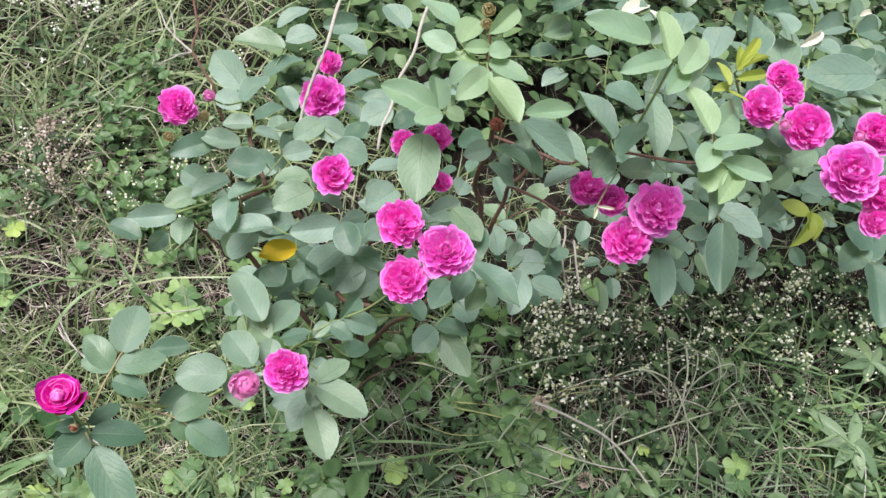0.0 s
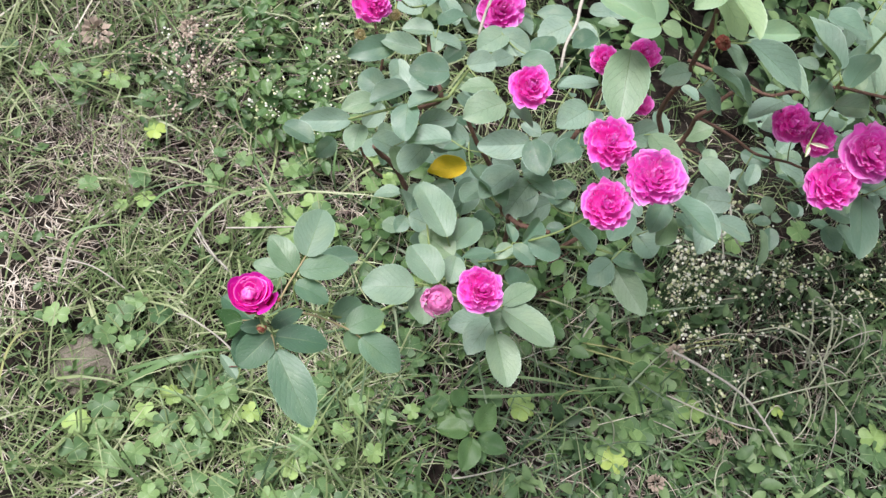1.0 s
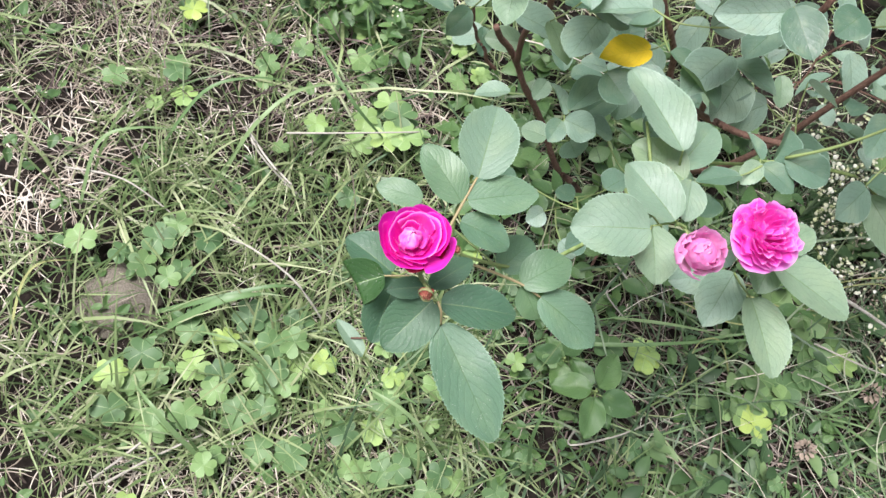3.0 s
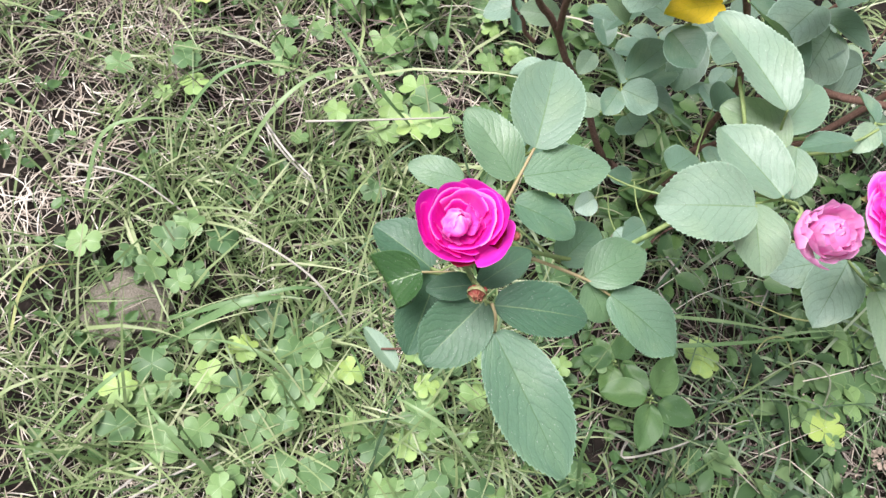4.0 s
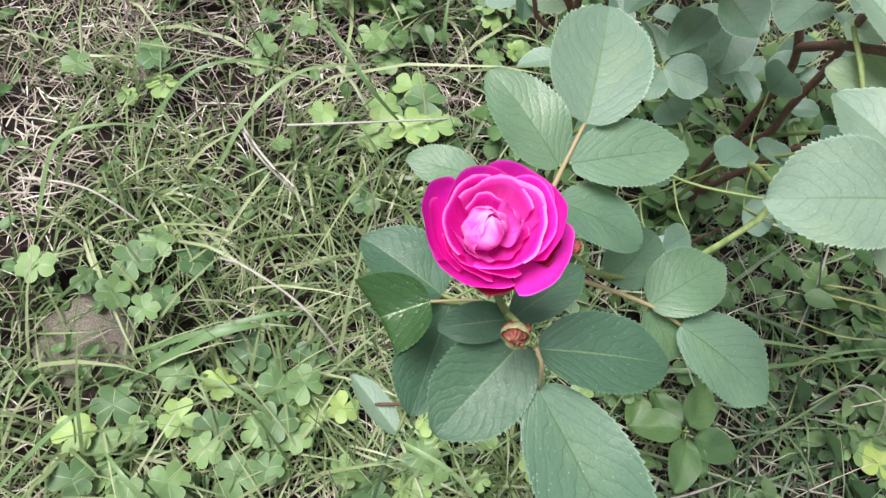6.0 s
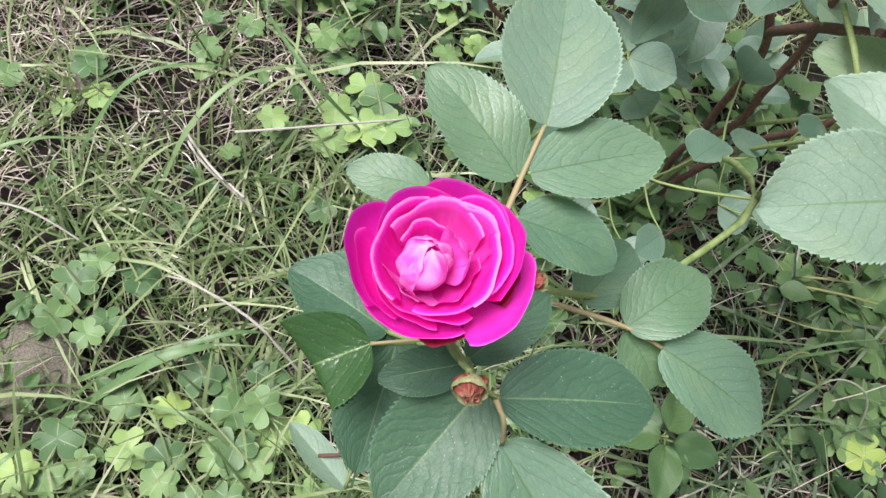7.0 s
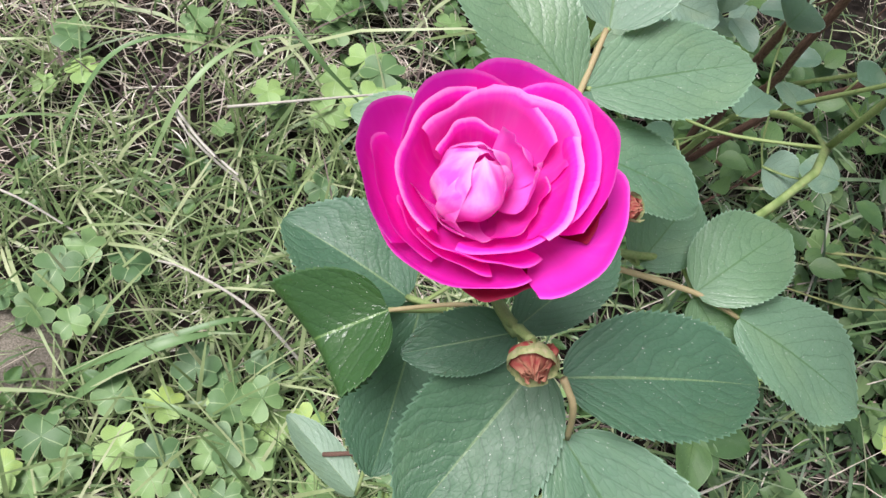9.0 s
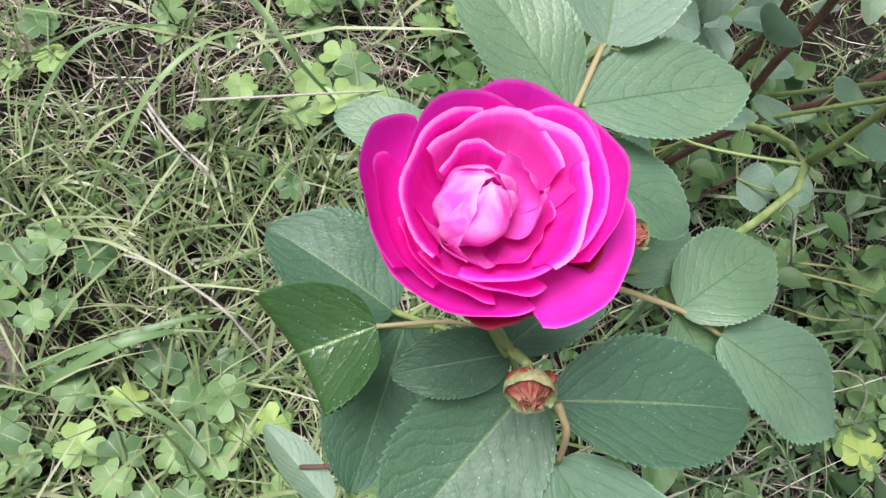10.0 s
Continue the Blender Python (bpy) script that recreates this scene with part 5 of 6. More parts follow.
leaf((0.195, 0.495, 0.665), (0.182, 0.477, 0.661), 0.017)
leaf((0.196, 0.493, 0.665), (0.224, 0.482, 0.661), 0.022)
leaf((0.212, 0.502, 0.668), (0.248, 0.496, 0.664), 0.027)
leaf((0.208, 0.503, 0.660), (0.228, 0.540, 0.656), 0.023)
leaf((0.198, 0.501, 0.660), (0.191, 0.525, 0.656), 0.016)
leaf((0.111, 0.417, 0.680), (0.118, 0.381, 0.676), 0.031, "heroL")
leaf((0.187, 0.411, 0.690), (0.218, 0.443, 0.686), 0.025)
leaf((0.187, 0.407, 0.690), (0.241, 0.385, 0.686), 0.035, "heroL")
leaf((0.193, 0.417, 0.680), (0.185, 0.391, 0.676), 0.023)
leaf((0.190, 0.395, 0.660), (0.209, 0.347, 0.656), 0.035, "heroL")
leaf((0.190, 0.421, 0.640), (0.170, 0.380, 0.636), 0.034)
leaf((0.185, 0.424, 0.630), (0.150, 0.411, 0.626), 0.028)
leaf((0.152, 0.407, 0.690), (0.160, 0.399, 0.686), 0.013)
leaf((0.105, 0.612, 0.500), (0.091, 0.648, 0.496), 0.027)
leaf((0.109, 0.618, 0.500), (0.145, 0.669, 0.496), 0.030)
leaf((0.106, 0.607, 0.500), (0.138, 0.603, 0.496), 0.031)
leaf((0.103, 0.605, 0.500), (0.094, 0.583, 0.496), 0.022)
leaf((0.144, 0.637, 0.460), (0.170, 0.635, 0.456), 0.039)
leaf((0.125, 0.614, 0.460), (0.136, 0.601, 0.456), 0.034)
leaf((0.103, 0.611, 0.460), (0.079, 0.618, 0.456), 0.029)
leaf((0.138, 0.655, 0.440), (0.174, 0.699, 0.436), 0.039)
leaf((0.053, 0.500, 0.560), (0.011, 0.490, 0.556), 0.025)
leaf((0.329, 0.546, 0.600), (0.304, 0.514, 0.596), 0.035)
leaf((0.329, 0.549, 0.600), (0.372, 0.548, 0.596), 0.030)
leaf((0.339, 0.546, 0.590), (0.375, 0.496, 0.586), 0.037)
leaf((0.101, 0.899, 0.660), (0.034, 0.900, 0.656), 0.044)
leaf((0.060, 0.813, 0.660), (0.011, 0.873, 0.656), 0.045)
leaf((0.063, 0.772, 0.680), (0.085, 0.831, 0.676), 0.033)
leaf((0.082, 0.747, 0.680), (0.112, 0.780, 0.676), 0.025)
leaf((0.083, 0.847, 0.650), (0.129, 0.903, 0.646), 0.035)
leaf((0.079, 0.755, 0.660), (0.043, 0.753, 0.656), 0.027)
leaf((0.082, 0.738, 0.670), (0.114, 0.737, 0.666), 0.018)
leaf((0.062, 0.781, 0.660), (0.027, 0.799, 0.656), 0.031)
leaf((0.102, 0.684, 0.680), (0.059, 0.674, 0.676), 0.040)
leaf((0.042, 0.733, 0.650), (-0.010, 0.700, 0.646), 0.031)
leaf((0.069, 0.722, 0.660), (0.022, 0.727, 0.656), 0.027)
leaf((0.123, 1.057, 0.600), (0.083, 1.011, 0.596), 0.033)
leaf((0.140, 1.007, 0.600), (0.099, 0.984, 0.596), 0.040)
leaf((0.197, 1.050, 0.600), (0.149, 1.031, 0.596), 0.037)
leaf((0.173, 1.011, 0.600), (0.219, 0.993, 0.596), 0.039)
leaf((0.273, 1.059, 0.600), (0.239, 1.110, 0.596), 0.043)
leaf((0.190, 0.911, 0.600), (0.238, 0.957, 0.596), 0.039)
leaf((0.263, 0.909, 0.600), (0.215, 0.903, 0.596), 0.027)
leaf((0.254, 0.871, 0.620), (0.215, 0.837, 0.616), 0.043)
leaf((0.289, 0.865, 0.620), (0.261, 0.839, 0.616), 0.033)
leaf((0.186, 0.904, 0.580), (0.217, 0.883, 0.576), 0.043)
leaf((0.160, 0.765, 0.680), (0.130, 0.732, 0.676), 0.033)
leaf((0.153, 0.763, 0.680), (0.191, 0.748, 0.676), 0.033)
leaf((0.196, 0.728, 0.690), (0.211, 0.775, 0.686), 0.031)
leaf((0.120, 0.700, 0.680), (0.153, 0.721, 0.676), 0.029)
leaf((0.176, 0.710, 0.700), (0.218, 0.704, 0.696), 0.040)
leaf((0.260, 0.687, 0.720), (0.215, 0.672, 0.716), 0.029)
leaf((0.156, 0.617, 0.730), (0.117, 0.588, 0.726), 0.040)
leaf((0.161, 0.623, 0.720), (0.193, 0.608, 0.716), 0.029)
leaf((0.152, 0.661, 0.700), (0.114, 0.652, 0.696), 0.028)
leaf((0.261, 0.663, 0.800), (0.259, 0.586, 0.780), 0.049)
leaf((0.249, 0.647, 0.720), (0.219, 0.617, 0.716), 0.038)
leaf((0.240, 0.597, 0.720), (0.221, 0.575, 0.716), 0.030)
leaf((0.193, 0.594, 0.705), (0.140, 0.577, 0.701), 0.033)
leaf((0.194, 0.595, 0.710), (0.210, 0.558, 0.706), 0.033)
leaf((0.310, 0.617, 0.740), (0.345, 0.584, 0.736), 0.041)
leaf((0.284, 0.604, 0.740), (0.322, 0.632, 0.736), 0.031)
leaf((0.341, 0.614, 0.720), (0.346, 0.573, 0.716), 0.035)
leaf((0.337, 0.555, 0.730), (0.391, 0.514, 0.726), 0.041)
leaf((0.335, 0.552, 0.720), (0.321, 0.514, 0.716), 0.028)
leaf((0.357, 0.560, 0.690), (0.342, 0.523, 0.686), 0.031)
leaf((0.418, 0.606, 0.660), (0.405, 0.546, 0.656), 0.037)
leaf((0.456, 0.638, 0.640), (0.414, 0.635, 0.636), 0.037)
leaf((0.438, 0.608, 0.640), (0.484, 0.599, 0.636), 0.034)
leaf((0.409, 0.624, 0.640), (0.428, 0.669, 0.636), 0.024)
leaf((0.095, 0.665, 0.660), (0.068, 0.642, 0.656), 0.033)
leaf((0.067, 0.652, 0.650), (0.071, 0.603, 0.646), 0.035)
leaf((0.065, 0.673, 0.650), (0.026, 0.645, 0.646), 0.033)
leaf((0.033, 0.652, 0.640), (-0.002, 0.633, 0.636), 0.029)
leaf((0.010, 0.649, 0.600), (-0.045, 0.632, 0.596), 0.030)
leaf((0.023, 0.646, 0.600), (0.020, 0.610, 0.596), 0.031)
leaf((0.037, 0.670, 0.640), (0.009, 0.688, 0.636), 0.032)
leaf((0.102, 0.656, 0.580), (0.080, 0.614, 0.576), 0.042)
leaf((0.149, 0.660, 0.600), (0.098, 0.666, 0.596), 0.037)
leaf((0.207, 0.638, 0.600), (0.171, 0.591, 0.596), 0.041)
leaf((0.222, 0.650, 0.580), (0.268, 0.635, 0.576), 0.035)
leaf((0.261, 0.626, 0.570), (0.223, 0.599, 0.566), 0.037)
leaf((0.184, 0.641, 0.550), (0.160, 0.614, 0.546), 0.038)
leaf((0.122, 0.629, 0.550), (0.146, 0.607, 0.546), 0.038)
leaf((0.261, 0.687, 0.930), (0.227, 0.721, 0.930), 0.032, "pale")
leaf((0.260, 0.656, 0.930), (0.227, 0.667, 0.930), 0.021, "pale")
leaf((0.265, 0.666, 0.930), (0.284, 0.707, 0.930), 0.028, "pale")
leaf((0.287, 0.663, 0.950), (0.319, 0.713, 0.950), 0.020, "pale")
leaf((0.293, 0.636, 0.930), (0.263, 0.593, 0.930), 0.024, "pale")
leaf((0.294, 0.668, 0.930), (0.268, 0.659, 0.930), 0.015, "pale")
leaf((0.285, 0.656, 0.920), (0.250, 0.655, 0.920), 0.017, "pale")
leaf((0.290, 0.648, 0.940), (0.313, 0.663, 0.940), 0.019, "pale")
leaf((0.293, 0.648, 0.930), (0.333, 0.637, 0.930), 0.022, "pale")
leaf((0.293, 0.625, 0.930), (0.326, 0.588, 0.920), 0.035, "pale")
leaf((0.359, 0.672, 0.850), (0.416, 0.694, 0.850), 0.022, "pale")
leaf((0.262, 0.652, 0.850), (0.203, 0.672, 0.850), 0.031, "pale")
leaf((0.267, 0.662, 0.840), (0.262, 0.713, 0.840), 0.026, "pale")
leaf((0.268, 0.649, 0.850), (0.240, 0.632, 0.850), 0.021, "pale")
leaf((0.275, 0.662, 0.840), (0.295, 0.656, 0.840), 0.023, "pale")
leaf((0.368, 0.682, 0.830), (0.441, 0.642, 0.820), 0.050)
leaf((0.354, 0.690, 0.820), (0.374, 0.657, 0.816), 0.028)
leaf((0.364, 0.689, 0.780), (0.406, 0.658, 0.776), 0.038)
leaf((0.355, 0.696, 0.760), (0.369, 0.657, 0.756), 0.032)
leaf((0.357, 0.721, 0.740), (0.324, 0.703, 0.736), 0.028)
leaf((0.456, 0.661, 0.850), (0.421, 0.730, 0.846), 0.040)
leaf((0.462, 0.639, 0.850), (0.502, 0.705, 0.846), 0.031)
leaf((0.461, 0.704, 0.750), (0.419, 0.672, 0.746), 0.033)
leaf((0.480, 0.695, 0.800), (0.456, 0.653, 0.796), 0.036)
leaf((0.498, 0.686, 0.780), (0.547, 0.701, 0.776), 0.029)
leaf((0.466, 0.757, 0.830), (0.521, 0.752, 0.826), 0.048)
leaf((0.543, 0.803, 0.800), (0.543, 0.699, 0.796), 0.042)
leaf((0.573, 0.750, 0.800), (0.592, 0.707, 0.796), 0.046)
leaf((0.445, 0.681, 0.970), (0.377, 0.691, 0.970), 0.032, "pale")
leaf((0.463, 0.660, 0.970), (0.462, 0.731, 0.970), 0.028, "pale")
leaf((0.463, 0.662, 0.970), (0.410, 0.631, 0.970), 0.021, "pale")
leaf((0.472, 0.647, 0.970), (0.510, 0.709, 0.970), 0.029, "pale")
leaf((0.487, 0.666, 0.960), (0.462, 0.627, 0.960), 0.022, "pale")
leaf((0.453, 0.791, 0.900), (0.417, 0.797, 0.896), 0.022)
leaf((0.507, 0.593, 0.950), (0.491, 0.651, 0.950), 0.028, "pale")
leaf((0.524, 0.619, 0.930), (0.564, 0.664, 0.930), 0.033, "pale")
leaf((0.505, 0.574, 0.950), (0.564, 0.601, 0.950), 0.021, "pale")
leaf((0.515, 0.588, 0.940), (0.493, 0.554, 0.940), 0.025, "pale")
leaf((0.528, 0.581, 0.930), (0.579, 0.571, 0.930), 0.022, "pale")
leaf((0.525, 0.588, 0.920), (0.512, 0.549, 0.920), 0.028, "pale")
leaf((0.549, 0.580, 0.920), (0.519, 0.533, 0.920), 0.022, "pale")
leaf((0.526, 0.602, 0.900), (0.528, 0.536, 0.896), 0.028)
leaf((0.631, 0.643, 0.770), (0.622, 0.557, 0.750), 0.039)
leaf((0.634, 0.673, 0.760), (0.694, 0.649, 0.756), 0.043)
leaf((0.583, 0.645, 0.700), (0.587, 0.575, 0.680), 0.045)
leaf((0.577, 0.661, 0.700), (0.636, 0.659, 0.696), 0.038)
leaf((0.631, 0.723, 0.680), (0.691, 0.735, 0.676), 0.041)
leaf((0.703, 0.771, 0.700), (0.758, 0.771, 0.696), 0.036)
leaf((0.788, 0.806, 0.900), (0.689, 0.781, 0.896), 0.052)
leaf((0.611, 0.782, 0.900), (0.645, 0.874, 0.896), 0.048)
leaf((0.566, 0.768, 0.900), (0.598, 0.842, 0.896), 0.039)
leaf((0.708, 0.835, 0.850), (0.713, 0.906, 0.846), 0.047)
leaf((0.705, 0.874, 0.880), (0.700, 0.920, 0.876), 0.038)
leaf((0.561, 0.851, 0.860), (0.579, 0.903, 0.856), 0.039)
leaf((0.562, 0.762, 0.880), (0.610, 0.780, 0.876), 0.032)
leaf((0.771, 0.928, 0.850), (0.839, 0.977, 0.846), 0.036)
leaf((0.784, 0.878, 0.860), (0.760, 0.902, 0.856), 0.043)
leaf((0.780, 0.806, 0.860), (0.831, 0.805, 0.856), 0.042)
leaf((0.746, 0.806, 0.840), (0.769, 0.764, 0.836), 0.041)
leaf((0.754, 0.839, 0.840), (0.807, 0.842, 0.836), 0.042)
leaf((0.663, 0.751, 0.840), (0.706, 0.729, 0.836), 0.038)
leaf((0.711, 0.740, 0.820), (0.664, 0.725, 0.816), 0.031)
leaf((0.762, 0.765, 0.800), (0.713, 0.734, 0.796), 0.040)
leaf((0.797, 0.811, 0.860), (0.812, 0.771, 0.856), 0.033)
leaf((0.709, 0.776, 0.800), (0.673, 0.742, 0.796), 0.036)
leaf((0.842, 0.951, 0.850), (0.895, 0.984, 0.846), 0.043)
leaf((0.860, 0.923, 0.850), (0.875, 0.899, 0.846), 0.045)
leaf((0.803, 0.863, 0.850), (0.854, 0.936, 0.846), 0.044)
leaf((0.691, 0.935, 0.860), (0.743, 0.969, 0.856), 0.037)
leaf((0.773, 0.963, 0.860), (0.771, 1.014, 0.856), 0.036)
leaf((0.538, 0.908, 0.840), (0.493, 0.908, 0.836), 0.035)
leaf((0.471, 1.049, 0.700), (0.522, 1.110, 0.696), 0.038)
leaf((0.468, 1.044, 0.660), (0.518, 1.090, 0.656), 0.038)
leaf((0.464, 1.036, 0.620), (0.514, 1.068, 0.616), 0.034)
leaf((0.527, 1.038, 0.600), (0.490, 1.006, 0.596), 0.034)
leaf((0.538, 1.016, 0.660), (0.579, 1.045, 0.656), 0.038)
leaf((0.557, 0.805, 0.740), (0.598, 0.829, 0.736), 0.036)
leaf((0.512, 0.727, 0.700), (0.467, 0.711, 0.696), 0.034)
leaf((0.587, 0.740, 0.740), (0.630, 0.749, 0.736), 0.033)
leaf((0.765, 0.786, 0.700), (0.814, 0.831, 0.696), 0.037)
leaf((0.734, 0.721, 0.700), (0.782, 0.773, 0.696), 0.039)
leaf((0.858, 0.791, 0.720), (0.806, 0.782, 0.716), 0.041)
leaf((0.856, 0.723, 0.720), (0.890, 0.696, 0.716), 0.052)
leaf((0.895, 0.717, 0.700), (0.848, 0.665, 0.696), 0.044)
leaf((0.877, 0.664, 0.720), (0.863, 0.572, 0.716), 0.055)
leaf((0.933, 0.754, 0.700), (0.890, 0.691, 0.696), 0.045)
leaf((0.836, 0.687, 0.800), (0.799, 0.661, 0.796), 0.035)
leaf((0.304, 0.671, 0.890), (0.351, 0.652, 0.862), 0.0350, "pale")
leaf((0.349, 0.641, 0.868), (0.413, 0.622, 0.848), 0.0330)
leaf((0.338, 0.648, 0.817), (0.384, 0.637, 0.800), 0.0280)
leaf((0.338, 0.647, 0.791), (0.374, 0.638, 0.772), 0.0221)
leaf((0.284, 0.716, 0.828), (0.310, 0.754, 0.837), 0.0245, "pale")
leaf((0.545, 0.679, 0.960), (0.558, 0.721, 0.960), 0.010, "yellow")
leaf((0.547, 0.683, 0.960), (0.576, 0.729, 0.970), 0.011, "yellow")
leaf((0.548, 0.680, 0.960), (0.581, 0.703, 0.970), 0.010, "yellow")
leaf((0.542, 0.667, 0.960), (0.581, 0.686, 0.960), 0.011, "yellow")
leaf((0.531, 0.655, 0.960), (0.524, 0.687, 0.960), 0.011, "yellow")
leaf((0.534, 0.658, 0.950), (0.558, 0.649, 0.950), 0.013, "yellow")
leaf((0.539, 0.666, 0.950), (0.519, 0.654, 0.950), 0.009, "yellow")
leaf((0.164, 0.572, 0.460), (0.187, 0.595, 0.456), 0.032)
leaf((0.237, 0.554, 0.440), (0.215, 0.562, 0.436), 0.034)
leaf((0.170, 0.552, 0.400), (0.153, 0.536, 0.396), 0.030)
leaf((0.202, 0.569, 0.420), (0.226, 0.562, 0.416), 0.034)
leaf((0.213, 0.590, 0.450), (0.206, 0.615, 0.446), 0.030)
leaf((0.159, 0.562, 0.360), (0.177, 0.549, 0.356), 0.028)
leaf((0.211, 0.577, 0.500), (0.236, 0.580, 0.496), 0.032)
leaf((0.169, 0.641, 0.440), (0.153, 0.659, 0.436), 0.030)
leaf((0.196, 0.634, 0.470), (0.217, 0.659, 0.466), 0.034)
leaf((0.156, 0.592, 0.400), (0.137, 0.597, 0.396), 0.028)
leaf((0.244, 0.557, 0.480), (0.266, 0.582, 0.476), 0.034)
leaf((0.144, 0.602, 0.340), (0.128, 0.587, 0.336), 0.026)
leaf((0.801, 0.732, 0.720), (0.762, 0.742, 0.720), 0.022, "yellow")
leaf((0.803, 0.732, 0.720), (0.763, 0.671, 0.720), 0.019, "yellow")
leaf((0.803, 0.734, 0.720), (0.798, 0.689, 0.720), 0.022, "yellow")
leaf((0.156, 0.655, 0.563), (0.112, 0.633, 0.563), 0.031, "gold")
leaf((0.465, 0.614, 0.770), (0.470, 0.633, 0.770), 0.005, "white")
leaf((0.468, 0.629, 0.775), (0.491, 0.630, 0.775), 0.004, "white")
leaf((0.497, 0.886, 0.840), (0.540, 0.926, 0.840), 0.021, "cream")
leaf((0.524, 0.880, 0.860), (0.537, 0.868, 0.860), 0.014, "cream")
leaf((0.731, 0.881, 0.860), (0.782, 0.927, 0.860), 0.013, "cream")
leaf((0.848, 0.976, 0.860), (0.871, 0.993, 0.860), 0.009, "cream")
leaf((0.087, 0.652, 0.620), (0.129, 0.680, 0.616), 0.033)
leaf((-0.002, 0.655, 0.550), (-0.018, 0.626, 0.546), 0.025)
leaf((-0.059, 0.619, 0.600), (-0.022, 0.610, 0.596), 0.031)
leaf((0.159, 0.604, 0.660), (0.190, 0.637, 0.656), 0.037)
leaf((0.242, 0.665, 0.620), (0.212, 0.626, 0.616), 0.034)
leaf((0.156, 0.625, 0.600), (0.202, 0.587, 0.596), 0.049)
leaf((0.231, 0.639, 0.580), (0.207, 0.589, 0.576), 0.046)
leaf((0.068, 0.666, 0.550), (0.090, 0.630, 0.546), 0.034)
leaf((0.096, 0.665, 0.580), (0.131, 0.661, 0.576), 0.034)
leaf((0.142, 0.665, 0.600), (0.118, 0.647, 0.596), 0.028)
leaf((0.282, 0.699, 0.620), (0.245, 0.649, 0.616), 0.035)
leaf((0.300, 0.705, 0.620), (0.324, 0.670, 0.616), 0.043)
leaf((0.316, 0.659, 0.660), (0.351, 0.649, 0.656), 0.041)
leaf((0.340, 0.603, 0.620), (0.319, 0.563, 0.616), 0.034)
leaf((0.350, 0.576, 0.620), (0.373, 0.556, 0.616), 0.040)
leaf((0.295, 0.653, 0.580), (0.326, 0.640, 0.576), 0.037)
leaf((0.294, 0.608, 0.560), (0.325, 0.581, 0.556), 0.036)
leaf((0.122, 0.625, 0.640), (0.074, 0.612, 0.636), 0.036)


# ---- roses ----
def petal_mesh(name, closed, span, ruffle, lip, notch, phase, shut=0.93, rows=12, cols=12):
    """A petal as a piece of a bowl of radius one and height one: rounded rim, rolled lip, ruffles. closed: 0 open bowl, 1 egg."""
    half = radians(span)

    def fn(u, v):
        ve = v * (1 - 0.26 * (1 - 0.75 * closed) * abs(u) ** 3) - notch * max(0, 1 - abs(u) * 3.5) * v ** 8
        a = u * half * (0.40 + 0.60 * min(1, ve * 1.7)) + 0.10 * math.sin(phase + ve * 2)
        bowl = math.sin(math.pi / 2 * min(1, ve)) ** 0.72
        egg = math.sin(math.pi * (0.06 + shut * ve)) ** 0.8 if closed > 0.5 else 0.0
        r = bowl * (1 - closed) + egg * closed
        z = ve ** 1.45 * (1 - closed) + ve * closed
        r += ruffle * math.sin(u * 5.5 + phase) * ve ** 3 + 0.5 * ruffle * math.sin(u * 11 + phase * 2.3) * ve ** 5
        curl = max(0, ve - 0.80) / 0.20
        r += lip * curl ** 2
        z -= lip * 0.7 * curl ** 3
        r -= 0.05 * u * (0.5 + 0.5 * ve)
        return (r * math.sin(a), r * math.cos(a), z)
    return grid_mesh(name, rows, cols, fn)


def petal_set(material, kinds):
    out = []
    for k, spec in enumerate(kinds):
        me = petal_mesh("petal", *spec[:5], k * 1.9 + 0.4, *spec[5:])
        me.materials.append(material)
        out.append(me)
    return out


# closed, half span, ruffle, lip, notch
BOWL = ((0.0, 46, 0.03, 0.10, 0.02), (0.0, 52, 0.02, 0.14, 0.0), (0.0, 42, 0.045, 0.08, 0.04))
FRILL = ((0.0, 38, 0.13, 0.05, 0.07), (0.0, 44, 0.10, 0.09, 0.04), (0.0, 31, 0.16, 0.02, 0.10))
FURL = ((1.0, 46, 0.09, 0.08, 0.10, 0.62), (1.0, 40, 0.11, 0.06, 0.12, 0.68), (1.0, 52, 0.08, 0.09, 0.08, 0.58))
EGG = ((1.0, 66, 0.03, 0.0, 0.0), (1.0, 74, 0.03, 0.0, 0.0), (1.0, 58, 0.05, 0.0, 0.02))
CREASED = ((1.0, 44, 0.26, 0.0, 0.22), (0.95, 34, 0.32, 0.0, 0.3), (0.92, 38, 0.28, 0.14, 0.2))
PETALS = {}
for key, mat in (("magenta", PETAL), ("pink", PETAL_PALE), ("heart", PETAL_HEART), ("blush", PETAL_BUD), ("rust", PETAL_RUST), ("tan", PETAL_TAN)):
    PETALS[key] = {"bowl": petal_set(mat, BOWL), "furl": petal_set(mat, FURL), "frill": petal_set(mat, FRILL), "egg": petal_set(mat, EGG), "creased": petal_set(mat, CREASED)}
SEPAL_MESH = leaf_mesh("sepal", 10, 0.2, 0.3, 0.01, 3, 0.2, 0.9)
SEPAL_MESH.materials.append(SEPAL)
SEPAL_PAPERY = petal_mesh("sepal", 1.0, 40, 0.03, 0.0, 0.0, 0.7, 0.5)
SEPAL_PAPERY.materials.append(plain_material("papery_sepal", ((0.3, (0.20, 0.25, 0.09)), (0.55, (0.32, 0.33, 0.16)), (0.8, (0.46, 0.38, 0.27))), 6, 0.6, 0.3, 0.25))
bm = bmesh.new()
bmesh.ops.create_uvsphere(bm, u_segments=12, v_segments=8, radius=1)
CUP_MESH = bpy.data.meshes.new("receptacle")
bm.to_mesh(CUP_MESH)
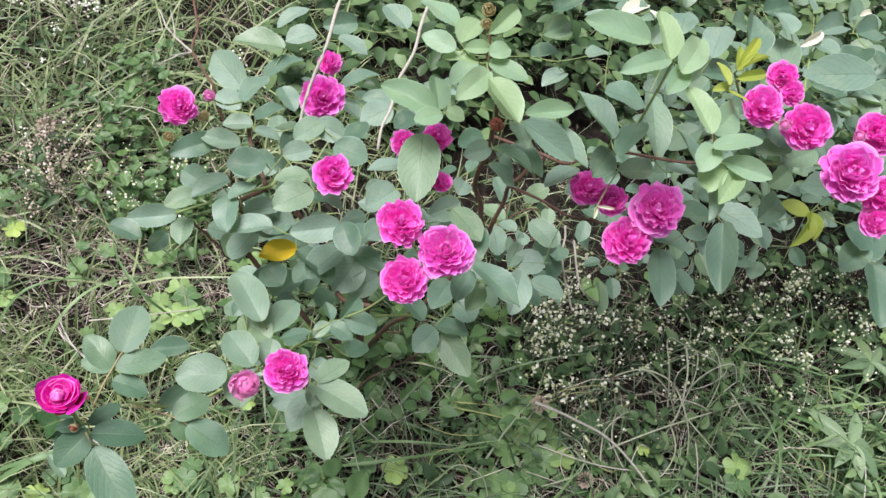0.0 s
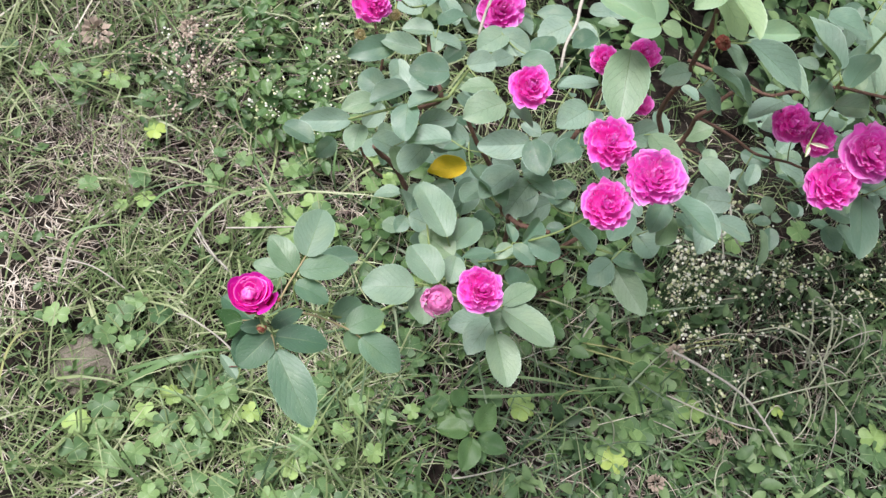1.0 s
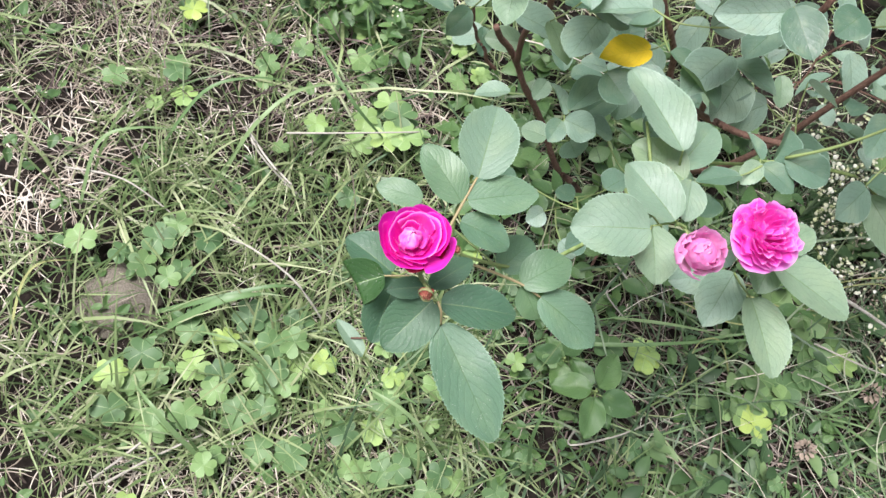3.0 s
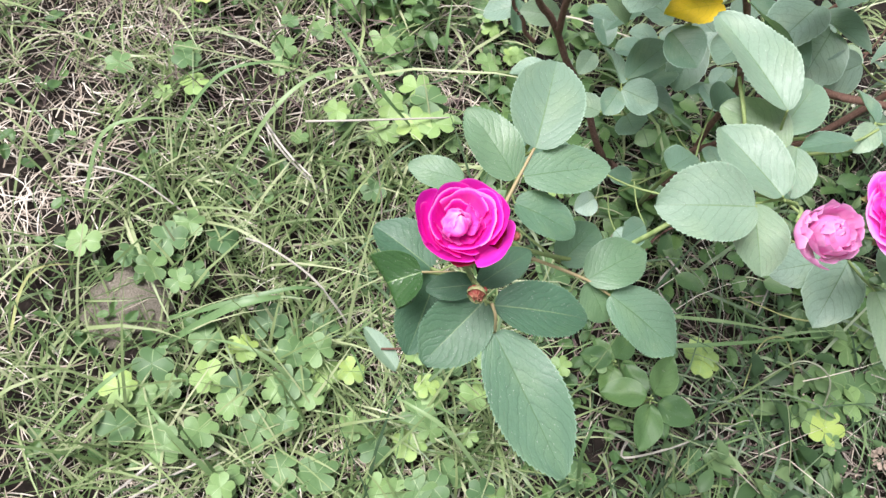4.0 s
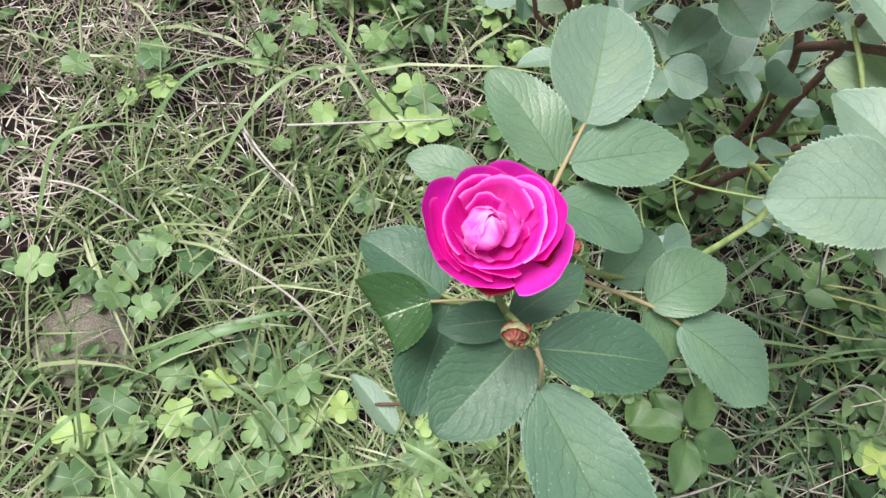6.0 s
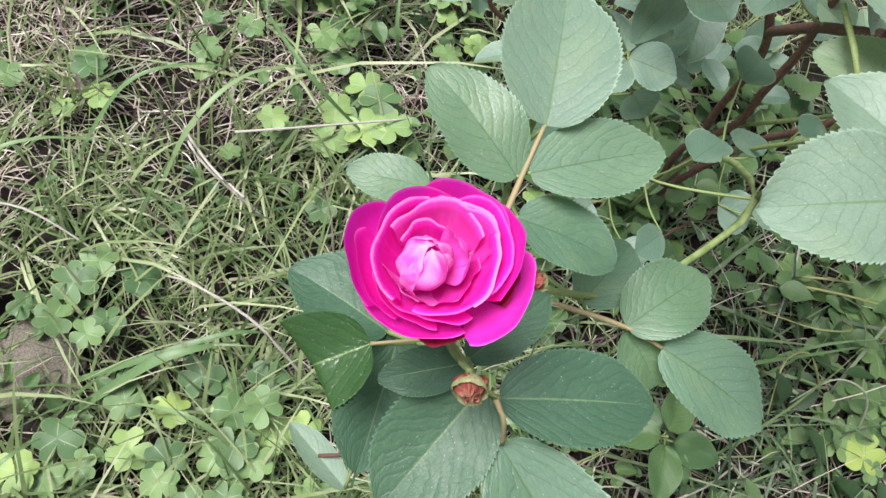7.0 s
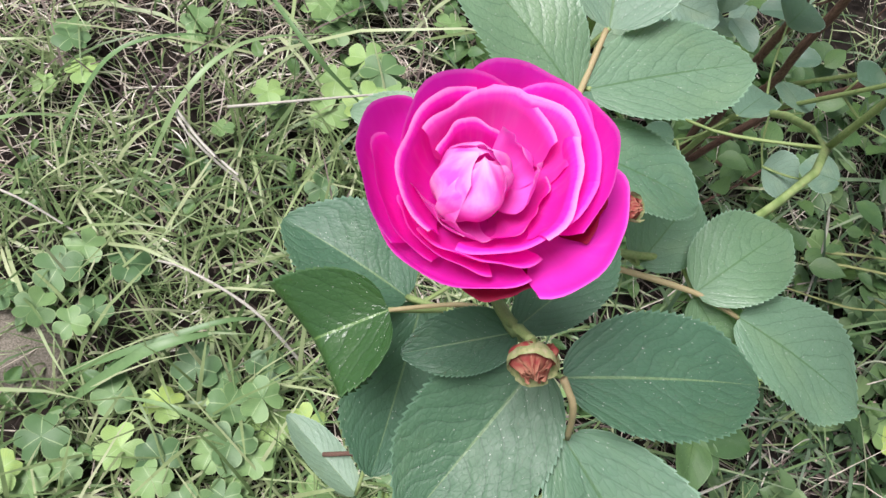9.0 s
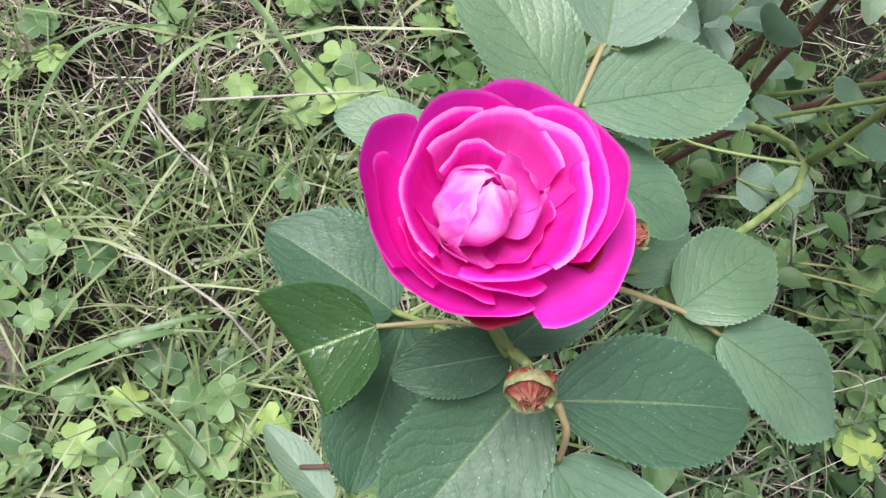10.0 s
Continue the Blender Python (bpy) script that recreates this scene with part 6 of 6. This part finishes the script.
bm.free()
CUP_MESH.polygons.foreach_set("use_smooth", [True] * len(CUP_MESH.polygons))
CUP_MESH.materials.append(SEPAL)
# Plain ball in blush petal colour, a filler for half-open buds.
BUD_CORE = CUP_MESH.copy()
BUD_CORE.materials.clear()
BUD_CORE.materials.append(PETAL_BUD)

# rows: petals, rim radius, height, base lift, shape, colour
WHORLS = {
    "full": ((3, 0.20, 1.02, 0.12, "egg", 20), (5, 0.29, 1.00, 0.10, "frill", 26), (6, 0.40, 0.98, 0.10, "frill", 24), (8, 0.56, 0.92, 0.08, "frill", 22), (8, 0.74, 0.80, 0.05, "frill", 20), (9, 0.90, 0.60, 0.02, "frill", 16), (9, 1.02, 0.36, -0.02, "frill", 13), (6, 1.04, 0.14, -0.06, "bowl", 9)),
    "bud": ((3, 0.34, 1.30, 0.06, "egg", 8), (4, 0.46, 1.30, 0.06, "furl", 12), (5, 0.60, 1.26, 0.05, "furl", 12), (6, 0.76, 1.14, 0.03, "furl", 10), (6, 0.92, 0.96, 0.0, "furl", 8)),
    "spent": ((5, 0.36, 1.42, 0.1, "creased", 20), (7, 0.58, 1.36, 0.05, "creased", 16), (8, 0.78, 1.22, 0.0, "creased", 12), (6, 0.90, 1.02, 0.0, "creased", 10)),
}
COLOURS = {"full": "magenta", "fullpale": "pink", "bud": "blush", "spent": "rust", "withered": "rust", "tan": "tan"}
SHAPES = {"fullpale": "full", "withered": "spent", "tan": "bud"}
ROSE_LABELS = {"hero": "open magenta rose with a pale closed heart", "full": "full magenta double rose", "fullpale": "full lighter pink double rose", "bud": "half-open pale pink rosebud",
               "spent": "withered crimson rosebud with papery sepals", "withered": "withered rusty brown rose", "tan": "dried tan rosebud"}


def cup_petal(flower, radius, colour, angle, half, rim, high, skew=0.0, lip=0.05, ruffle=0.02, tilt=0.0, root=0.10, round_off=0.30):
    """One broad petal of an open cup. angle: degrees anticlockwise from the far rim; half: half its width in degrees;
    rim, high: the rim's distance from the axis and height; skew: how much farther out its later edge lies; tilt: how much higher."""
    half *= 1.22

    def fn(u, v):
        ve = v * (1 - round_off * abs(u) ** 2.8) * (1 + 0.020 * math.sin(u * 4.3 + angle) * v ** 3 + 0.007 * math.sin(u * 10.7 + angle * 1.7) * v ** 5)
        a = radians(angle + half * u * (0.42 + 0.58 * min(1, 1.7 * v)))
        r = root + (rim - root) * math.sin(math.pi / 2 * min(1, ve)) ** 0.62 + skew * u * ve
        r += ruffle * math.sin(u * 4.4 + angle) * v ** 3 + 0.35 * ruffle * math.sin(u * 11 + angle * 2.1) * v ** 6
        z = (high + tilt * u) * ve ** 1.5
        curl = max(0, v - 0.86) / 0.14
        r += lip * curl ** 1.8
        z -= lip * 0.4 * curl ** 2.6
        return (-math.sin(a) * r * radius, math.cos(a) * r * radius, z * radius)
    me = grid_mesh("petal", 26, 22, fn)
    me.materials.append(colour)
    return obj("petal", me, None, flower)


def heart_petal(flower, radius, colour, x, y, size, high, angle, half, close, low=0.10):
    """A petal wrapped round the closed heart; close: how far its rim leans over the middle."""
    def fn(u, v):
        ve = v * (1 - 0.16 * abs(u) ** 2.6)
        a = radians(angle + half * u)
        r = size * math.sin(math.pi * (0.12 + close * ve)) ** 0.85
        r *= 1 + 0.26 * noise.noise((math.sin(a) * 1.7 + angle, math.cos(a) * 1.7, ve * 2.2)) + 0.05 * math.sin(u * 9 + angle) * ve ** 3
        r += 0.10 * size * max(0, abs(u) - 0.8) / 0.2 * ve
        lean = 0.08 * ve ** 2
        return ((x + lean - math.sin(a) * r) * radius, (y + 0.6 * lean + math.cos(a) * r) * radius, (low + high * ve ** 1.05) * radius)
    me = grid_mesh("petal", 22, 22, fn)
    me.materials.append(colour)
    return obj("petal", me, None, flower)


def hero_petals(flower, radius):
    """The open rose: a ring of broad outer petals, taller at the back, an inner ring, and a closed pale heart set to one side."""
    def outer(*a, **k):
        cup_petal(flower, radius, PETAL_SATIN, *a, **k)

    outer(-26, 42, 0.73, 0.86, -0.08, 0.02)
    outer(-80, 38, 0.86, 0.77, 0.0, 0.01)
    outer(26, 48, 0.65, 0.83, 0.05, 0.02)
    outer(84, 36, 0.93, 0.74, 0.02, 0.02)
    outer(106, 33, 0.83, 0.62, -0.03, 0.02, tilt=-0.10)
    outer(146, 46, 0.86, 0.34, -0.04, 0.03)
    outer(140, 33, 0.73, 0.50, 0.04, 0.03, tilt=-0.05)
    outer(168, 36, 0.67, 0.46, 0.05, 0.04)
    outer(242, 33, 1.04, 0.38, 0.02, 0.03, ruffle=0.016, round_off=0.36)
    outer(218, 52, 0.64, 0.60, 0.10, 0.07, tilt=0.06)
    # Two dark petals stand in for the shade in gaps between outer petals.
    cup_petal(flower, radius, PETAL_SHADED, 192, 22, 0.80, 0.06, 0.0, 0.03)
    cup_petal(flower, radius, PETAL_SHADED, 258, 16, 0.86, 0.30, 0.0, 0.03)
    cup_petal(flower, radius, PETAL_SATIN, -56, 38, 0.69, 0.80, -0.10, 0.05)
    inner = PETAL_INNER
    cup_petal(flower, radius, inner, 74, 54, 0.61, 0.72, 0.06, 0.06, 0.025, round_off=0.08)
    cup_petal(flower, radius, inner, -4, 54, 0.50, 0.72, 0.0, 0.05, 0.03, round_off=0.08)
    cup_petal(flower, radius, inner, -82, 56, 0.58, 0.71, -0.04, 0.08, 0.03, round_off=0.08)
    cup_petal(flower, radius, inner, -40, 40, 0.55, 0.76, -0.03, 0.05, 0.04, round_off=0.15)
    cup_petal(flower, radius, inner, 20, 34, 0.37, 0.56, 0.06, 0.04, 0.02, round_off=0.16)
    cup_petal(flower, radius, PETAL_PALE, 118, 32, 0.52, 0.44, -0.06, 0.02, 0.03, round_off=0.2)
    cup_petal(flower, radius, PETAL_PALE, 150, 30, 0.45, 0.33, 0.0, 0.01, 0.03, round_off=0.2)
    cup_petal(flower, radius, inner, -128, 40, 0.44, 0.34, 0.0, 0.01, 0.03, round_off=0.2)
    for angle, half, size, high, close in ((196, 74, 0.290, 0.62, 0.86), (78, 80, 0.300, 0.64, 0.85), (318, 78, 0.285, 0.66, 0.84)):
        heart_petal(flower, radius, PETAL_HEART, -0.15, -0.07, size, high, angle, half, close)
    for angle, half, size, high, close in ((20, 100, 0.25, 0.63, 0.87), (190, 100, 0.24, 0.62, 0.875)):
        heart_petal(flower, radius, PETAL_HEART, -0.15, -0.07, size, high, angle, half, close)
    heart_petal(flower, radius, PETAL_PALE, -0.05, 0.0, 0.33, 0.58, -58, 40, 0.72)
    heart_petal(flower, radius, PETAL_PALE, -0.08, -0.02, 0.36, 0.50, -105, 24, 0.55)


def rose(place, radius, kind, axis):
    """A rose: whorls of petals round its axis, a green cup and five sepals beneath."""
    flower = new("rose" if kind not in ("bud", "tan", "spent") else "rosebud")
    flower.parent = bush
    z = Vector(axis).normalized()
    x = (Vector(RIGHT) - z * z.dot(Vector(RIGHT))).normalized()
    m = Matrix((x, z.cross(x), z)).transposed().to_4x4()
    low = {"hero": 0.0, "full": -0.45, "fullpale": -0.45}.get(kind, -0.6)
    flower.matrix_basis = BASE @ Matrix.Translation(place) @ m @ pose(0, 0, radius * low, 0, 0, 0 if kind == "hero" else rng.uniform(0, 360))
    flower["label"] = ROSE_LABELS[kind]
    radius *= 0.83 if kind in ("full", "fullpale") else 1.0

    def petal(colour, shape, rim, high, lift, angle, tip=0.0, which=None):
        me = PETALS[colour][shape][rng.randrange(3) if which is None else which]
        ob = obj("petal", me, None, flower)
        ob.matrix_basis = pose(0, 0, radius * lift, 0, 0, angle) @ pose(0, 0, 0, -tip, 0, 0) @ Matrix.Diagonal((radius * rim, radius * rim, radius * high, 1))

    if kind == "hero":
        hero_petals(flower, radius)
    else:
        spin = rng.uniform(0, 360)
        for row, (count, rim, high, lift, shape, loose) in enumerate(WHORLS[SHAPES.get(kind, kind)]):
            spin += 137.5
            tone = {"full": "pink", "fullpale": "heart"}.get(kind, COLOURS[kind]) if row < 3 else COLOURS[kind]
            for k in range(count):
                petal(tone, shape, rim * rng.uniform(0.86, 1.10), high * rng.uniform(0.84, 1.12), lift, spin + 360 * k / count + rng.uniform(-14, 14), rng.uniform(-loose, loose))
    # No real petal: an added core that brightens the bud's dark gaps.
    if kind == "bud":
        core = obj("petal", BUD_CORE, None, flower)
        core.matrix_basis = pose(0, 0, radius * 0.62) @ Matrix.Diagonal((radius * 0.62, radius * 0.62, radius * 0.60, 1))
    cup = obj("receptacle", CUP_MESH, None, flower)
    cup.matrix_basis = pose(0, 0, -radius * 0.16) @ Matrix.Diagonal((radius * 0.2, radius * 0.2, radius * 0.26, 1))
    for k in range(5):
        dry = kind == "spent"
        ob = obj("sepal", SEPAL_PAPERY if dry else SEPAL_MESH, None, flower, "papery tan-green sepal" if dry else "")
        if dry:
            ob.matrix_basis = pose(0, 0, -radius * 0.2, 0, 0, 72 * k) @ Matrix.Diagonal((radius * 0.98, radius * 0.98, radius * rng.uniform(0.9, 1.6), 1))
            continue
        steep = 66 if kind in ("bud", "tan") else -62 if kind == "hero" else -10
        ob.matrix_basis = pose(0, 0, -radius * 0.12, 0, 0, 72 * k) @ pose(0, radius * 0.12, 0, steep + rng.uniform(-15, 10), 0, 0) @ Matrix.Diagonal((radius * 0.42, radius * 0.95, radius * 0.75, 1))
    leaf_bases.append((Vector(place) + z * radius * (low - 0.35), "rose"))


RIGHT = (0.97, 0.08, 0.21)
rose((-0.0352, 0.3560, 0.7055), 0.0205, "hero", (-0.14, -0.02, 1.0))
rose((-0.022, 0.336, 0.690), 0.0044, "spent", (-0.16, -3.22, 1.0))
rose((-0.0132, 0.3550, 0.7120), 0.0024, "spent", (0.60, -0.32, 1.0))
rose((0.119, 0.380, 0.727), 0.0145, "bud", (-0.01, -0.29, 1.0))
rose((0.154, 0.395, 0.741), 0.0219, "full", (-0.04, -0.30, 1.0))
rose((0.253, 0.491, 0.776), 0.0249, "full", (-0.12, -0.40, 1.0))
rose((0.240, 0.532, 0.813), 0.0252, "full", (-0.12, -0.46, 1.0))
rose((0.286, 0.512, 0.806), 0.0291, "fullpale", (-0.16, -0.44, 1.0))
rose((0.173, 0.617, 0.765), 0.0228, "full", (-0.05, -0.50, 1.0))
rose((0.005, 0.670, 0.764), 0.0219, "full", (0.09, -0.55, 1.0))
rose((0.158, 0.847, 0.640), 0.0319, "fullpale", (-0.03, -0.59, 1.0))
rose((0.161, 0.891, 0.660), 0.0170, "full", (-0.04, -0.64, 1.0))
rose((0.277, 0.664, 0.800), 0.0159, "full", (-0.15, -0.57, 1.0))
rose((0.247, 0.674, 0.770), 0.0163, "full", (-0.12, -0.55, 1.0))
rose((0.292, 0.636, 0.760), 0.0124, "full", (-0.15, -0.51, 1.0))
rose((0.478, 0.688, 0.740), 0.0233, "full", (-0.30, -0.54, 1.0))
rose((0.506, 0.675, 0.740), 0.0206, "full", (-0.32, -0.53, 1.0))
rose((0.546, 0.645, 0.774), 0.0334, "fullpale", (-0.37, -0.53, 1.0))
rose((0.524, 0.623, 0.735), 0.0309, "full", (-0.33, -0.49, 1.0))
rose((0.636, 0.733, 0.880), 0.0248, "full", (-0.53, -0.72, 1.0))
rose((0.665, 0.778, 0.890), 0.0186, "full", (-0.57, -0.77, 1.0))
rose((0.675, 0.760, 0.885), 0.0157, "full", (-0.57, -0.75, 1.0))
rose((0.685, 0.709, 0.885), 0.0291, "full", (-0.58, -0.70, 1.0))
rose((0.730, 0.657, 0.880), 0.0345, "fullpale", (-0.62, -0.64, 1.0))
rose((0.785, 0.728, 0.880), 0.0266, "full", (-0.68, -0.71, 1.0))
rose((0.780, 0.650, 0.860), 0.0243, "full", (-0.65, -0.61, 1.0))
rose((0.781, 0.629, 0.840), 0.0200, "full", (-0.63, -0.57, 1.0))
rose((0.029, 0.723, 0.730), 0.0073, "bud", (0.07, -0.56, 1.0))
rose((0.657, 0.707, 0.880), 0.0075, "bud", (-0.55, -0.69, 1.0))
rose((0.755, 0.714, 0.880), 0.0079, "bud", (-0.65, -0.70, 1.0))
rose((0.320, 0.628, 0.870), 0.0078, "withered", (-0.21, -0.60, 1.0))
rose((-0.000, 0.646, 0.740), 0.0063, "tan", (0.09, -0.51, 1.0))
rose((0.030, 0.683, 0.740), 0.0064, "tan", (0.07, -0.54, 1.0))
rose((0.287, 0.698, 0.950), 0.0073, "tan", (-0.20, -0.77, 1.0))
rose((0.285, 0.677, 0.950), 0.0061, "tan", (-0.20, -0.75, 1.0))


# ---- twigs: each leaf and rose joined to the nearest wood below it ----
def grow_twigs():
    pts = [Vector(p) for p in network]
    todo = sorted(leaf_bases, key=lambda it: min((it[0] - p).length for p in pts))
    for base, kind in todo:
        near = min(pts, key=lambda p: (p - base).length + 0.8 * max(0, p.z - base.z + 0.01))
        mid = near.lerp(base, 0.5) + Vector((0, 0, (-0.02 if kind.startswith("hero") else -0.12) * (near - base).length))
        thick = 0.0006 if kind != "rose" else 0.0009
        v, f, fine = tube([near, mid, base], thick * 1.5, thick, 5, 5)
        ob = obj("twig", mesh_of("twig", v, f), TWIG, bush)
        ob.matrix_basis = BASE
        pts.extend(fine[2:])


grow_twigs()


INNER_LEAF = leaf_mesh("leaf", 12, 0.12, 0.16, 0.02, 6, 0.3, 0.54)


def inner_foliage(name, count, zone, low, high, label, material):
    """Shaded leaves deep inside the bush, too many to tell apart."""
    xs, ys = nrng.uniform(-0.05, 1.7, count), nrng.uniform(0.5, 1.8, count)
    ok = zone(xs, ys)
    xs, ys = xs[ok], ys[ok]
    n = len(xs)
    rot = turn_array(nrng.uniform(0, 6.28, n), nrng.normal(-0.25, 0.3, n), nrng.normal(0, 0.35, n))
    L = nrng.uniform(0.026, 0.058, n)
    mats = np.zeros((n, 3, 4))
    mats[:, :, :3] = rot * np.stack([L * 0.7, L, L], -1)[:, None, :]
    zs = nrng.uniform(low, high, n)
    mats[:, 0, 3], mats[:, 1, 3], mats[:, 2, 3] = xs - 0.28, ys - 0.62, zs
    mats = mats[ys > 0.67 + 0.55 * np.clip(0.5 - zs, 0, 1) + 0.30 * np.clip(xs - 0.42, 0, 2)]
    verts, faces, uv = template(INNER_LEAF)
    me = many(name, verts, faces, mats, material, uv)
    ob = obj(name, me, None, bush, label)
    ob["kind"] = "stuff"


inner_foliage("inner_leaves", 1500, lambda x, y: (y > 0.60 + 0.10 * x) & (y < 0.98 + 0.42 * x) & (x > 0.02) & (np.hypot(x - 0.58, y - 1.16) > 0.17), 0.18, 0.52, "shaded leaves inside the bush", LEAF)
inner_foliage("rear_leaves", 1300, lambda x, y: (x > 0.58) & (y > 0.80 + 0.10 * x) & (y < 1.45) & (np.hypot(x - 0.60, y - 1.12) > 0.17), 0.5, 0.76, "dense leaves at the back of the bush in a lit tone", LEAF_LIT)
